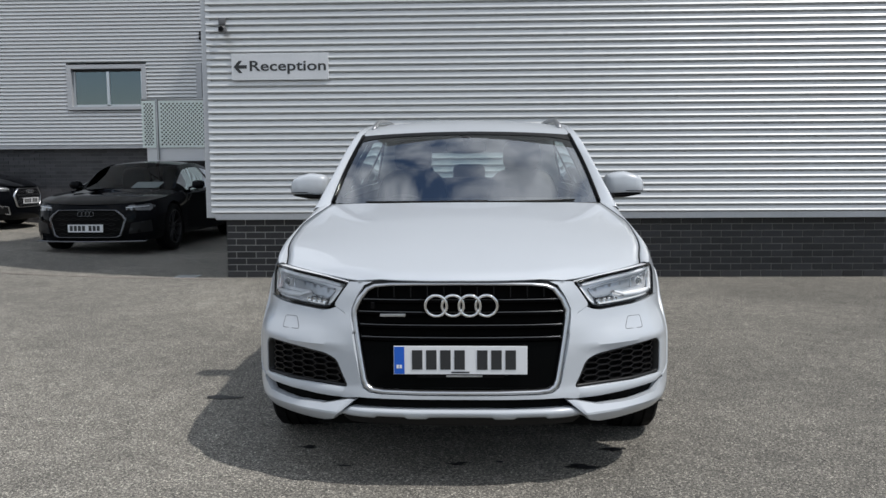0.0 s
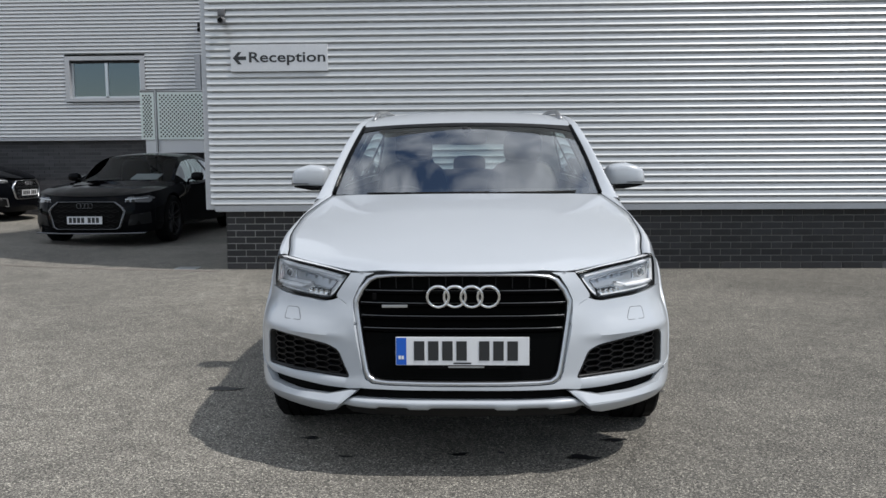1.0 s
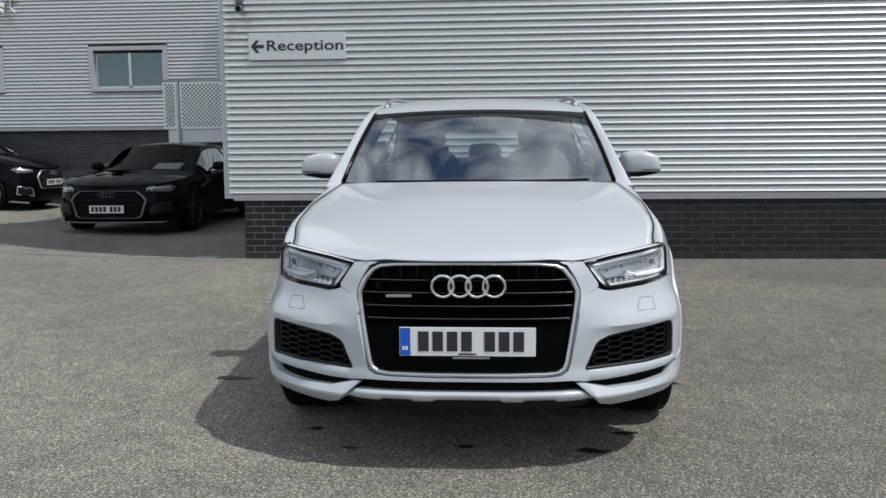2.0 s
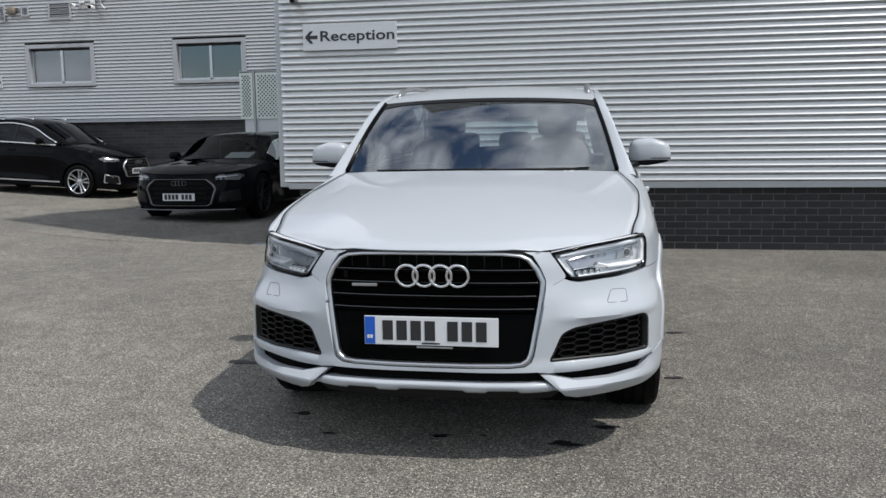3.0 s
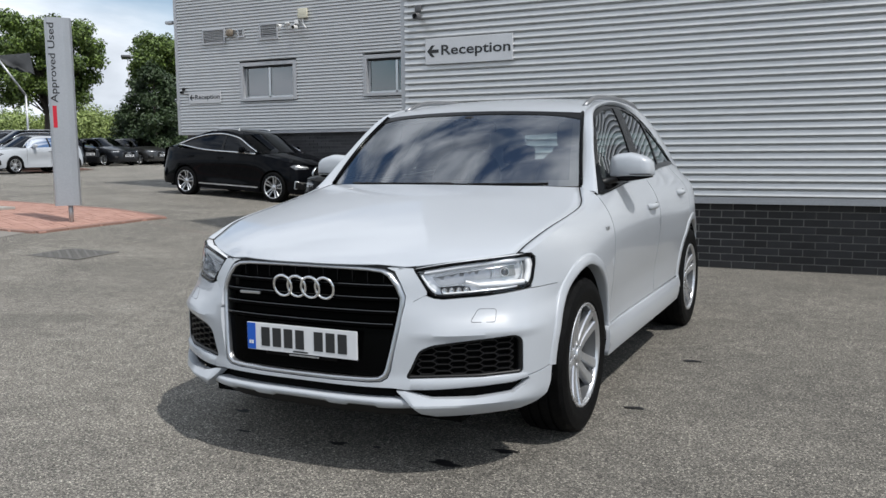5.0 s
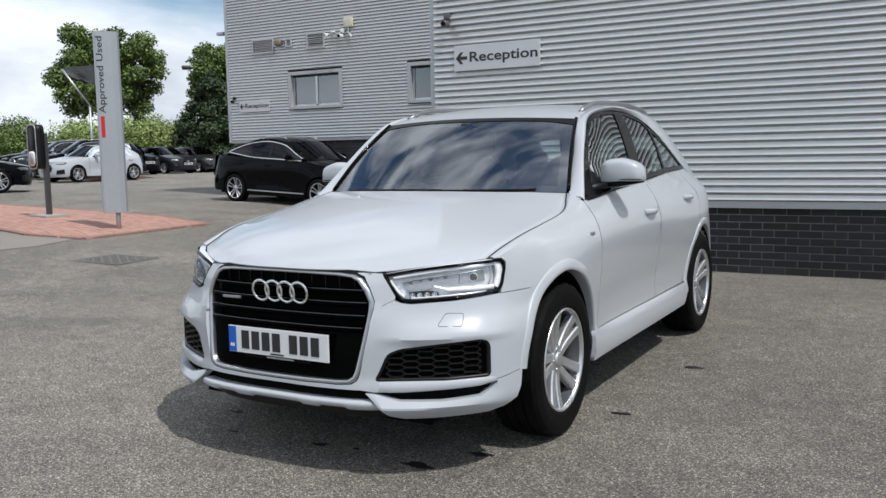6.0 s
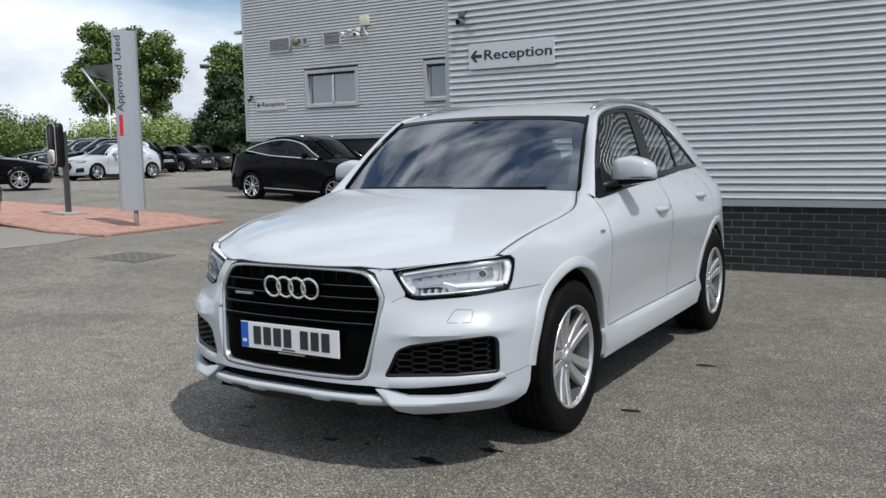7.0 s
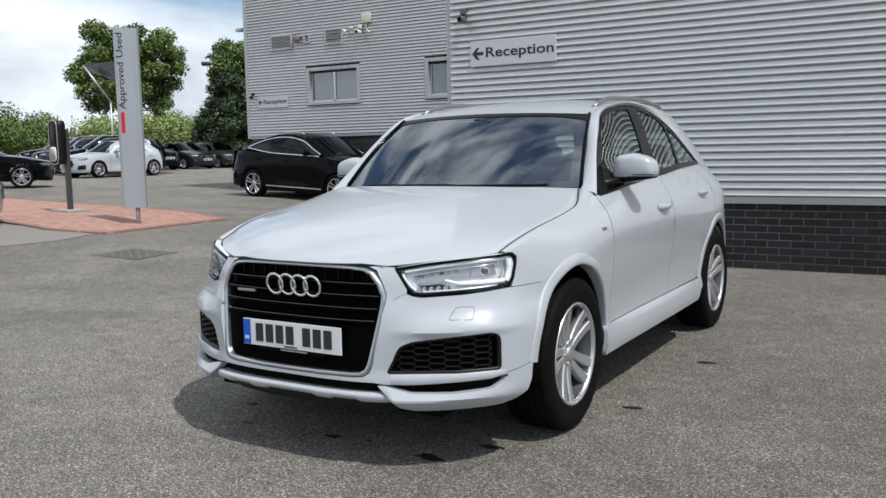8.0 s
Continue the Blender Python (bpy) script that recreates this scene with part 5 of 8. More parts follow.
def hero_flanks():
    for side in (1, -1):
        fl = side < 0
        # front wing
        o = [FY(0.60, 0.7175), FY(0.50, 0.7175), FX(0.838, 0.7175), FX(0.819, 0.7175)] + [(s + 0.003, z) for s, z in (FX(0.821, 0.748), FX(0.8215, 0.80), FX(0.8175, 0.835))] + [FX(0.807, 0.8515), FX(0.793, 0.8525)]
        o += [FY(y, z) for x, y, z in [(0, 0.47, 0.873), (0, 0.55, 0.892), (0, 0.70, 0.923), (0, 0.90, 0.951), (0, 1.07, 0.976), (0, 1.20, 1.004), (0, 1.30, 1.040)]]
        o += [FY(1.318, 1.030), FY(1.328, 0.95), FY(1.335, 0.80), FY(1.335, 0.60), FY(1.330, 0.50), FY(1.320, 0.404)] + arc(AXLE[0], 0.440, 8, 115, 18)
        wing = patch(hero_place(), o, (), 0.03, 0.012, flip=fl)
        # shoulder between the bonnet's seam and the flank
        tops = [(0.39, 0.852), (0.47, 0.873), (0.55, 0.892), (0.70, 0.923), (0.90, 0.951), (1.07, 0.976), (1.20, 1.004), (1.30, 1.036), (1.318, 1.040), (1.34, 1.045)]
        rows = []
        for u in BONNET_US:
            p = np.array([float(np.interp(u * 39, np.arange(40), SHUT_C[:, c])) for c in range(3)]) + np.array((0.0058, 0, 0.0))
            y = p[1]
            z = float(np.interp(y, [t[0] for t in tops], [t[1] for t in tops]))
            q = np.array(HS.at(*FY(y, z)))
            rows.append([tuple((p + (q - p) * v + np.array((0, 0, 0.006 * math.sin(math.pi * v)))) * np.array((side, 1, 1))) for v in (0, 0.33, 0.66, 1)])
        loft_bm([[(r[0][0], r[0][1], r[0][2] - 0.015)] + r for r in rows], wing)
        bmesh.ops.recalc_face_normals(wing, faces=wing.faces)
        part("front_wing", wing, M_PAINT, hero)
        # Dark strip laid in the bonnet's gap, in place of its shade.
        gap = [Vector(((p[0] + 0.002) * side, p[1], p[2] - 0.0042)) for p in SHUT_C]
        part("bonnet_gap_strip", tube_bm(gap, 0.0048, 6), M_DARK, hero, "dark strip laid in the gap along the bonnet edge")
        # doors
        d1 = [FY(1.327, 0.408), FY(1.337, 0.497), FY(1.342, 0.60), FY(1.342, 0.80), FY(1.335, 0.95), FY(1.325, 1.030)] + [FY(y, BELT(y)) for y in (1.5, 1.8, 2.1, 2.355)] + [FY(2.36, 0.9), FY(2.352, 0.6), FY(2.345, 0.408)]
        door1 = part("front_door", patch(hero_place(), d1, (), 0.035, 0.012, flip=fl), M_PAINT, hero)
        d2 = [FY(2.353, 0.408), FY(2.36, 0.6), FY(2.368, 0.9), FY(2.363, BELT(2.363))] + [FY(y, BELT(y)) for y in (2.6, 2.9, 3.15, 3.34)] + [FY(3.36, 0.95), FY(3.30, 0.82)] + arc(AXLE[1], 0.440, 110, 171, 8)
        door2 = part("rear_door", patch(hero_place(), d2, (), 0.035, 0.012, flip=fl), M_PAINT, hero)
        q = [FY(3.312, 0.82), FY(3.368, 0.95), FY(3.348, BELT(3.348)), FY(3.55, 1.136), FY(3.75, 1.107), FY(4.02, 1.082), (HS.end - 0.55, 1.08), (HS.end - 0.55, 0.45), FY(4.0, 0.40)] + arc(AXLE[1], 0.440, 8, 108, 16)
        part("rear_quarter", patch(hero_place(), q, (), 0.04, 0.012, flip=fl), M_PAINT, hero)
        sill = [FY(1.222, 0.268), FY(1.235, 0.36), FY(1.245, 0.403), FY(2.35, 0.403), FY(3.005, 0.403), FY(3.015, 0.36), FY(2.95, 0.268)]
        part("sill", patch(hero_place(0.008), sill, (), 0.03, 0.02, flip=fl), M_PAINT, hero)
        # arch flares, each with a return into the wheel well
        for yc, a0, a1 in ((AXLE[0], -1, 172), (AXLE[1], 1, 181)):
            rows = []
            for k in range(49):
                a = radians(a0 + (a1 - a0) * k / 48)
                row = []
                for r, o in ((0.4545, -0.006), (0.454, 0.0015), (0.451, 0.0042), (0.444, 0.0055), (0.433, 0.0065), (0.420, 0.0070), (0.411, 0.006), (0.406, 0.002), (0.404, -0.006), (0.404, -0.055)):
                    q = HS.at(*FY(yc + r * math.cos(a), HUB_Z + r * math.sin(a)), o)
                    row.append((q[0] * side, q[1], q[2]))
                rows.append(row)
            bm = loft_bm(rows)
            bmesh.ops.recalc_face_normals(bm, faces=bm.faces)
            part("wheel_arch", bm, M_PAINT, hero, "rounded white wheel arch lip", crease=40)
            bm = bmesh.new()
            rows = []
            for k in range(25):
                a = radians(-12 + 204 * k / 24)
                rows.append([(x * side, yc + 0.402 * math.cos(a), HUB_Z + 0.402 * math.sin(a)) for x in (0.865, 0.62)])
            loft_bm(rows, bm)
            part("arch_liner", bm, M_DARK, hero)
        # handles with their scoops
        for door, y, z in ((door1, 2.16, 0.925), (door2, 3.04, 0.962)):
            rows = []
            for k in range(13):
                t = k / 12
                yy = y - 0.085 + 0.20 * t
                c = HS.at(*FY(yy, z))
                lift = 0.006 + 0.028 * math.sin(math.pi * min(1, max(0, t)))**0.5
                rows.append([((c[0] + lift - (0.010 if abs(v) > 0.9 else 0)) * side, yy, z + v * 0.017) for v in (-1, -0.6, 0, 0.6, 1)])
            bm = loft_bm(rows)
            bmesh.ops.recalc_face_normals(bm, faces=bm.faces)
            part("door_handle", bm, M_PAINT, door, "white pull handle")
            bm = patch(hero_place(0.001), [(FY(y - 0.0 + 0.045 * math.cos(a), z + 0.03 * math.sin(a))) for a in [k * math.tau / 20 for k in range(20)]], (), 0.02, 0, flip=fl)
            part("handle_scoop", bm, M_PAINT, door)
        c = HS.at(*FY(1.235, 0.878))
        part("wing_badge", box_bm((c[0] * side - 0.004, 1.21, 0.870), (c[0] * side + 0.004, 1.262, 0.887), 0.002), M_STEEL, hero, smooth=False)
        # side windows: black frame, pillar and three panes
        dlo = [FY(y, z) for y, z in DLO] + [FY(y, z) for y, z in DLO_LOW[1:-1]]
        w1 = soften([FY(1.50, 1.075), FY(1.60, 1.225), FY(1.73, 1.345), FY(1.865, 1.425), FY(2.09, 1.468), FY(2.40, 1.490), FY(2.255, 1.20), FY(2.215, 1.110), FY(1.85, 1.092)], 0.015)
        w2 = soften([FY(2.40, 1.122), FY(2.445, 1.22), FY(2.565, 1.492), FY(2.88, 1.456), FY(3.0, 1.41), FY(3.0, 1.28), FY(2.935, 1.148)], 0.015)
        w3 = soften([FY(2.985, 1.152), FY(3.045, 1.28), FY(3.045, 1.392), FY(3.22, 1.318), FY(3.48, 1.160)], 0.012)
        fr = part("window_frame", patch(hero_place(0.002), dlo, (w1, w2, w3), 0.03, 0.01, flip=fl), M_GLOSSBLACK, hero, "black side window frame")
        for wp in (w1, w2, w3):
            g = part("side_window", patch(hero_place(-0.004), wp, (), 0.05, 0, flip=fl), M_SIDEGLASS, hero, "tinted side window glass")
            g.visible_shadow = False
        rows = []
        for k in range(31):
            y = 1.36 + (3.53 - 1.36) * k / 30
            z = float(np.interp(y, [p[0] for p in DLO_LOW[::-1]], [p[1] for p in DLO_LOW[::-1]]))
            rows.append([tuple(np.array(HS.at(*FY(y, z + dz), o)) * np.array((side, 1, 1))) for dz, o in ((-0.004, 0.0), (-0.004, 0.006), (0.010, 0.006), (0.010, 0.0))])
        part("belt_trim", loft_bm(rows), M_GLOSSBLACK, hero)
        # roof rail
        pts = []
        for k in range(25):
            t = k / 24
            y = 1.95 + (3.45 - 1.95) * t
            ex = float(np.interp(y, EDGE[:, 1], EDGE[:, 0])) - 0.035
            lift = 0.030 * min(1, min(t, 1 - t) * 7)**0.6
            pts.append(Vector((ex * side, y, roof_z(ex, y) + lift - 0.004)))
        part("roof_rail", tube_bm(pts, 0.014, 8), M_RAIL, hero, "satin aluminium roof rail")


def blob_bm(c, size, e=0.7, nu=24, nv=14, shape=None):
    """A rounded block."""
    rows = []
    sg = lambda v, p: math.copysign(abs(v)**p, v)
    for i in range(nv + 1):
        a = -math.pi / 2 + math.pi * i / nv
        row = []
        for j in range(nu):
            b = math.tau * j / nu
            p = [sg(math.cos(a), e) * sg(math.cos(b), e), sg(math.cos(a), e) * sg(math.sin(b), e), sg(math.sin(a), e)]
            if shape:
                p = shape(p)
            row.append((c[0] + p[0] * size[0], c[1] + p[1] * size[1], c[2] + p[2] * size[2]))
        rows.append(row)
    bm = loft_bm(rows, closed=True)
    bmesh.ops.remove_doubles(bm, verts=bm.verts, dist=1e-5)
    bmesh.ops.recalc_face_normals(bm, faces=bm.faces)
    return bm


def hero_mirrors():
    for side in (1, -1):
        def shape(p):
            x, y, z = p
            back = max(0.0, y)
            z = max(z, -0.60)
            return [x * (1 - 0.10 * (z + 1) * 0.5 * (x > 0)), y if y < 0 else y * 0.55, z * (1.0 - 0.22 * max(0, x) - 0.10 * back) + 0.12 * (1 - abs(x)) - 0.02 * x]
        bm = blob_bm((0.900 * side, 1.69, 1.149), (0.114, 0.086, 0.074), 0.50, shape=lambda p: [side * q if i == 0 else q for i, q in enumerate(shape([p[0] * side, p[1], p[2]]))])
        cap = part("door_mirror", bm, M_PAINT, hero, "white door mirror on a black foot")
        bm = blob_bm((0.890 * side, 1.690, 1.098), (0.108, 0.078, 0.016), 0.5, shape=lambda p: [p[0], p[1], p[2] * (1 - 0.62 * max(0, p[0] * side)) + 0.55 * max(0, p[0] * side)])
        part("mirror_base", bm, M_GLOSSBLACK, cap)
        part("indicator", blob_bm((0.945 * side, 1.683, 1.122), (0.062, 0.0850, 0.0035), 0.5), M_BLACK, cap)
        bm = blob_bm((0.905 * side, 1.738, 1.152), (0.080, 0.004, 0.052), 0.6)
        part("mirror_glass", bm, M_CHROME, cap)
        part("mirror_foot", tube_bm([Vector((0.765 * side, 1.50, 1.075)), Vector((0.80 * side, 1.56, 1.088)), Vector((0.845 * side, 1.66, 1.096))], [0.024, 0.018, 0.014], 10), M_BLACK, cap)


def seat_bm(x, y, w, back_h, lean):
    bm = blob_bm((x, y, 0.62), (w / 2, 0.26, 0.09), 0.45)
    b2 = blob_bm((0, 0, back_h / 2), (w / 2, 0.075, back_h / 2 + 0.03), 0.5, shape=lambda p: [p[0] * (1 - 0.12 * max(0, p[2])), p[1], p[2]])
    b2.transform(pose(x, y + 0.24, 0.66, -lean))
    return bm, b2


def hero_cabin():
    for side in (1, -1):
        bm = patch(hero_place(-0.07), [FY(1.25, 0.30), FY(1.25, 1.02), FY(2.3, 1.07), FY(3.4, 1.10), FY(3.8, 1.04), FY(3.8, 0.30)], (), 0.12, 0, flip=side < 0)
        part("door_lining", bm, M_SEAT, hero)
    part("cabin_floor", box_bm((-0.80, 0.55, 0.24), (0.80, 4.10, 0.30)), M_DARK, hero, smooth=False)
    part("bulkhead", box_bm((-0.60, 0.60, 0.30), (0.60, 1.12, 0.86)), M_DARK, hero, smooth=False)
    rows = []
    for i, (dy, z) in enumerate(((0.0, 1.035), (0.12, 1.055), (0.30, 1.05), (0.40, 1.02), (0.43, 0.92), (0.40, 0.70))):
        rows.append([((j / 10 - 1) * 0.70, 1.16 + dy + 0.10 * abs(j / 10 - 1)**2, z - 0.02 * abs(j / 10 - 1)**3) for j in range(21)])
    part("dashboard", loft_bm(rows), M_SEAT, hero, "dark soft-touch dashboard")
    for name, x, y, w, h, lean, hr in (("front_seat", -0.36, 2.02, 0.50, 0.58, 18, 1), ("front_seat", 0.36, 2.02, 0.50, 0.58, 18, 1), ("rear_bench", 0.0, 2.98, 1.20, 0.52, 22, 3)):
        a, b = seat_bm(x, y, w, h, lean)
        st = part(name, a, M_SEAT, hero, "black leather seat with headrest")
        part("backrest", b, M_SEAT, st)
        for k in range(hr):
            hx = x + (k - (hr - 1) / 2) * 0.40
            by = y + 0.24 + math.sin(radians(lean)) * (h + 0.10)
            bz = 0.66 + math.cos(radians(lean)) * (h + (0.13 if hr == 1 else 0.07))
            part("headrest", blob_bm((hx, by, bz), (0.125, 0.055, 0.095 if hr == 1 else 0.075), 0.5), M_SEAT, st)
            for e in (-0.05, 0.05):
                part("headrest_post", tube_bm([Vector((hx + e, by - 0.03, bz - 0.20)), Vector((hx + e, by, bz - 0.05))], 0.006, 6), M_CHROME, st)
    bm = bmesh.new()
    rows = []
    for i in range(33):
        a = i * math.tau / 32
        rows.append([(math.cos(a) * (0.18 + math.cos(b) * 0.015), math.sin(b) * 0.015, math.sin(a) * (0.18 + math.cos(b) * 0.015)) for b in [j * math.tau / 8 for j in range(8)]])
    loft_bm(rows, bm, closed=True)
    bm.transform(pose(-0.36, 1.60, 0.93, -24))
    part("steering_wheel", bm, M_SEAT, hero)
    mirror = part("rear_view_mirror", blob_bm((0, 1.74, 1.375), (0.12, 0.022, 0.036), 0.55), M_BLACK, hero)
    part("mirror_stalk", tube_bm([Vector((0, 1.68, 1.435)), Vector((0, 1.73, 1.385))], 0.014, 8), M_BLACK, mirror)
    part("sensor_cover", blob_bm((0, 1.66, 1.425), (0.03, 0.035, 0.012), 0.6), M_SEAT, hero)
    # tailgate round the rear window
    rows = []
    for z, y, hw in ((1.10, 4.215, 0.60), (1.0, 4.27, 0.62), (0.8, 4.30, 0.63), (0.5, 4.35, 0.65), (0.30, 4.34, 0.63)):
        rows.append([((j / 6 - 1) * hw, y + 0.04 * (1 - (j / 6 - 1)**2), z) for j in range(13)])
    bm = loft_bm(rows)
    part("tailgate", bm, M_PAINT, hero)
    # wipers at the foot of the screen
    for x0, x1 in ((-0.52, 0.12), (-0.02, 0.58)):
        pts = [Vector(screen_point(0.012 + 0.012 * t, (x0 + (x1 - x0) * t) / 0.71, 0.006)) for t in [k / 8 for k in range(9)]]
        part("wiper", tube_bm(pts, 0.0045, 6), M_BLACK, hero)
    # floor pan and engine bay in shade
    part("underbody", box_bm((-0.60, 0.20, 0.20), (0.60, 4.15, 0.29)), M_DARK, hero, smooth=False)
    # Unseen tray, added to stop sunlight leaking through the hollow nose.
    rows = [[tuple(np.array(HS.at(s, 0.28, -0.05)) * np.array((sd, 1, 1))) for sd, s in [(-1, v) for v in np.linspace(1.0, 0, 14)] + [(1, v) for v in np.linspace(0, 1.0, 14)]]]
    rows.append([(p[0], 0.45, 0.27) for p in rows[0]])
    part("leak_blocking_tray", loft_bm(rows), M_DARK, hero)
    rows = []
    for zz in (0.28, 0.80):
        rows.append([tuple(np.array(HS.at(s, zz, -0.10)) * np.array((sd, 1, 1))) for sd, s in [(-1, v) for v in np.linspace(1.05, 0, 14)] + [(1, v) for v in np.linspace(0, 1.05, 14)]])
    part("nose_liner", loft_bm(rows), M_DARK, hero)


hero_roof()
hero_pillars()
hero_screen()
hero_bonnet()
hero_grille()
hero_nose()
hero_lamps()
hero_flanks()
hero_mirrors()
hero_cabin()
for wy, sp in ((WHEEL_Y[0], 0.35), (WHEEL_Y[1], 0.1)):
    for side in (1, -1):
        wheel_parts(hero, 0.783 * side, wy, HUB_Z, side, turn=sp, fat=1.25, accent=M_SHADED_BARREL)


# ---- the other parked cars ----
M_DEEPGLASS = glass_material("deep_tinted_glass", (0.05, 0.055, 0.06), ior=1.42)
M_CARSCREEN = glass_material("parked_car_windscreen", (0.60, 0.64, 0.64), ior=1.30)
M_DARKCHROME = shader("dark_chrome", (0.13, 0.132, 0.138), 0.25, 0.9)[0]
M_NIGHT = varied("black_metallic_paint", (0.002, 0.0022, 0.003), (0.004, 0.0045, 0.006), 2, 900, (0.04, 0.06), spec=0.09)
M_GREY = varied("dark_grey_metallic_paint", (0.010, 0.011, 0.014), (0.018, 0.020, 0.025), 2, 900, (0.25, 0.32), metal=0.4, coat=0.3)
M_STONE = varied("warm_grey_metallic_paint", (0.035, 0.035, 0.036), (0.055, 0.054, 0.053), 2, 900, (0.25, 0.32), metal=0.4, coat=0.9)
M_SILVER = varied("silver_blue_paint", (0.22, 0.24, 0.26), (0.30, 0.32, 0.34), 2, 900, (0.25, 0.32), metal=0.5, coat=0.9)


def parked_car(name, label, m, paint, L=4.3, W=1.8, H=1.45, wb=2.6, fo=0.86, r=0.32, belt=0.95, cowl=1.25, screen=1.95, roof_end=3.2, tail_top=4.1, nose_z=0.74, glass=None,
               chrome=False, grille=(0.42, 0.66, 0.38), plate=True, group="", spokes=5, accent=None, rails=False, mesh=False, splitter=False, rim_mat=None, cut=0.0, arch=None, front_glass=None):
    """A parked car with its nose at y = 0, facing -y."""
    car = thing(name, label, "car", group, m=m)
    glass = glass or M_DEEPGLASS
    hw = W / 2
    plan = [(0, 0.0), (hw * 0.35, 0.015), (hw * 0.62, 0.08), (hw * 0.82, 0.20), (hw * 0.93, 0.36), (hw * 0.98, 0.60), (hw, 1.0), (hw, L * 0.5), (hw * 0.99, L - 0.9), (hw * 0.95, L - 0.4), (hw * 0.82, L - 0.12), (hw * 0.5, L - 0.02), (0, L)]
    stations = [plan[0], plan[3], plan[5], (hw, 1.4), (hw, L * 0.55), plan[8], plan[10], plan[12]]
    zs = [0.16, 0.24, 0.34, 0.46, 0.58, 0.70, 0.80, 0.88, belt, belt + 0.1]
    rows = [[0.06, 0.02, 0.0, 0.0, 0.01, 0.03, 0.08, 0.16, 0.26, 0.4], [0.06, 0.02, 0.0, 0.0, 0.01, 0.04, 0.07, 0.13, 0.22, 0.32], [0.04, 0.02, 0.0, 0.0, 0.0, 0.02, 0.05, 0.09, 0.15, 0.25],
            [0.05, 0.03, 0.03, 0.035, 0.03, 0.015, 0.01, 0.02, 0.05, 0.10], [0.05, 0.03, 0.03, 0.04, 0.035, 0.015, 0.008, 0.018, 0.05, 0.10], [0.05, 0.02, 0.0, 0.0, 0.0, 0.0, 0.0, 0.02, 0.06, 0.12],
            [0.10, 0.03, 0.0, 0.0, 0.01, 0.03, 0.05, 0.07, 0.10, 0.16], [0.10, 0.03, 0.0, 0.0, 0.02, 0.05, 0.07, 0.09, 0.12, 0.2]]
    sk = Skin(plan, stations, zs, rows)
    fy = lambda y, z: (sk.s_y(y, z), z)
    axles = (fo, fo + wb)
    ar = r + 0.045

    def arcs(yc, a0, a1, n=10):
        return [fy(yc + ar * math.cos(radians(a0 + (a1 - a0) * k / n)), r + ar * math.sin(radians(a0 + (a1 - a0) * k / n))) for k in range(n + 1)]

    top = [(0.0, nose_z), (sk.s_x(hw * 0.55, nose_z), nose_z + 0.01), (sk.s_x(hw * 0.8, nose_z), nose_z + 0.04)]
    side_top = [(0.55, nose_z + 0.075), (0.85, nose_z + (belt - nose_z) * 0.68), (cowl, belt - 0.01), (L * 0.45, belt + 0.01), (L * 0.65, belt + 0.03), (L - 0.55, belt + 0.05)]
    out = [(0.0, 0.20), (sk.s_x(hw * 0.8, 0.2), 0.20), fy(fo - ar - 0.01, 0.22)] + arcs(axles[0], 184, -4)
    out += [fy(axles[0] + ar + 0.03, 0.22), fy(axles[1] - ar - 0.03, 0.22)] + arcs(axles[1], 184, -4) + [fy(axles[1] + ar + 0.02, 0.25), (sk.end, 0.25), (sk.end, belt + 0.05)]
    out += [fy(y, z) for y, z in side_top[::-1]] + top[::-1]
    lamp = soften([(sk.s_x(hw * 0.56, 0.66), nose_z - 0.085), (sk.s_x(hw * 0.60, 0.7), nose_z - 0.015), (sk.s_x(hw * 0.86, 0.7), nose_z + 0.005), (sk.s_x(hw * 0.91, 0.7), nose_z - 0.03), (sk.s_x(hw * 0.86, 0.66), nose_z - 0.095)], 0.01)
    place = lambda s, z, o: sk.at(s, z, o)
    for side in (1, -1):
        body = part("body", patch(place, out, (lamp,), 0.07, 0.02, flip=side < 0), paint, car)
        for yc in axles:
            rows_ = [[(x * side, yc + ar * math.cos(radians(-10 + 200 * k / 14)), r + ar * math.sin(radians(-10 + 200 * k / 14))) for x in (hw - 0.03, hw - 0.30)] for k in range(15)]
            part("arch_liner", loft_bm(rows_), M_DARK, car)
        lm = part("headlight", patch(lambda s, z, o: sk.at(s, z, o - 0.004), lamp, (), 0.05, 0, flip=side < 0), M_CARLAMP, car, "clear slim headlight")
        rw = []
        for k in range(9):
            a = k / 8
            s = lamp[0][0] + (lamp[-1][0] - lamp[0][0]) * a
            q = [sk.at(s, nose_z - 0.055 + 0.02 * a + d, 0.002) for d in (0, 0.014)]
            rw.append([(p[0] * side, p[1], p[2]) for p in q])
        part("light_strip", loft_bm(rw), M_STEEL if paint is M_NIGHT else M_LIGHTBAR, lm)
        # side intake
        ink = soften([(sk.s_x(hw * 0.60, 0.4), 0.30), (sk.s_x(hw * 0.64, 0.4), 0.46), (sk.s_x(hw * 0.88, 0.4), 0.50), (sk.s_x(hw * 0.89, 0.4), 0.33)], 0.02)
        it = part("side_intake", patch(lambda s, z, o: sk.at(s, z, o + 0.004), ink, (), 0.06, 0, flip=side < 0), M_BLACK, car)
        if chrome:
            c = np.mean(np.array(ink), 0)
            rows_ = []
            for kk, o in ((1.0, 0.0), (1.0, 0.014), (0.86, 0.014), (0.86, 0.0)):
                rows_.append([tuple(np.array(sk.at(*(c + (np.array(p) - c) * kk), o)) * np.array((side, 1, 1))) for p in ink])
            part("intake_frame", loft_bm(rows_, closed=True), M_SATIN, it, "bright intake frame")
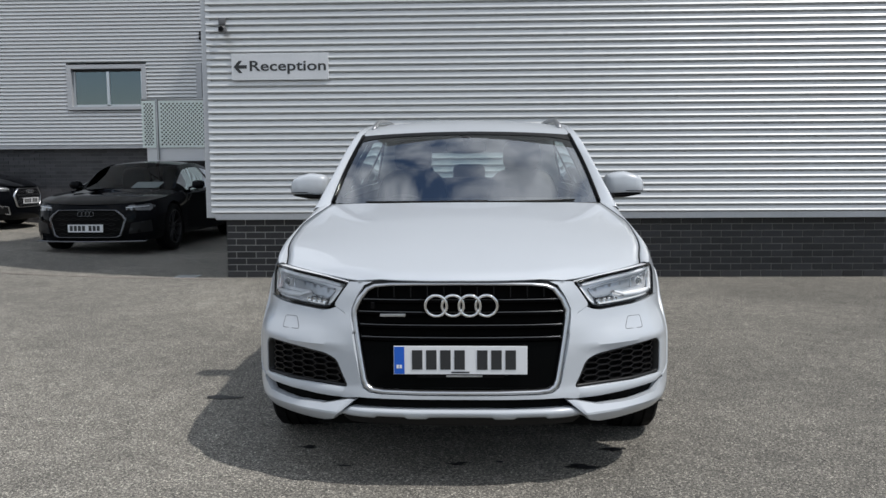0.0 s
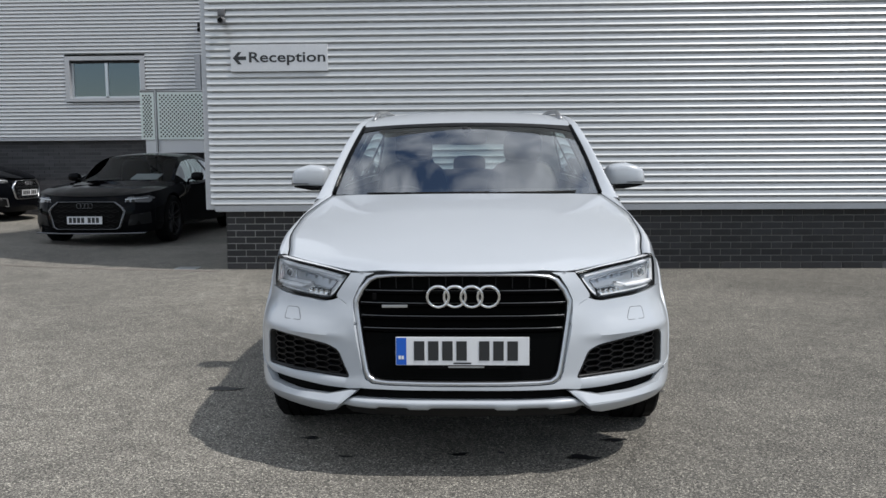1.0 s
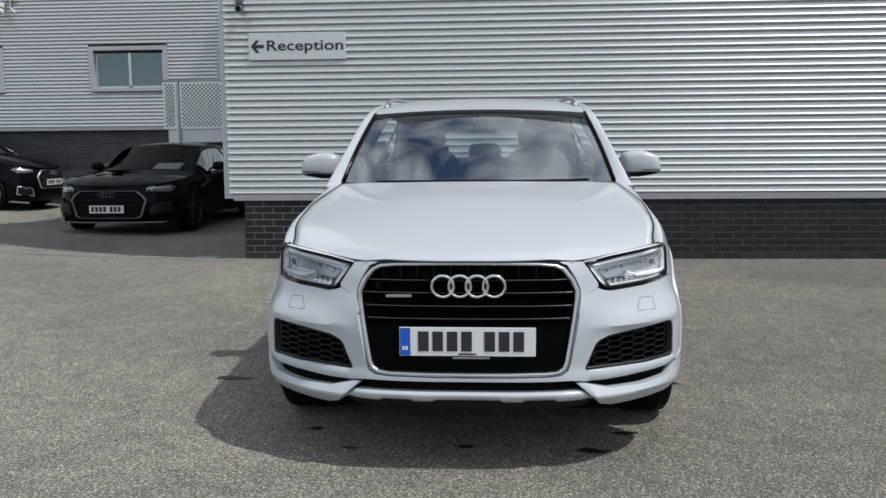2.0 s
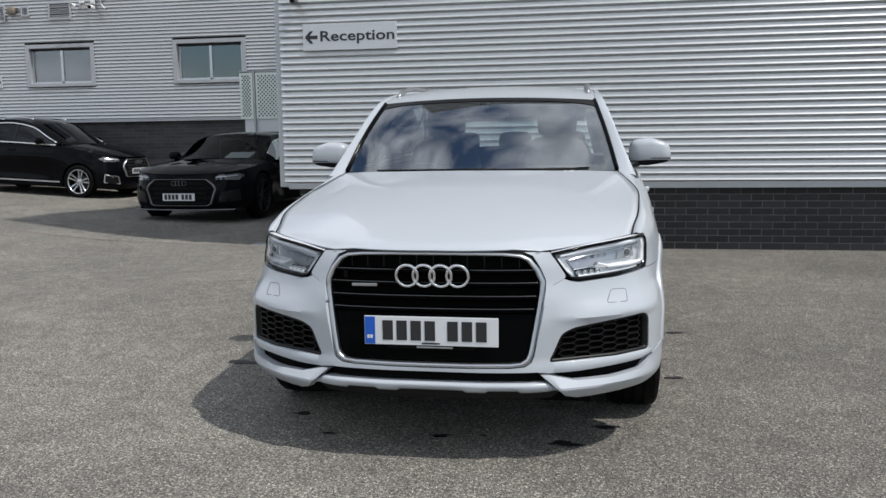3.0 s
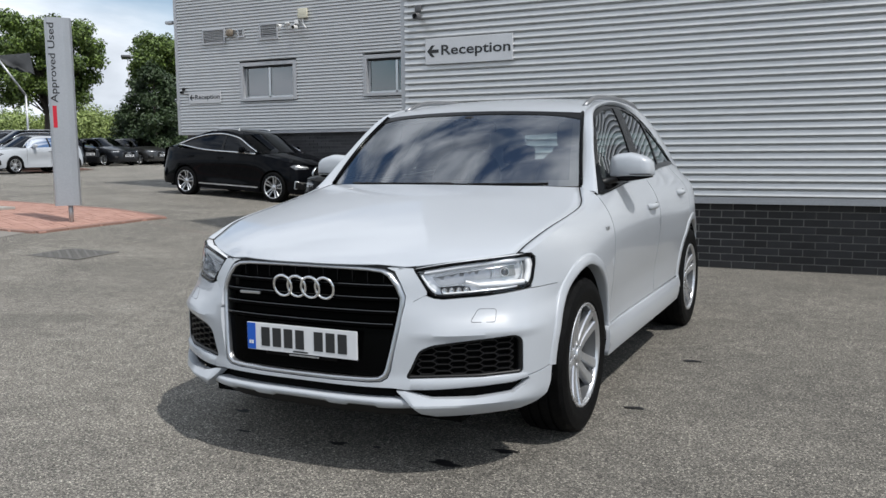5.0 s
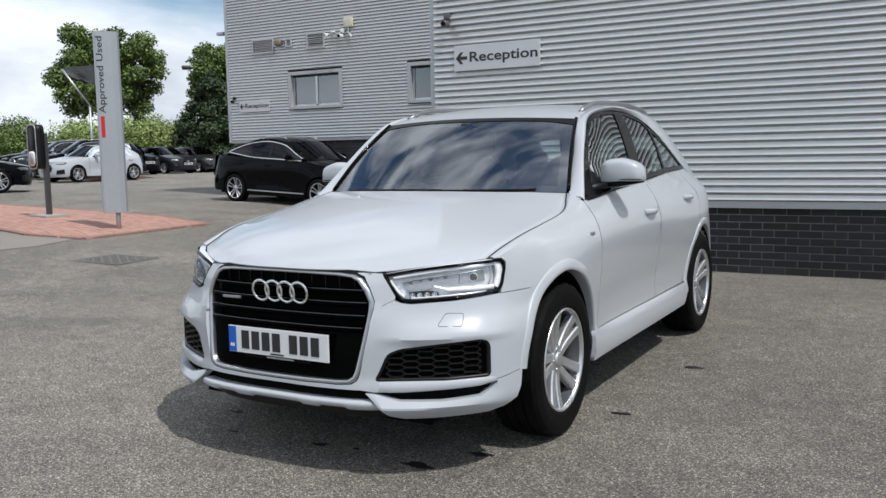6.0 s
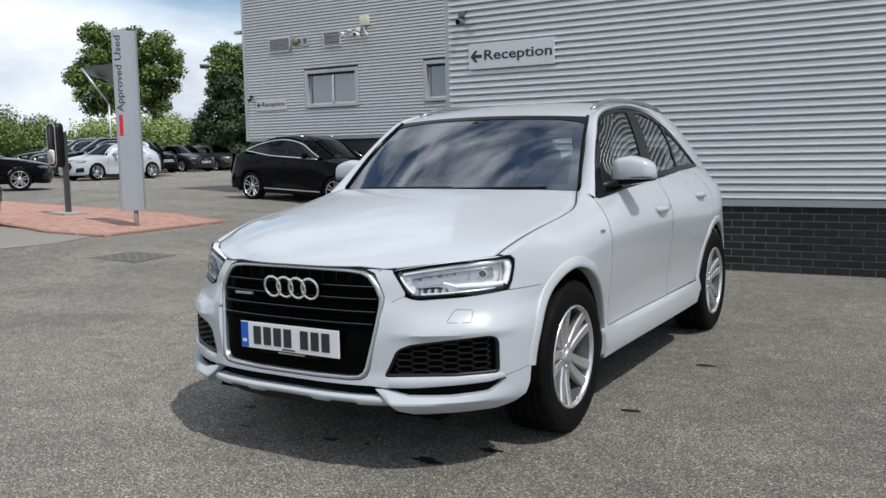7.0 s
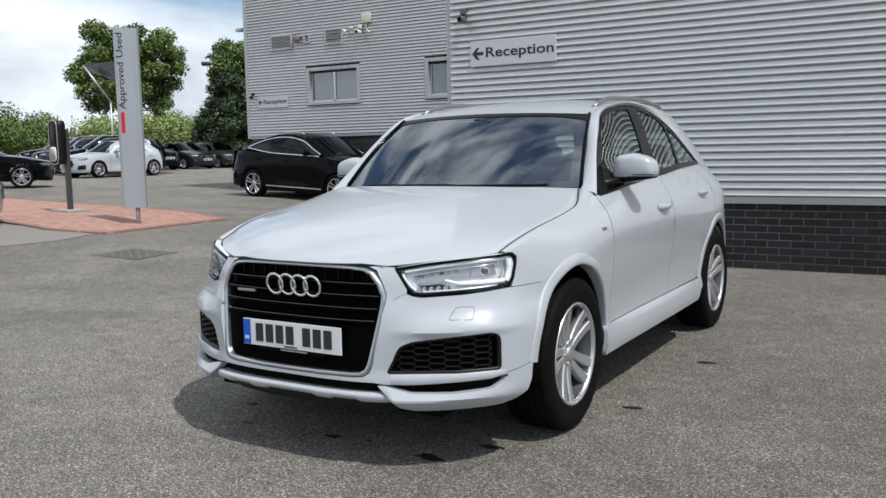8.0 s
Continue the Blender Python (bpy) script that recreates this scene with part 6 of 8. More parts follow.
            rw = [[(sk.at(*fy(y, z), 0.012)[0] * side, y, z) for z in (0.30, 0.325)] for y in np.linspace(axles[0] + ar + 0.05, axles[1] - ar - 0.05, 12)]
            part("sill_strip", loft_bm(rw), M_SATIN, car, "bright sill strip")
    # bonnet
    rows_ = []
    lo, _ = curve([sk.at(*p) for p in top] + [sk.at(*fy(y, z)) for y, z in side_top[:3]], 24)
    for k in range(24):
        x, y, z = lo[k]
        rows_.append((x, y, z))
    grid = []
    for i in range(17):
        u = i / 16
        # side point by share of the run behind the lamp
        a = np.interp(u, [0, 1], [9, 23])
        s = [float(np.interp(a, np.arange(24), lo[:, c])) for c in range(3)]
        yc, zc = 0.01 + (cowl - 0.18) * u, float(np.interp(u, [0, 0.1, 0.35, 0.7, 1], [nose_z, nose_z + 0.045, nose_z + 0.12, belt - 0.02, belt + 0.03]))
        row = []
        for j in range(21):
            w = j / 10 - 1
            fold = (0.014 * math.exp(-((abs(w) - 0.72) / 0.07)**2) + 0.010 * math.exp(-((abs(w) - 0.36) / 0.06)**2)) * min(1, u * 4) * (1 - 0.5 * u)
            row.append((w * s[0], yc + (s[1] - yc) * abs(w)**2.4, s[2] + (zc - s[2]) * (1 - abs(w)**2.2) + fold))
        grid.append(row)
    bm = loft_bm(grid)
    bmesh.ops.recalc_face_normals(bm, faces=bm.faces)
    part("bonnet", bm, paint, car)
    # greenhouse
    rz = H
    re_x = hw * 0.62
    belt_line, _ = curve([sk.at(*fy(y, z)) for y, z in side_top[2:]] + [(hw * 0.70, L - 0.22, belt + 0.04)], 40)
    roof_line, _ = curve([(hw * 0.74, cowl + 0.10, belt + 0.03), (hw * 0.69, (cowl + screen) / 2 + 0.04, (belt + rz) / 2 + 0.03), (re_x, screen + 0.06, rz - 0.075), (re_x * 0.99, (screen + roof_end) / 2, rz - 0.045), (re_x * 0.96, roof_end, rz - 0.10 - cut), (hw * 0.62, (roof_end + tail_top) / 2, (rz + belt) / 2 - 0.0), (hw * 0.68, tail_top, belt + 0.07)], 60)
    if arch:
        belt_line, _ = curve([sk.at(*fy(y, z)) for y, z in side_top[2:5]] + [(hw * 0.80, arch[-1][1] + 0.03, arch[-1][2] - 0.03)], 40)
        roof_line, _ = curve([(hw * x, y, z) for x, y, z in arch], 60)
    for side in (1, -1):
        glass_rows, rail_rows, trim = [], [], []
        for k in range(41):
            t = k / 40
            b = np.array([np.interp(t * 39, np.arange(40), belt_line[:, c]) for c in range(3)])
            rr = np.array([np.interp(t * 59, np.arange(60), roof_line[:, c]) for c in range(3)])
            f = np.array((side, 1, 1))
            glass_rows.append([tuple((b + (rr - b) * v + np.array((0.02 * math.sin(math.pi * v) - 0.004, 0, 0))) * f) for v in (0, 0.25, 0.5, 0.75, 0.93)])
            rail_rows.append([tuple((b + (rr - b) * v + np.array((0.02 * math.sin(math.pi * v) + 0.004 * (v < 1), 0, 0.006 * (v > 0.9)))) * f) for v in (0.86, 0.93, 1.0)])
            trim.append(tuple((b + (rr - b) * 0.85 + np.array((0.026, 0, 0))) * f))
        last = 41 if arch else 34
        part("side_window", loft_bm(glass_rows[2:last]), glass, car, "dark tinted side glass")
        if arch:
            # broad rear quarter between the window's tail corner, the tailgate glass and the flank
            k0 = int(np.argmin(abs(roof_line[:, 1] - roof_end)))
            low_edge = [tuple(p) for p in roof_line[k0:]] + [sk.at(*fy(y, belt + 0.045)) for y in np.linspace(arch[-1][1] + 0.08, L - 0.5, 6)]
            n_ = len(low_edge)
            up0, up1 = np.array(roof_line[k0]), np.array((hw * 0.68, tail_top, belt + 0.07))
            qrows = []
            for k, p in enumerate(low_edge):
                e = up0 + (up1 - up0) * k / (n_ - 1)
                qrows.append([tuple((np.array(p) + (e - np.array(p)) * v + np.array((0.012, 0, 0.02)) * math.sin(math.pi * v)) * np.array((side, 1, 1))) for v in (0, 0.25, 0.5, 0.75, 1)])
            bm = loft_bm(qrows)
            bmesh.ops.recalc_face_normals(bm, faces=bm.faces)
            part("rear_pillar", bm, paint, car)
        else:
            part("rear_pillar", loft_bm(glass_rows[33:]), paint, car)
        part("roof_pillar", loft_bm(rail_rows), paint, car)
        bpos = glass_rows[17], glass_rows[18]
        part("door_pillar", loft_bm([[(p[0] + 0.006 * side, p[1], p[2]) for p in r_] for r_ in bpos]), M_BLACK, car)
        if chrome:
            part("window_trim", tube_bm([Vector(p) for p in trim[1:last]], 0.017, 6), M_CHROME, car, "bright chrome window trim")
            part("window_trim", tube_bm([Vector((p[0][0] + 0.010 * side, p[0][1], p[0][2] + 0.008)) for p in glass_rows[2:last]], 0.016, 6), M_CHROME, car, "bright chrome window trim")
        if rails:
            pts = [Vector(((re_x - 0.03) * side, y, rz - 0.03 + 0.035 * math.sin(math.pi * t)**0.4)) for t, y in [(k / 10, screen + 0.2 + (roof_end - screen - 0.2) * k / 10) for k in range(11)]]
            part("roof_rail", tube_bm(pts, 0.016, 6), M_SATIN, car)
        mz = belt + 0.08
        mir = part("door_mirror", blob_bm((side * (hw + 0.06), cowl + 0.42, mz), (0.10, 0.07, 0.07), 0.65, 12, 8), paint, car)
        part("mirror_foot", tube_bm([Vector((side * (hw - 0.10), cowl + 0.36, mz - 0.06)), Vector((side * (hw + 0.03), cowl + 0.40, mz - 0.02))], 0.02, 6), M_BLACK, mir)
        for y in (cowl + 1.05, cowl + 1.95):
            x = sk.at(*fy(y, belt - 0.12))[0]
            part("door_handle", box_bm((side * x - 0.02, y, belt - 0.135), (side * x + 0.025, y + 0.18, belt - 0.105), 0.008), paint, car)
        for y in (cowl + 0.12, cowl + 1.16):
            g = bmesh.new()
            rw = [[tuple(np.array(sk.at(*fy(y + d, z), 0.0015)) * np.array((side, 1, 1))) for d in (0, 0.008)] for z in np.linspace(0.34, belt - 0.01, 9)]
            loft_bm(rw, g)
            part("door_seam", g, M_DARK, car)
        for yc in axles:
            wheel_parts(car, side * (hw - 0.115), yc, r, side, r=r, w=0.225, rim_r=r * 0.73, spokes=spokes, turn=0.3 + yc, simple=True, accent=accent, alloy=rim_mat, fat=0.78)
    # screens and roof
    def cross(a, b, n, bowa, bowb, lifta, liftb):
        rows2 = []
        for i in range(n + 1):
            u = i / n
            p = np.array(a) + (np.array(b) - np.array(a)) * u
            row2 = []
            for j in range(13):
                w = j / 6 - 1
                e = 1 - w * w
                row2.append((p[0] * w, p[1] - (bowa + (bowb - bowa) * u) * e, p[2] + (lifta + (liftb - lifta) * u) * e))
            rows2.append(row2)
        return rows2
    q = lambda k: tuple(roof_line[k])
    y_at = lambda y: int(np.argmin(abs(roof_line[:, 1] - y)))
    i0, i1, i2 = 0, y_at(screen + 0.06), y_at(roof_end)
    bm = loft_bm(cross((q(i0)[0], cowl + 0.06, belt + 0.01), q(i1), 8, 0.20, 0.07, 0.03, 0.045))
    part("windscreen", bm, front_glass or glass, car, "raked windscreen")
    rr = []
    for i in range(i1, i2 + 1):
        u = (i - i1) / (i2 - i1)
        p = roof_line[i]
        rr.append([(p[0] * (j / 6 - 1), p[1] - (0.07 * (1 - u) - 0.03 * u) * (1 - (j / 6 - 1)**2), p[2] + 0.045 * (1 - (j / 6 - 1)**2)) for j in range(13)])
    bm = loft_bm(rr)
    bmesh.ops.recalc_face_normals(bm, faces=bm.faces)
    part("roof", bm, paint, car)
    bm = loft_bm(cross(q(i2), (hw * 0.68, tail_top, belt + 0.07), 8, -0.03, -0.06, 0.045, 0.02))
    part("rear_window", bm, glass, car)
    bm = loft_bm([[(hw * 0.80 * (j / 6 - 1) * k, y + 0.08 * (1 - (j / 6 - 1)**2), z) for j in range(13)] for y, z, k in ((tail_top, belt + 0.07, 0.86), (L - 0.12, belt + 0.04, 0.95), (L - 0.08, 0.6, 1.0))])
    part("boot_lid", bm, paint, car)
    part("cabin_floor", box_bm((-hw + 0.12, 0.5, 0.2), (hw - 0.12, L - 0.4, 0.45)), M_DARK, car, smooth=False)
    part("dashboard", box_bm((-hw + 0.2, cowl - 0.05, 0.6), (hw - 0.2, cowl + 0.35, belt - 0.02), 0.04), M_SEAT, car)
    for sx in (-0.36, 0.36):
        part("front_seat", blob_bm((sx, screen + 0.55, 0.95), (0.24, 0.14, 0.32), 0.5, 12, 8), M_SEAT, car)
    # grille
    g0, g1, gw = grille
    go = [(0.0, g1 + 0.02), (gw * 0.75, g1 + 0.015), (gw * 0.92, g1 - 0.06), (gw, g1 - 0.12), (gw * 0.88, g0 + 0.02), (gw * 0.78, g0 - 0.01), (0.0, g0 - 0.01)]
    gp = lambda x, z, o: (x, 0.09 * max(0, z - 0.4) + 0.16 * x * x - 0.012 - o, z)
    bm = patch(gp, full(go), (), 0.08, 0)
    gr = part("grille", bm, M_BLACK if chrome or paint is not M_NIGHT else M_DARK, car, "black single-frame grille")
    inner = [(x * 0.93, z + (0.012 if z < (g0 + g1) / 2 else -0.012)) for x, z in go]
    part("grille_frame", band_bm(full(go), full(inner), gp, 0.02, 0.012), M_SATIN if chrome else M_DARKCHROME, gr)
    if mesh:
        bm = bmesh.new()
        for i in range(9):
            for j in range(5):
                x, z = (i - 4 + 0.5 * (j % 2)) * gw * 0.21, g0 + 0.04 + j * (g1 - g0 - 0.06) / 4.4
                if abs(x) < gw * 0.82:
                    for e in (-1, 1):
                        p0, p1 = gp(x - gw * 0.1, z, 0.006), gp(x, z + e * 0.022, 0.006)
                        p2 = gp(x + gw * 0.1, z, 0.006)
                        for a, b in ((p0, p1), (p1, p2)):
                            vs = [bm.verts.new(c) for c in ((a[0], a[1], a[2] - 0.003), (b[0], b[1], b[2] - 0.003), (b[0], b[1], b[2] + 0.003), (a[0], a[1], a[2] + 0.003))]
                            bm.faces.new(vs)
        part("grille_mesh", bm, M_SATIN if chrome else M_BLACK, gr, smooth=False)
    else:
        for k in range(4):
            z = g0 + (g1 - g0) * (0.45 + 0.14 * k)
            part("grille_slat", box_bm((-gw * 0.8, gp(0, z, 0.01)[1], z - 0.006), (gw * 0.8, gp(0, z, -0.01)[1], z + 0.006), 0.002), M_GLOSSBLACK, gr, smooth=False)
    rings_part(gr, "emblem_ring", pose(0, gp(0, g1 - 0.05, 0.022)[1], g1 - 0.045), r=0.036, tube=0.004, gap=0.056, mat=M_SATIN if paint is not M_NIGHT or chrome else M_DARKCHROME)
    if plate:
        number_plate(car, pose(0, gp(0, g0 + 0.10, 0.025)[1], g0 + (g1 - g0) * 0.34), blue=False, simple=True)
    if splitter:
        bm = loft_bm([[(x, 0.02 + 0.22 * (abs(x) / hw)**3 * 1.2 + d, z) for x in np.linspace(-hw * 0.84, hw * 0.84, 21)] for d, z in ((-0.03, 0.185), (-0.035, 0.20), (0.06, 0.205))])
        part("front_splitter", bm, M_DARKCHROME, car)
        for side in (1, -1):
            part("air_blade", plate_bm([(0, 0), (0.06, 0.02), (0.045, 0.34), (0.01, 0.30)], 0.14, pose(side * hw * 0.80, 0.20, 0.20, 0, 0, side * 55)), paint, car, smooth=False)
    part("number_band", box_bm((-0.5, L - 0.02, 0.55), (0.5, L, 0.66), 0.01), paint, car)
    return car


M_CARLAMP = shader("headlamp_silver", (0.16, 0.165, 0.17), 0.18, 0.6, coat=0.6)[0]
M_DARKALLOY = shader("dark_alloy", (0.03, 0.03, 0.032), 0.3, 0.6)[0]
saloon = parked_car("black_saloon", "black low sports estate with a dark grille, parked beside the building", pose(-5.60, 8.98, 0.015, 0, 0, -1.2), M_NIGHT, L=5.0, W=1.95, H=1.37, wb=2.93, fo=0.93, r=0.355, belt=0.90, cowl=1.40, screen=2.15,
                    roof_end=3.5, tail_top=4.75, nose_z=0.73, grille=(0.26, 0.64, 0.58), splitter=True, mesh=True, rim_mat=M_DARKALLOY, cut=0.02, front_glass=M_CARSCREEN)
part("white_sheet", box_bm((0.0, 0.0, 0.0), (0.46, 0.26, 0.003), m=pose(0.02, 1.53, 0.935, 20, 0, -4)), M_WHITE, saloon, "thin white sheet tilted over the dashboard", smooth=False)
ARCH = [(0.84, 1.30, 1.065), (0.77, 1.62, 1.245), (0.71, 1.92, 1.425), (0.68, 2.40, 1.515), (0.68, 2.85, 1.485), (0.71, 3.30, 1.365), (0.78, 3.70, 1.185)]
parked_car("black_coupe_suv", "black sloping-roof off-roader with bright window trim, parked along the wall", pose(-8.82, 13.48, 0.085, 2.87, 0, 87), M_NIGHT, L=4.36, W=1.78, H=1.56, wb=2.60, fo=0.80, r=0.335, belt=1.04, cowl=1.20, screen=1.86,
           roof_end=2.75, tail_top=4.08, nose_z=0.84, grille=(0.45, 0.79, 0.46), chrome=True, mesh=True, rails=True, rim_mat=M_ALLOY, accent=M_DARKALLOY, arch=ARCH)
parked_car("white_hatchback", "small white hatchback parked on the far side of the yard", pose(-27.1, 18.45, 0.51, 0, 0, -2), M_PAINT, L=4.03, W=1.74, H=1.43, wb=2.56, fo=0.80, r=0.315, cowl=1.18, screen=1.8, roof_end=3.3, tail_top=3.85,
           nose_z=0.76, mesh=True, rim_mat=M_ALLOY)
for i, (x, y, h, pt) in enumerate(((-30.4, 20.2, 1.66, M_NIGHT), (-33.0, 21.0, 1.66, M_GREY), (-36.0, 22.2, 1.6, M_NIGHT))):
    parked_car("dark_suv", "dark off-roader with roof rails in the far parking row", pose(x, y, ground_z(x), 0, 0, -20), pt, L=4.6, W=1.88, H=h, wb=2.8, fo=0.88, r=0.36, belt=1.10, cowl=1.32, screen=1.95, roof_end=3.7, tail_top=4.35, nose_z=0.90,
               grille=(0.5, 0.85, 0.45), chrome=True, rails=True, group="far row of parked cars")
for x, y, h, pt, lb in ((-31.6, 24.9, 1.6, M_NIGHT, "black off-roader in the far parking row"), (-31.6, 27.5, 1.62, M_NIGHT, "black off-roader in the far parking row"), (-31.6, 30.0, 1.44, M_GREY, "dark grey hatchback in the far parking row"),
                        (-31.6, 32.4, 1.45, M_STONE, "warm grey hatchback in the far parking row"), (-31.6, 35.4, 1.45, M_PAINT, "white hatchback in the far parking row")):
    big = h > 1.5
    parked_car("parked_hatchback" if not big else "parked_suv", lb, pose(x, y, ground_z(x), 0, 0, 84), pt, L=4.35, H=h, r=0.34 if big else 0.32, belt=1.08 if big else 0.96, nose_z=0.88 if big else 0.76, roof_end=3.3, tail_top=4.1, rails=big,
               grille=(0.5, 0.83, 0.44) if big else (0.42, 0.68, 0.40), group="far row of parked cars")
parked_car("dark_saloon", "dark blue-grey saloon with bright wheels, parked by the island", pose(-21.56, 14.0, 0.42, 0, 0, 146), M_NIGHT, L=4.7, W=1.85, H=1.43, wb=2.82, fo=0.88, r=0.335, belt=0.96, cowl=1.4, screen=2.1, roof_end=3.4, tail_top=4.5, rim_mat=M_ALLOY)
parked_car("silver_saloon", "silver-blue saloon parked beside the brick island", pose(-10.78, 5.55, 0.24, 0, 0, 150), M_SILVER, L=4.7, W=1.85, H=1.43, wb=2.82, fo=0.88, r=0.335, belt=0.96, cowl=1.4, screen=2.1, roof_end=3.4, tail_top=4.5, rim_mat=M_DARKALLOY)


# ---- signs and fittings on the walls ----
def reception_sign(name, x0, x1, z0, z1, y, label):
    w, h = x1 - x0, z1 - z0
    s = thing(name, label, "sign", m=pose(x0, y, z0))
    part("panel", box_bm((0, -0.045, 0), (w, -0.005, h), 0.004), M_SIGN, s, smooth=False)
    part("bracket", box_bm((0.08, -0.005, h * 0.2), (0.14, 0.012, h * 0.8)), M_STEEL, s, smooth=False)
    part("bracket", box_bm((w - 0.14, -0.005, h * 0.2), (w - 0.08, 0.012, h * 0.8)), M_STEEL, s, smooth=False)
    k = h / 0.295
    arrow = [(0.025, 0.5), (0.085, 0.73), (0.125, 0.73), (0.085, 0.565), (0.175, 0.565), (0.175, 0.435), (0.085, 0.435), (0.125, 0.27), (0.085, 0.27)]
    part("arrow", plate_bm([(a * k, b * h) for a, b in arrow], 0.002, pose(0, -0.0475, 0)), M_INK, s, smooth=False)
    bm = text_bm("Reception", 0.158 * k, 0.001, bold=0.0025)
    xs = [v.co.x for v in bm.verts]
    wide = max(xs) - min(xs)
    bm.transform(Matrix.Translation((0.205 * k - min(xs), -0.0465, h * 0.35)) @ Matrix.Diagonal(((w - 0.235 * k) / wide, 1, 1, 1)))
    part("lettering", bm, M_INK, s, smooth=False)
    return s


M_SIGN = varied("silver_sign_panel", (0.52, 0.53, 0.55), (0.60, 0.61, 0.63), 2, 60, (0.4, 0.5), metal=0.15)
reception_sign("reception_sign", -2.668, -1.583, 2.232, 2.525, 6.40, "silver sign panel with a dark arrow and lettering")
reception_sign("reception_sign", -13.68, -12.65, 2.475, 2.772, 14.66, "silver sign panel with a dark arrow and lettering")


M_DARKPOST2 = shader("grey_camera_plastic", (0.10, 0.10, 0.105), 0.4)[0]


def wall_camera(name, x, y, z, label, size=1.0, mat=None):
    c = thing(name, label, "camera", m=pose(x, y, z))
    k = size
    part("back_box", box_bm((-0.045 * k, -0.05 * k, 0.02 * k), (0.045 * k, 0, 0.11 * k), 0.008 * k), mat or M_STEEL, c)
    part("arm", tube_bm([Vector((0, -0.03 * k, 0.03 * k)), Vector((0.01, -0.09 * k, 0.0)), Vector((0.02 * k, -0.10 * k, -0.03 * k))], 0.014 * k, 8), M_BLACK, c)
    part("camera_body", blob_bm((0.03 * k, -0.13 * k, -0.05 * k), (0.045 * k, 0.075 * k, 0.042 * k), 0.6, 14, 8), mat or M_WHITE, c)
    part("lens", lathe_bm([(-0.205 * k, 0.030 * k), (-0.195 * k, 0.034 * k), (-0.21 * k, 0.012 * k), (-0.21 * k, 0.001)], "y", 14), M_GLOSSBLACK, c).location = (0.03 * k, 0, -0.05 * k)
    return c


wall_camera("security_camera", -2.76, 6.40, 2.82, "small grey security camera on the cladding", 0.9, M_DARKPOST2)
wall_camera("security_camera", -13.85, 14.64, 2.80, "small dark security camera above a sign", 0.8, M_BLACK)
wall_camera("security_camera", -10.28, 14.64, 4.20, "white security camera under a junction box", 1.2, M_WHITE)
wall_camera("security_camera", -5.62, 14.66, 3.95, "dark dome camera near the corner flashing", 1.0, M_BLACK)


def louvre_vent(x0, x1, z0, z1, blades):
    v = thing("wall_vent", "grey metal louvre vent with slanted blades on the cladding", "vent", "vents on the wall", m=pose(x0, 14.655, z0))
    w, h = x1 - x0, z1 - z0
    fr = bmesh.new()
    for lo, hi in (((0, -0.05, 0), (0.04, 0, h)), ((w - 0.04, -0.05, 0), (w, 0, h)), ((0.04, -0.05, 0), (w - 0.04, 0, 0.035)), ((0.04, -0.05, h - 0.035), (w - 0.04, 0, h))):
        add_box(fr, lo, hi, 0.003)
    part("frame", fr, M_TRIM, v, smooth=False)
    part("backing", box_bm((0.04, -0.012, 0.035), (w - 0.04, -0.004, h - 0.035)), M_DARK, v, smooth=False)
    for k in range(blades):
        z = 0.035 + (h - 0.07) * (k + 0.5) / blades
        bm = box_bm((0.04, -0.022, -0.004), (w - 0.04, 0.022, 0.004))
        bm.transform(pose(0, -0.025, z, 35))
        part("slat", bm, M_TRIM, v, smooth=False)


louvre_vent(-13.16, -12.44, 3.92, 4.29, 8)
louvre_vent(-11.38, -10.83, 3.93, 4.31, 7)
louvre_vent(-12.05, -11.85, 4.03, 4.24, 4)


def alarm_things():
    a = thing("wall_siren", "brown weatherproof bell unit with a cable on the cladding", "alarm", m=pose(-12.27, 14.65, 4.16))
    part("housing", blob_bm((0, -0.06, 0), (0.10, 0.06, 0.09), 0.6, 14, 8), varied("bronze_housing", (0.16, 0.13, 0.10), (0.24, 0.20, 0.15), 6, 60, (0.4, 0.5)), a)
    part("cable", tube_bm([Vector((0.09, -0.03, 0.02)), Vector((0.20, -0.02, 0.05)), Vector((0.24, -0.02, 0.0))], 0.012, 6), M_STEEL, a)
    f = thing("floodlight", "white twin floodlight fitting on the cladding", "lamp", m=pose(-10.56, 14.65, 4.20))
    part("base", box_bm((-0.05, -0.06, -0.02), (0.05, 0, 0.10), 0.01), M_WHITE, f)
    for e in (-1, 1):
        bm = lathe_bm([(0.0, 0.03), (0.05, 0.05), (0.09, 0.075), (0.10, 0.076), (0.09, 0.06), (0.05, 0.001)], "z", 16)
        bm.transform(pose(0.10 * e, -0.12, 0.02, 115, 0, 25 * e))
        part("lamp_head", bm, M_WHITE, f)
    j = thing("junction_box", "cream junction box with a white conduit on the cladding", "junction box", m=pose(-10.10, 14.65, 4.36))
    part("box", box_bm((-0.13, -0.07, 0), (0.13, 0, 0.22), 0.012), varied("cream_plastic", (0.60, 0.58, 0.46), (0.70, 0.67, 0.54), 5, 60, (0.4, 0.5)), j)
    part("conduit", tube_bm([Vector((0.0, -0.03, 0.0)), Vector((0.0, -0.03, -0.13)), Vector((0.06, -0.04, -0.20)), Vector((0.10, -0.05, -0.24))], 0.018, 8), M_WHITE, j)
    e = thing("eaves_light", "grey floodlight on a bracket at the building corner", "lamp", m=pose(-14.12, 14.75, 4.55))
    part("bracket", box_bm((-0.10, 0, -0.03), (0, 0.06, 0.05), 0.006), M_STEEL, e)
    part("lamp_head", box_bm((-0.34, -0.04, -0.02), (-0.10, 0.12, 0.06), 0.012), M_STEEL, e)


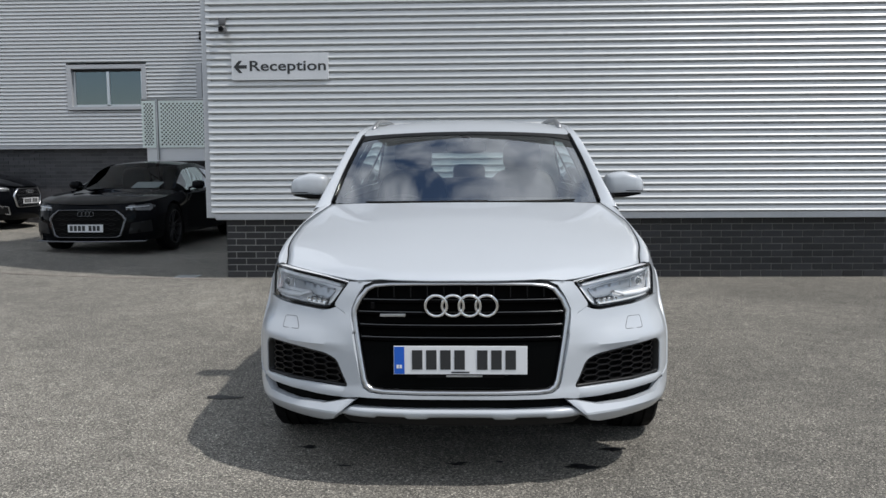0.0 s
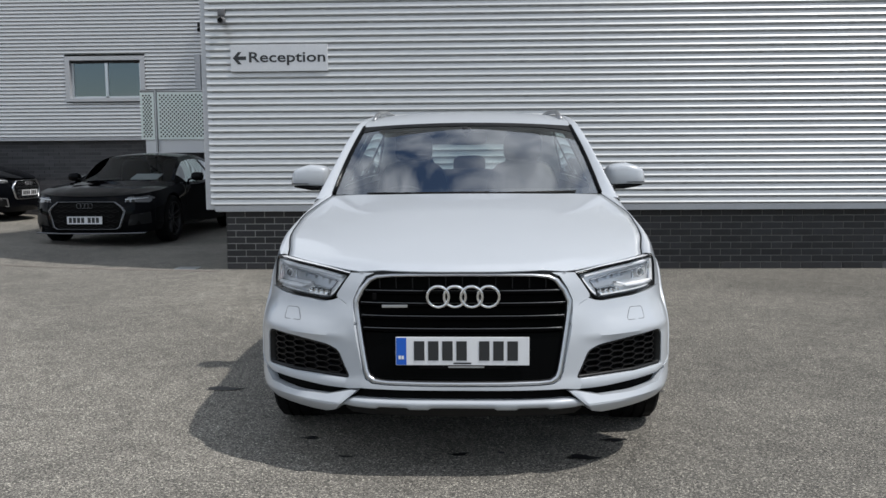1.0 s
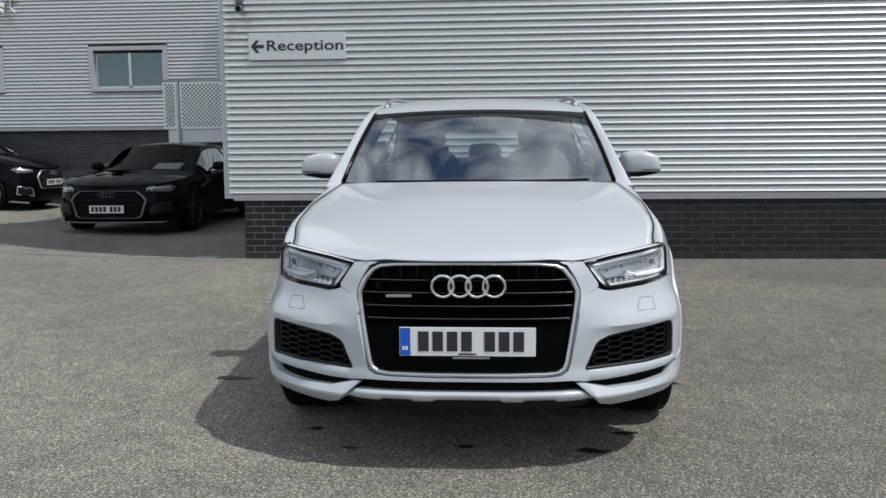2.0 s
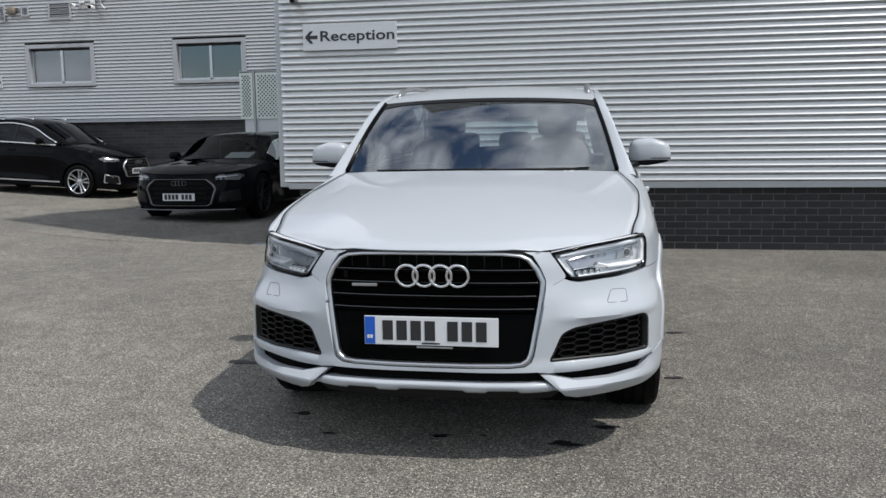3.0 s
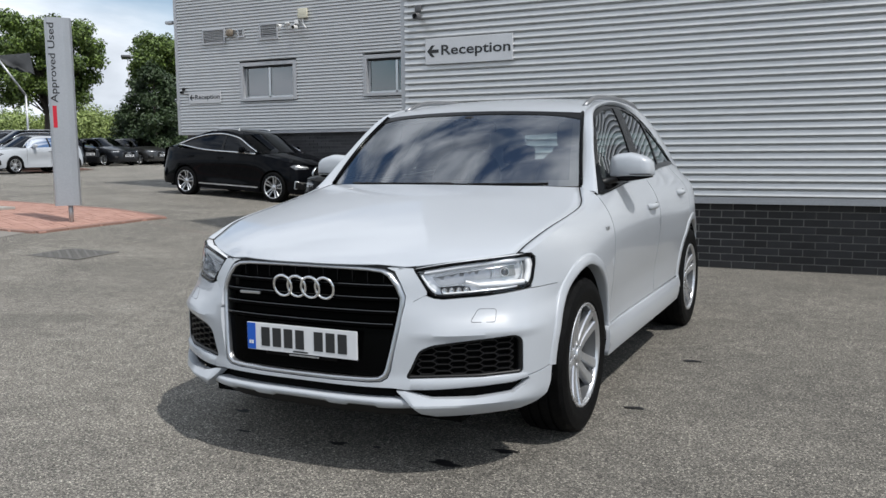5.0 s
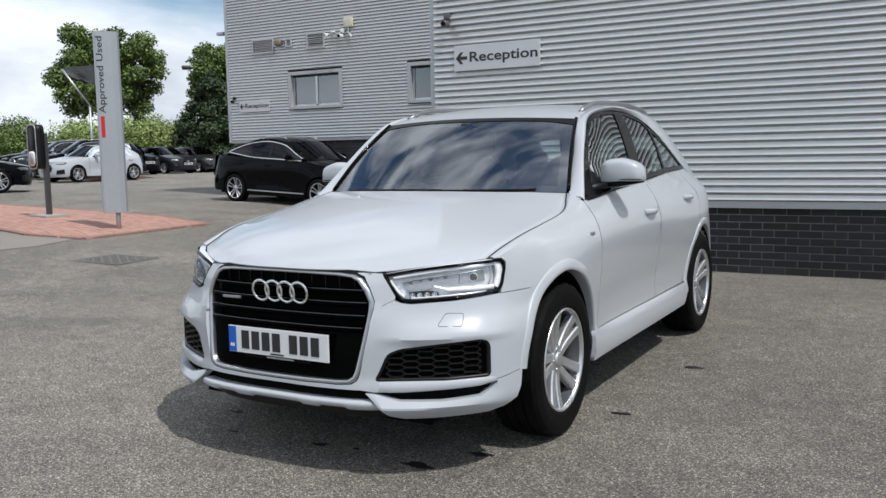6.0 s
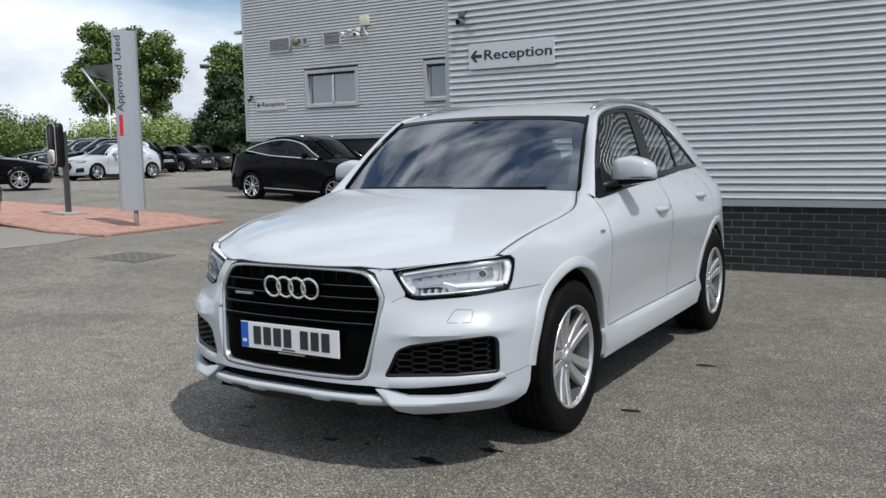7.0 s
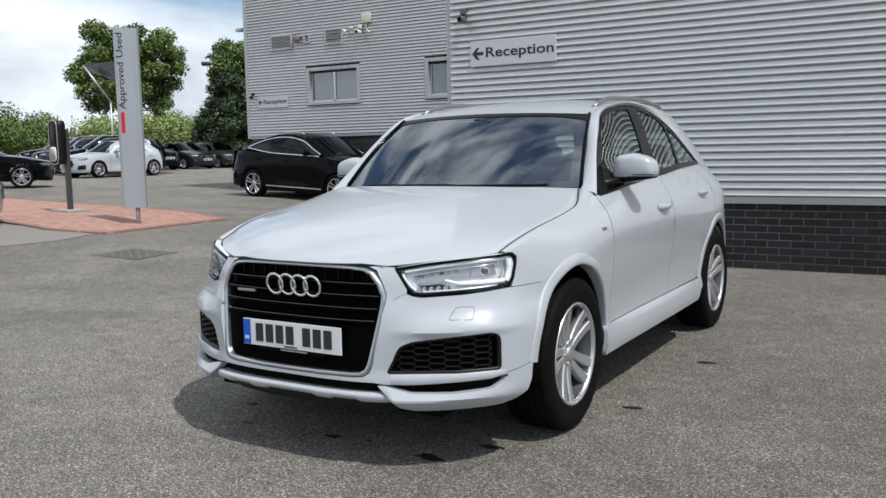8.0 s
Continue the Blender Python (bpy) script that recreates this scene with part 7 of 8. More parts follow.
alarm_things()


# ---- bridge with perforated panels between the two buildings ----
def perforated_bm(w, h, nx, nz, r):
    """A sheet with round holes; faces -y."""
    outline = [(0, 0), (w, 0), (w, h), (0, h)]
    bm = bmesh.new()
    verts = stepped(outline, 0.08)
    edges = [(i, (i + 1) % len(verts)) for i in range(len(verts))]
    holes = []
    for i in range(nx):
        for j in range(nz):
            if (i + j) % 2 == 0:
                cx, cz = 0.06 + (w - 0.12) * i / (nx - 1), 0.06 + (h - 0.12) * j / (nz - 1)
                ring = [(cx + r * math.cos(k * math.tau / 8), cz + r * math.sin(k * math.tau / 8)) for k in range(8)]
                holes.append((cx, cz))
                b = len(verts)
                verts += ring
                edges += [(b + k, b + (k + 1) % 8) for k in range(8)]
    cv, ce, cf, _, _, _ = delaunay_2d_cdt([Vector(v) for v in verts], edges, [], 0, 1e-6)
    hs = np.array(holes)
    vs = [(bm.verts.new((v.x, 0, v.y)), bm.verts.new((v.x, 0.004, v.y))) for v in cv]
    for f in cf:
        cx, cz = sum(cv[i].x for i in f) / len(f), sum(cv[i].y for i in f) / len(f)
        if np.min(np.hypot(hs[:, 0] - cx, hs[:, 1] - cz)) > r * 0.9:
            bm.faces.new([vs[i][0] for i in f])
            bm.faces.new([vs[i][1] for i in f[::-1]])
    bmesh.ops.recalc_face_normals(bm, faces=bm.faces)
    return bm


M_INNER = shader("dark_green_grey_sheet", (0.07, 0.085, 0.07), 0.7)[0]
M_PERF = varied("pale_perforated_steel", (0.72, 0.80, 0.76), (0.82, 0.89, 0.85), 5, 40, (0.4, 0.55), metal=0.2)
bridge = thing("footbridge", "pale footbridge with perforated steel side panels between buildings", "bridge", m=pose(-6.42, 13.4, 0))
part("beam", box_bm((0.05, 0, 1.40), (3.4, 0.12, 1.66), 0.006), shader("pale_beam_paint", (0.72, 0.73, 0.74), 0.5)[0], bridge, "pale grey painted edge beam", smooth=False)
part("deck", box_bm((0.05, 0.12, 1.52), (3.4, 1.2, 1.62)), M_STEEL, bridge, smooth=False)
for x, w in ((-0.02, 0.27), (0.31, 0.98), (1.32, 0.98), (2.34, 0.98)):
    bm = perforated_bm(w, 0.90, max(5, int(w / 0.042)), 21, 0.019)
    bm.transform(pose(x, -0.03, 1.66))
    part("perforated_panel", bm, M_PERF, bridge, smooth=False)
    # Dark sheet added behind the panel so that its holes look shaded.
    part("hole_backing", box_bm((x + 0.01, 0.01, 1.67), (x + w - 0.01, 0.014, 2.55)), M_INNER, bridge, smooth=False)
for x in (0.265, 1.30, 2.32):
    part("post", box_bm((x, -0.05, 1.42), (x + 0.035, 0.0, 2.60), 0.004), M_STEEL, bridge, smooth=False)
part("handrail", tube_bm([Vector((-0.02, -0.02, 2.585)), Vector((3.35, -0.02, 2.585))], 0.02, 8), M_STEEL, bridge)
part("back_rail", tube_bm([Vector((-0.02, 1.15, 2.585)), Vector((3.35, 1.15, 2.585))], 0.02, 8), M_STEEL, bridge)
part("column", box_bm((0.07, 0.02, 0.0), (0.22, 0.14, 1.40), 0.006), M_TRIM, bridge, smooth=False)
door = thing("door_1", "grey door frame beside the footbridge landing", "door", kind="structure", m=pose(-5.75, 14.66, 1.66))
part("door_frame", box_bm((0, -0.06, 0), (0.12, 0.05, 1.76), 0.004), M_TRIM, door, smooth=False)
part("door_leaf", box_bm((0.13, 0.02, 0), (1.10, 0.06, 1.74), 0.004), M_BLACK, door, smooth=False)


# ---- pylon, charging post and brick island ----
def pylon_thing():
    gz = ground_z(-9.0)
    p = thing("sign_pylon", "tall silver-grey pylon sign with vertical lettering on a steel post", "sign", m=pose(-8.81, 6.50, gz, 0, 0, 52))
    w, h, z0 = 0.37, 2.76, 0.27
    rows = []
    prof = [(-w / 2, 0.02), (-w / 2 + 0.01, -0.06), (-w / 2 + 0.04, -0.075), (w / 2 - 0.11, -0.075), (w / 2 - 0.03, -0.055), (w / 2, 0.0), (w / 2 - 0.02, 0.06), (-w / 2 + 0.02, 0.07)]
    bm = loft_bm([[(x, y, z) for x, y in prof] for z in (z0, z0 + 0.02, z0 + h)], closed=True)
    bm.faces.new([v for v in bm.verts if abs(v.co.z - z0) < 1e-6])
    bm.faces.new([v for v in bm.verts if abs(v.co.z - z0 - h) < 1e-6][::-1])
    bmesh.ops.recalc_face_normals(bm, faces=bm.faces)
    part("panel", bm, M_PYLON, p, smooth=False)
    part("post", tube_bm([Vector((0.03, 0, 0)), Vector((0.03, 0, z0 + 0.05))], 0.035, 12), M_STEEL, p)
    part("base_plate", box_bm((-0.09, -0.11, 0.0), (0.15, 0.11, 0.012), 0.003), M_STEEL, p, smooth=False)
    # lettering runs upwards; the maker's name is a plain red bar
    for word, start, long in (("Approved", 1.53, 0.71), ("Used", 2.30, 0.37)):
        bm = text_bm(word, 0.20, 0.001, bold=0.002)
        xs = [v.co.x for v in bm.verts]
        k = long / (max(xs) - min(xs))
        bm.transform(pose(-0.065, -0.077, z0 + start, 0, -90, 0) @ Matrix.Diagonal((k, 1, 0.66, 1)))
        part("lettering", bm, M_INK, p, smooth=False)
    part("red_bar", box_bm((-0.140, -0.079, z0 + 1.16), (-0.085, -0.0755, z0 + 1.48), 0.001), M_RED, p, "plain red bar", smooth=False)
    return p


M_PYLON = varied("silver_grey_pylon", (0.34, 0.36, 0.39), (0.42, 0.44, 0.47), 1.2, 60, (0.35, 0.45), metal=0.3)
pylon_thing()


def charger_thing():
    gz = ground_z(-11.9) + 0.05
    c = thing("charging_post", "dark grey charging post with a rounded black unit", "charging post", m=pose(-11.78, 7.46, gz, 0, 0, -8))
    part("column", box_bm((-0.045, -0.03, 0.0), (0.045, 0.05, 1.48), 0.008), M_DARKPOST, c, smooth=False)
    out = soften([(-0.20, 0.84), (0.12, 0.84), (0.12, 1.64), (-0.20, 1.64)], 0.12, 6)
    bm = plate_bm(out, 0.16, pose(-0.02, -0.20, 0, 0, 0, 0), 0.012)
    u = part("unit", bm, M_BLACK, c, "black rounded charging unit")
    rim = band_bm(out, [(-0.04 + (x + 0.04) * 0.88, 1.24 + (z - 1.24) * 0.955) for x, z in out], lambda x, z, o: (x - 0.02, -0.20 - o, z), 0.004, 0.006)
    part("unit_rim", rim, M_STEEL, u)
    part("socket", plate_bm(soften([(-0.15, 0.90), (0.06, 0.90), (0.06, 1.16), (-0.15, 1.16)], 0.07, 5), 0.01, pose(-0.02, -0.212, 0)), M_WHITE, u)
    part("socket_hole", plate_bm(soften([(-0.125, 0.925), (0.035, 0.925), (0.035, 1.135), (-0.125, 1.135)], 0.06, 5), 0.006, pose(-0.02, -0.217, 0)), M_TRIM, u)
    part("base_plate", box_bm((-0.30, -0.22, -0.03), (0.30, 0.22, 0.015), 0.006), M_CONCRETE, c, smooth=False)
    return c


M_DARKPOST = shader("dark_post_paint", (0.05, 0.052, 0.055), 0.45)[0]
M_CONCRETE = varied("pale_concrete", (0.30, 0.29, 0.27), (0.42, 0.41, 0.38), 3, 60, (0.8, 0.9), 0.002)
charger_thing()

# drain cover, oil spots, small stains
cover = thing("drain_cover", "square cast iron drain cover set in the asphalt", "drain cover", m=pose(-6.47, 4.52, ground_z(-6.47) + 0.004, 0, 2.2, 8))
M_IRON = varied("cast_iron", (0.10, 0.097, 0.09), (0.14, 0.135, 0.125), 5, 60, (0.6, 0.8))
part("frame", box_bm((-0.36, -0.36, -0.02), (0.36, 0.36, 0.004)), M_IRON, cover, smooth=False)
tread = bmesh.new()
for i in range(9):
    for j in range(9):
        if (i + j) % 2 == 0:
            add_box(tread, (-0.31 + i * 0.07, -0.31 + j * 0.07, 0.004), (-0.26 + i * 0.07, -0.26 + j * 0.07, 0.009))
part("tread_plate", tread, M_IRON, cover, smooth=False)
M_STAIN = shader("oil_stain", (0.012, 0.012, 0.013), 0.55)[0]
rng = random.Random(5)
for x, y, sx, sy in ((-0.70, 0.485, 0.035, 0.020), (-0.015, 0.275, 0.040, 0.022), (0.672, 0.478, 0.050, 0.022), (0.50, 0.252, 0.065, 0.028), (-0.50, 0.24, 0.03, 0.014), (0.16, 0.30, 0.018, 0.01), (1.02, 1.30, 0.05, 0.02), (1.10, 2.35, 0.05, 0.025), (-1.35, 1.32, 0.10, 0.035)):
    bm = bmesh.new()
    n = 22
    ph = [rng.uniform(0, 6.28) for _ in range(4)]
    rim = [bm.verts.new((math.cos(k * math.tau / n) * sx * (1 + 0.35 * math.sin(3 * k * math.tau / n + ph[0]) + 0.22 * math.sin(5 * k * math.tau / n + ph[1])),
                         math.sin(k * math.tau / n) * sy * (1 + 0.3 * math.sin(2 * k * math.tau / n + ph[2])), 0.003)) for k in range(n)]
    bm.faces.new(rim)
    solid("oil_spot", bm, M_STAIN, "dark oil spot soaked into the asphalt", "stain", "oil spots", m=pose(x, y, 0.001))


# ---- trees, shrubs and street lamps ----
def leaf_material(name, dark, light):
    m = island_random(name, dark, light, 0.55, 0.0, 20, by_object=False)
    b = m.node_tree.nodes["Principled BSDF"]
    b.inputs["Transmission Weight"].default_value = 0.0
    b.inputs["Subsurface Weight"].default_value = 0.0
    return m


M_LEAF = leaf_material("maple_leaf", (0.022, 0.046, 0.009), (0.17, 0.25, 0.045))
M_LEAF_PALE = leaf_material("willow_leaf", (0.14, 0.20, 0.05), (0.36, 0.44, 0.15))
M_LEAF_DEEP = leaf_material("conifer_needles", (0.014, 0.032, 0.010), (0.055, 0.09, 0.03))
M_BARK = varied("tree_bark", (0.04, 0.032, 0.025), (0.10, 0.085, 0.07), 6, 50, (0.85, 0.95), 0.01)


def leaf_cloud(clumps, per, size, seed, up=0.4, long=1.5):
    """Many small leaves in clumps; every leaf is a folded quad."""
    r = np.random.RandomState(seed)
    vs, fs = [], []
    for cx, cy, cz, cr in clumps:
        n = int(per * (cr / 0.6)**2)
        d = r.normal(size=(n, 3))
        d /= np.linalg.norm(d, axis=1)[:, None]
        rad = cr * (0.45 + 0.85 * r.rand(n)**0.9)
        pts = np.array((cx, cy, cz)) + d * rad[:, None] * np.array((1, 1, 0.8))
        for p, o in zip(pts, d):
            nrm = o + r.normal(size=3) * 0.75 + np.array((0, 0, up))
            nrm /= np.linalg.norm(nrm)
            t = np.cross(nrm, r.normal(size=3))
            t /= np.linalg.norm(t) + 1e-9
            b = np.cross(nrm, t)
            s = size * (0.6 + 0.8 * r.rand())
            k = len(vs)
            vs += [tuple(p - t * s * 0.5 * long), tuple(p + b * s * 0.42 + nrm * s * 0.1), tuple(p + t * s * 0.5 * long), tuple(p - b * s * 0.42 + nrm * s * 0.1)]
            fs.append((k, k + 1, k + 2, k + 3))
    return vs, fs


def leaf_part(name, data, material, parent, label=""):
    me = bpy.data.meshes.new(name)
    me.from_pydata(data[0], [], data[1])
    me.materials.append(material)
    ob = new(name, me)
    ob.parent = parent
    if label:
        ob["label"] = label
    return ob


def broad_tree(name, label, x, y, trunk, rad, high, seed, material, per=70, size=0.16, squash=1.0):
    r = random.Random(seed)
    z = ground_z(x)
    t = thing(name, label, "tree", m=pose(x, y, z))
    bm = bmesh.new()
    top = high * 0.9
    line = [Vector((0, 0, -0.1)), Vector((0.05, 0.02, trunk * 0.6)), Vector((0.0, 0.08, trunk)), Vector((0.1, 0.0, trunk + (top - trunk) * 0.5)), Vector((0.05, 0.0, top))]
    add_tube(bm, line, [0.17, 0.14, 0.12, 0.07, 0.02], 9)
    clumps = []
    for k in range(130):
        a, e = r.uniform(0, math.tau), r.uniform(-0.85, 1.0)
        q = math.sqrt(max(0, 1 - e * e * 0.9))
        f = r.uniform(0.40, 1.04)
        c = Vector((math.cos(a) * rad * q * f, math.sin(a) * rad * q * f, (trunk + high) / 2 + e * (high - trunk) / 2 * f * squash))
        clumps.append((c.x, c.y, c.z, r.uniform(0.13, 0.30) * rad * 0.75))
        b = Vector((0.04, 0.03, min(c.z - 0.2, trunk + r.uniform(0, 0.6) * (top - trunk))))
        add_tube(bm, [b, (b + c) / 2 + Vector((0, 0, 0.12)), c], [0.045, 0.03, 0.012], 5)
    part("trunk", bm, M_BARK, t)
    leaf_part("crown", leaf_cloud(clumps, per, size, seed), material, t, "leafy crown with gaps")
    return t


def at_ray(px_dir, dist):
    return (2.35 + px_dir[0] * dist, -2.68 + px_dir[1] * dist)


x, y = at_ray((-0.773, 0.634), 50)
broad_tree("maple_tree", "broad green maple tree behind the parked cars", x, y, 2.5, 2.8, 7.6, 3, M_LEAF, 520, 0.12)
x, y = at_ray((-0.690, 0.724), 56)
broad_tree("lime_tree", "tall green tree beside the building", x, y, 3.9, 2.3, 7.7, 8, M_LEAF, 420, 0.12)


def conifer(x, y, high, rad, seed):
    r = random.Random(seed)
    t = thing("conifer", "dense dark green conifer behind the parking row", "tree", "conifers", m=pose(x, y, ground_z(x)))
    bm = bmesh.new()
    add_tube(bm, [Vector((0, 0, -0.1)), Vector((0, 0, high))], [0.12, 0.02], 8)
    clumps = []
    for k in range(46):
        h = r.uniform(0.05, 0.97)
        a = r.uniform(0, math.tau)
        q = rad * (1 - h)**0.75 * r.uniform(0.55, 1.0)
        clumps.append((math.cos(a) * q, math.sin(a) * q, h * high, 0.18 * rad + 0.30 * rad * (1 - h) * 0.5))
    part("trunk", bm, M_BARK, t)
    leaf_part("crown", leaf_cloud(clumps, 260, 0.10, seed, up=0.7, long=2.4), M_LEAF_DEEP, t)


for k, (dx, dy, dist, high, rad) in enumerate(((-0.700, 0.714, 52, 5.6, 2.1), (-0.710, 0.704, 53, 4.6, 1.9), (-0.690, 0.724, 53, 5.0, 2.0), (-0.719, 0.695, 55, 3.3, 1.6))):
    cx, cy = at_ray((dx, dy), dist)
    conifer(cx, cy, high, rad, 20 + k)


def shrub(x, y, high, rad, seed, material, label, size=0.17, name="shrub", group="shrubs behind the car park"):
    r = random.Random(seed)
    t = thing(name, label, "shrub", group, m=pose(x, y, ground_z(x)))
    bm = bmesh.new()
    clumps = []
    for k in range(16):
        a, q = r.uniform(0, math.tau), rad * math.sqrt(r.random())
        h = high * (0.35 + 0.5 * r.random() * (1 - 0.5 * q / rad))
        clumps.append((math.cos(a) * q, math.sin(a) * q, h, high * r.uniform(0.20, 0.30)))
        add_tube(bm, [Vector((0, 0, -0.1)), Vector((math.cos(a) * q * 0.5, math.sin(a) * q * 0.5, h * 0.6)), Vector((math.cos(a) * q, math.sin(a) * q, h))], [0.04, 0.025, 0.01], 5)
    part("stems", bm, M_BARK, t)
    leaf_part("crown", leaf_cloud(clumps, 260, size * 0.7, seed), material, t)


rs = random.Random(12)
for k in range(19):
    u = k / 18
    ang = math.atan2(0.50, -0.866) + (math.atan2(0.735, -0.68) - math.atan2(0.50, -0.866)) * u
    dist = 62 + rs.uniform(-4, 6)
    mat = M_LEAF_PALE if 0.45 < u < 0.95 else M_LEAF
    high = rs.uniform(3.2, 4.0) if u < 0.22 else rs.uniform(1.9, 2.6) if u < 0.5 else rs.uniform(3.0, 4.0)
    shrub(2.35 + math.cos(ang) * dist, -2.68 + math.sin(ang) * dist, high, 2.2, 40 + k, mat, "rounded green shrub at the edge of the car park" if mat is M_LEAF else "pale green willow shrub at the edge of the car park", 0.16)


def street_lamp(x, y, high, head, label):
    t = thing("street_lamp", label, "street lamp", m=pose(x, y, ground_z(x)))
    part("pole", tube_bm([Vector((0, 0, 0)), Vector((0, 0, high))], [0.055, 0.04], 10), M_TRIM, t)
    if head:
        bm = box_bm((-0.30, -0.22, -0.05), (0.30, 0.10, 0.10), 0.02)
        bm.transform(pose(-0.12, 0.0, high + 0.02, -25, 0, 35))
        part("lamp_head", bm, M_DARKPOST, t)
    else:
        part("lamp_head", blob_bm((0, 0, high), (0.10, 0.10, 0.08), 0.6, 10, 6), M_STEEL, t)


x, y = at_ray((-0.717, 0.697), 60)
street_lamp(x, y, 6.5, True, "slim grey lighting column with a flat floodlight head")
for d, dist, high in (((-0.7965, 0.6046), 75, 5.6), ((-0.784, 0.621), 80, 6.4), ((-0.7875, 0.6163), 95, 4.6), ((-0.808, 0.589), 98, 4.4)):
    x, y = at_ray(d, dist)
    street_lamp(x, y, high, False, "thin distant grey lighting column")
x, y = at_ray((-0.797, 0.604), 45)
sail = thing("canopy_sail", "dark sail canopy held by a slanting pale pole", "canopy", m=pose(x, y, ground_z(x)))
u = Vector((0.604, 0.797, 0))
part("pole", tube_bm([u * 0.93, u * 0.93 + Vector((0, 0, 3.32))], 0.05, 8), M_STEEL, sail)
part("strut", tube_bm([u * 0.99 + Vector((0, 0, 3.21)), u * -0.18 + Vector((0, 0, 5.01))], 0.05, 8), M_STEEL, sail)
bm = loft_bm([[u * -0.21 + Vector((0, 0, 5.06)), u * 0.45 + Vector((0.15, -0.15, 5.12)), u * 1.20 + Vector((0, 0, 5.24))], [u * 0.22 + Vector((0, 0, 4.64)), u * 0.68 + Vector((0.15, -0.15, 4.64)), u * 1.28 + Vector((0, 0, 4.71))],
              [u * 0.82 + Vector((0, 0, 4.34)), u * 1.05 + Vector((0, 0, 4.34)), u * 1.35 + Vector((0, 0, 4.26))]])
bmesh.ops.solidify(bm, geom=bm.faces[:], thickness=0.02)
part("sail", bm, varied("dark_sail_cloth", (0.05, 0.055, 0.06), (0.08, 0.085, 0.09), 4, 60, (0.7, 0.8)), sail)
# wooded skyline beyond everything
vs, fs = [], []
cl = []
for k in range(420):
    a = math.radians(360 * k / 420)
    d = 190 + rs.uniform(-15, 15)
    cl.append((2.35 + math.cos(a) * d, -2.68 + math.sin(a) * d, 0.6 + rs.uniform(1.5, 3.5), rs.uniform(2.5, 4.2)))
me = leaf_cloud(cl, 4, 1.0, 77)
far = leaf_part("far_woods", me, M_LEAF, None)
tagged(far, "distant dark green woodland along the horizon", "trees", kind="stuff")


# ---- bricks, one by one ----
def brick_mesh(w, h=0.065, d=0.05):
    me = bpy.data.meshes.new("brick")
    bm = box_bm((0, 0, 0), (w, d, h), 0.0035)
    bm.to_mesh(me)
    bm.free()
    me.materials.append(M_BRICK)
    return me


plinth = thing("brick_plinth", "dark engineering brick plinth with pale mortar under the cladding", "wall", kind="structure", m=pose(0, 6.50, 0))
part("mortar_bed", box_bm((-2.81, 0.010, -0.05), (16, 0.2, 0.69)), M_BANDED, plinth, smooth=False)
part("mortar_return", box_bm((-2.81, 0.2, -0.05), (-2.6, 8.3, 0.69)), M_MORTAR, plinth, smooth=False)
whole, halfb = brick_mesh(0.215), brick_mesh(0.1025)
rest = bmesh.new()
rb = random.Random(9)
count = 0
for c in range(9):
    x = -2.82
    if c % 2:
        b = new("brick", halfb)
        b.parent = plinth
        b.location = (x, 0, c * 0.075 + 0.006)
        x += 0.1125
    while x < 15.7:
        y = rb.uniform(-0.002, 0.002)
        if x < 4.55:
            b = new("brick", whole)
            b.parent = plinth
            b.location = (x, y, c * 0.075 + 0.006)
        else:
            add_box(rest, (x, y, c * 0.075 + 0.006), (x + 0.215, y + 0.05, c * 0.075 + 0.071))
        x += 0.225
tagged(part("brick_rest", rest, M_BRICK_HAZED, plinth, smooth=False), kind="stuff")

plinth_w = thing("brick_plinth_west", "dark brick base wall of the set-back wing", "wall", kind="structure", m=pose(0, 14.80, 0))
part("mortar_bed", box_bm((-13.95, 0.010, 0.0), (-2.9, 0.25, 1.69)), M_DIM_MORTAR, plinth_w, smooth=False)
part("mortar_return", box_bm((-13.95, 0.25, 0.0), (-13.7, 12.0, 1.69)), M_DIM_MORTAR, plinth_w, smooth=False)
vs, fs = [], []
for c in range(22):
    x = -13.95 + (0.1125 if c % 2 else 0)
    z = 0.02 + c * 0.075
    while x < -5.0:
        k = len(vs)
        y = rb.uniform(-0.002, 0.002)
        vs += [(x, y, z), (x + 0.215, y, z), (x + 0.215, y, z + 0.065), (x, y, z + 0.065), (x, 0.03, z), (x + 0.215, 0.03, z), (x + 0.215, 0.03, z + 0.065), (x, 0.03, z + 0.065)]
        fs += [(k, k + 1, k + 2, k + 3), (k + 3, k + 2, k + 6, k + 7), (k, k + 4, k + 5, k + 1), (k, k + 3, k + 7, k + 4), (k + 1, k + 5, k + 6, k + 2)]
        x += 0.225
tagged(leaf_part("bricks", (vs, fs), M_BRICK_HAZED, plinth_w), kind="stuff")

# ---- the block-paved island ----
ISLAND = [(-8.40, 8.00), (-8.25, 5.45), (-9.2, 5.25), (-13.5, 6.2), (-19.0, 8.7), (-18.5, 9.6), (-12.3, 8.85), (-10.3, 8.55)]
island = thing("paved_island", "raised island of red-brown block paving with a low kerb", "pavement", kind="structure")
bm = bmesh.new()
top = [bm.verts.new((x, y, ground_z(x) + 0.015)) for x, y in ISLAND]
low = [bm.verts.new((x, y, ground_z(x) - 0.1)) for x, y in ISLAND]
bm.faces.new(top)
for i in range(len(top)):
    j = (i + 1) % len(top)
    bm.faces.new((top[i], low[i], low[j], top[j]))
bmesh.ops.recalc_face_normals(bm, faces=bm.faces)
part("bed", bm, M_MORTAR, island, smooth=False)
vs, fs = [], []
turn = radians(-24)
ct, st = math.cos(turn), math.sin(turn)
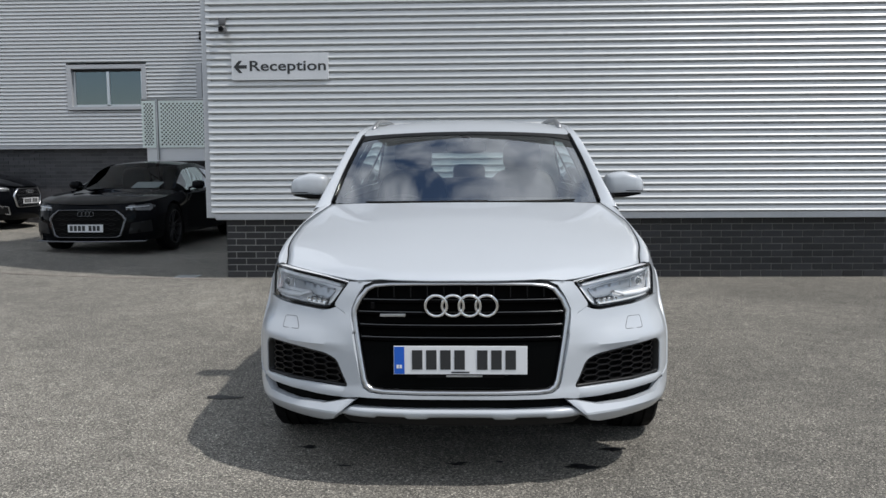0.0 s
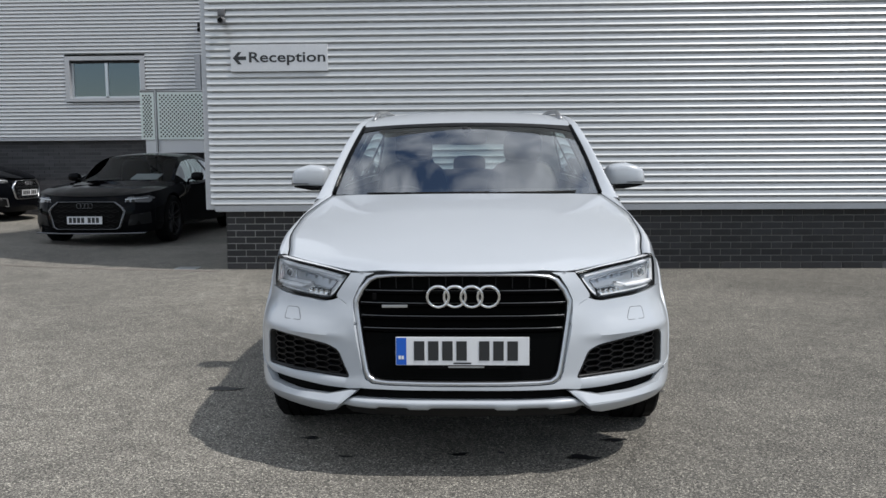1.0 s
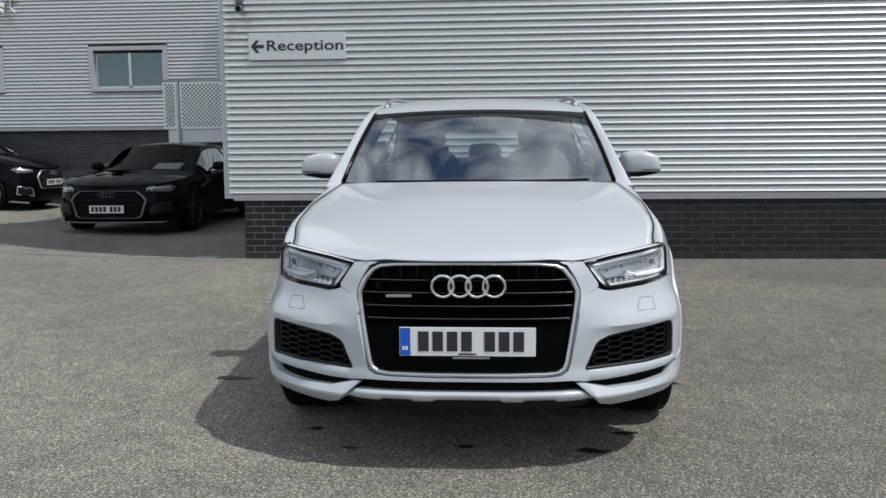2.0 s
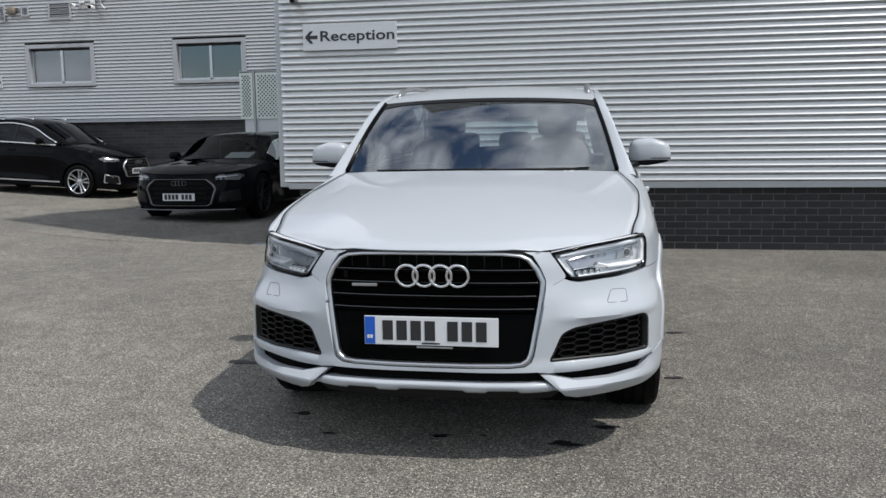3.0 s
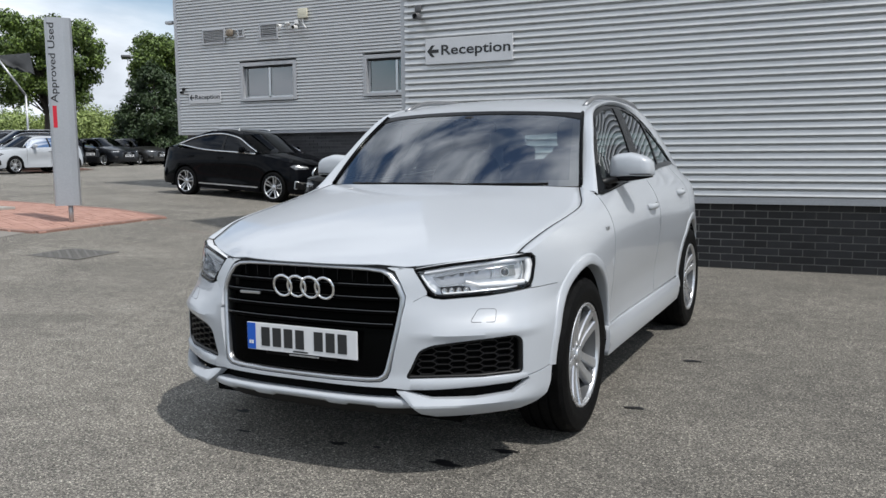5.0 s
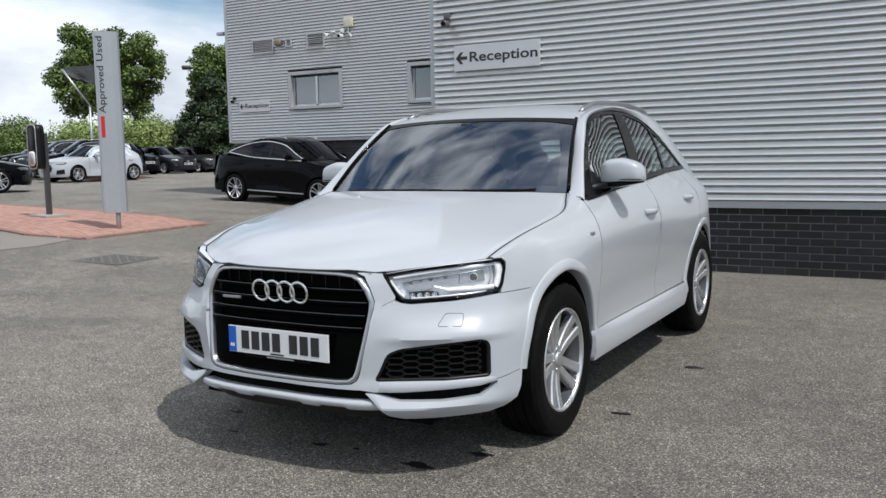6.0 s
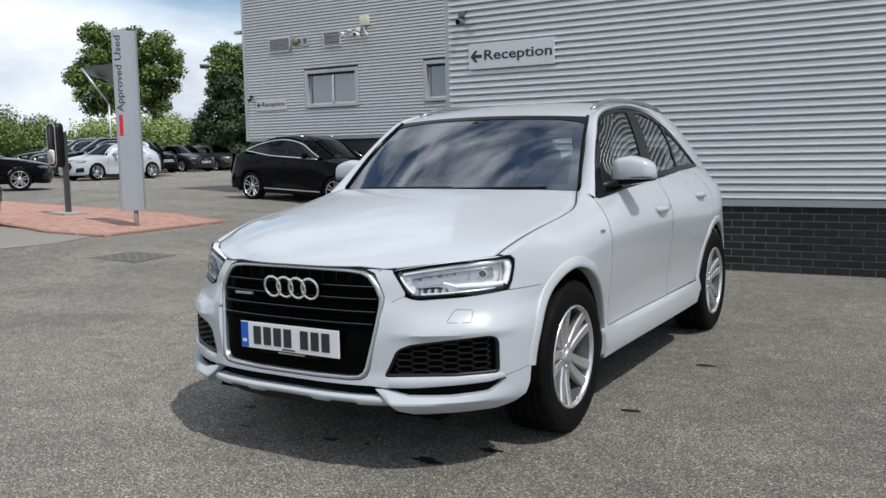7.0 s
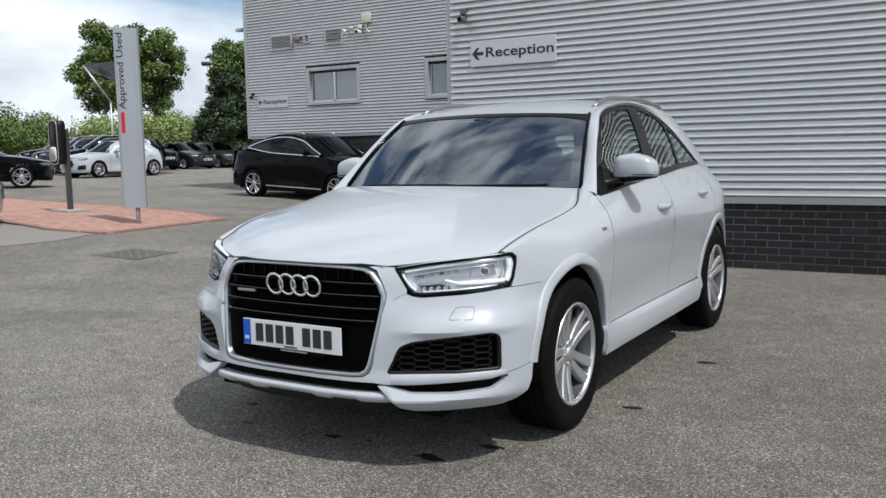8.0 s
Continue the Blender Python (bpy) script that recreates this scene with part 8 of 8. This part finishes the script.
for i in range(-70, 70):
    for j in range(-50, 50):
        u, v = i * 0.206 + (0.103 if j % 2 else 0), j * 0.104
        cx, cy = -13.0 + u * ct - v * st, 7.3 + u * st + v * ct
        if not inside((cx, cy), ISLAND):
            continue
        dz = rb.uniform(-0.002, 0.003)
        k = len(vs)
        for zz in (0.028 + dz, 0.005):
            for a, b in ((-0.1, -0.049), (0.1, -0.049), (0.1, 0.049), (-0.1, 0.049)):
                px, py = cx + a * ct - b * st, cy + a * st + b * ct
                vs.append((px, py, ground_z(px) + zz))
        fs += [(k, k + 1, k + 2, k + 3), (k, k + 4, k + 5, k + 1), (k + 1, k + 5, k + 6, k + 2), (k + 2, k + 6, k + 7, k + 3), (k + 3, k + 7, k + 4, k)]
tagged(leaf_part("paving_blocks", (vs, fs), M_BLOCK, island), kind="stuff")
for (x0, y0), (x1, y1) in zip(ISLAND, ISLAND[1:] + ISLAND[:1]):
    n = max(1, round(math.hypot(x1 - x0, y1 - y0) / 0.5))
    for k in range(n):
        a, b = (k + 0.01) / n, (k + 0.99) / n
        p, q = Vector((x0 + (x1 - x0) * a, y0 + (y1 - y0) * a, 0)), Vector((x0 + (x1 - x0) * b, y0 + (y1 - y0) * b, 0))
        d = (q - p).normalized()
        nrm = Vector((-d.y, d.x, 0)) * 0.06
        kb = bmesh.new()
        ring = [p - nrm, q - nrm, q + nrm, p + nrm]
        t = [kb.verts.new((v.x, v.y, ground_z(v.x) + 0.032)) for v in ring]
        l = [kb.verts.new((v.x, v.y, ground_z(v.x) - 0.05)) for v in ring]
        kb.faces.new(t)
        for i in range(4):
            kb.faces.new((t[i], l[i], l[(i + 1) % 4], t[(i + 1) % 4]))
        bmesh.ops.recalc_face_normals(kb, faces=kb.faces)
        part("kerb_stone", kb, M_KERB, island, smooth=False)

# a second, distant strip of the same paving and a pale apron beside the island
FAR_STRIP = [(-26.0, 20.3), (-28.2, 24.7), (-31.0, 26.0), (-32.6, 25.7), (-30.0, 22.0)]
bm = bmesh.new()
vs_ = [bm.verts.new((x, y, ground_z(x) + 0.02)) for x, y in FAR_STRIP]
bm.faces.new(vs_)
bmesh.ops.solidify(bm, geom=bm.faces[:], thickness=0.03)
solid("pavement_far", bm, M_KERB, "far strip of red block paving beside the parked row", "pavement", kind="structure", smooth=False)
APRON = [(-8.35, 5.36), (-10.3, 5.40), (-13.0, 6.02), (-16.0, 6.6), (-14.0, 3.2), (-8.14, 3.81), (-8.1, 4.6)]
bm = bmesh.new()
vs_ = [bm.verts.new((x, y, ground_z(x) + 0.006)) for x, y in APRON]
bm.faces.new(vs_)
bmesh.ops.triangulate(bm, faces=bm.faces)
bmesh.ops.subdivide_edges(bm, edges=bm.edges[:], cuts=5, use_grid_fill=True)
for v in bm.verts:
    v.co.z = ground_z(v.co.x) + 0.006
solid("asphalt_apron", bm, varied("tan_worn_asphalt", (0.19, 0.175, 0.155), (0.27, 0.25, 0.225), 1.2, 120, (0.85, 0.95), 0.003), "paler tan lay of asphalt beside the paved island", "ground", kind="structure")
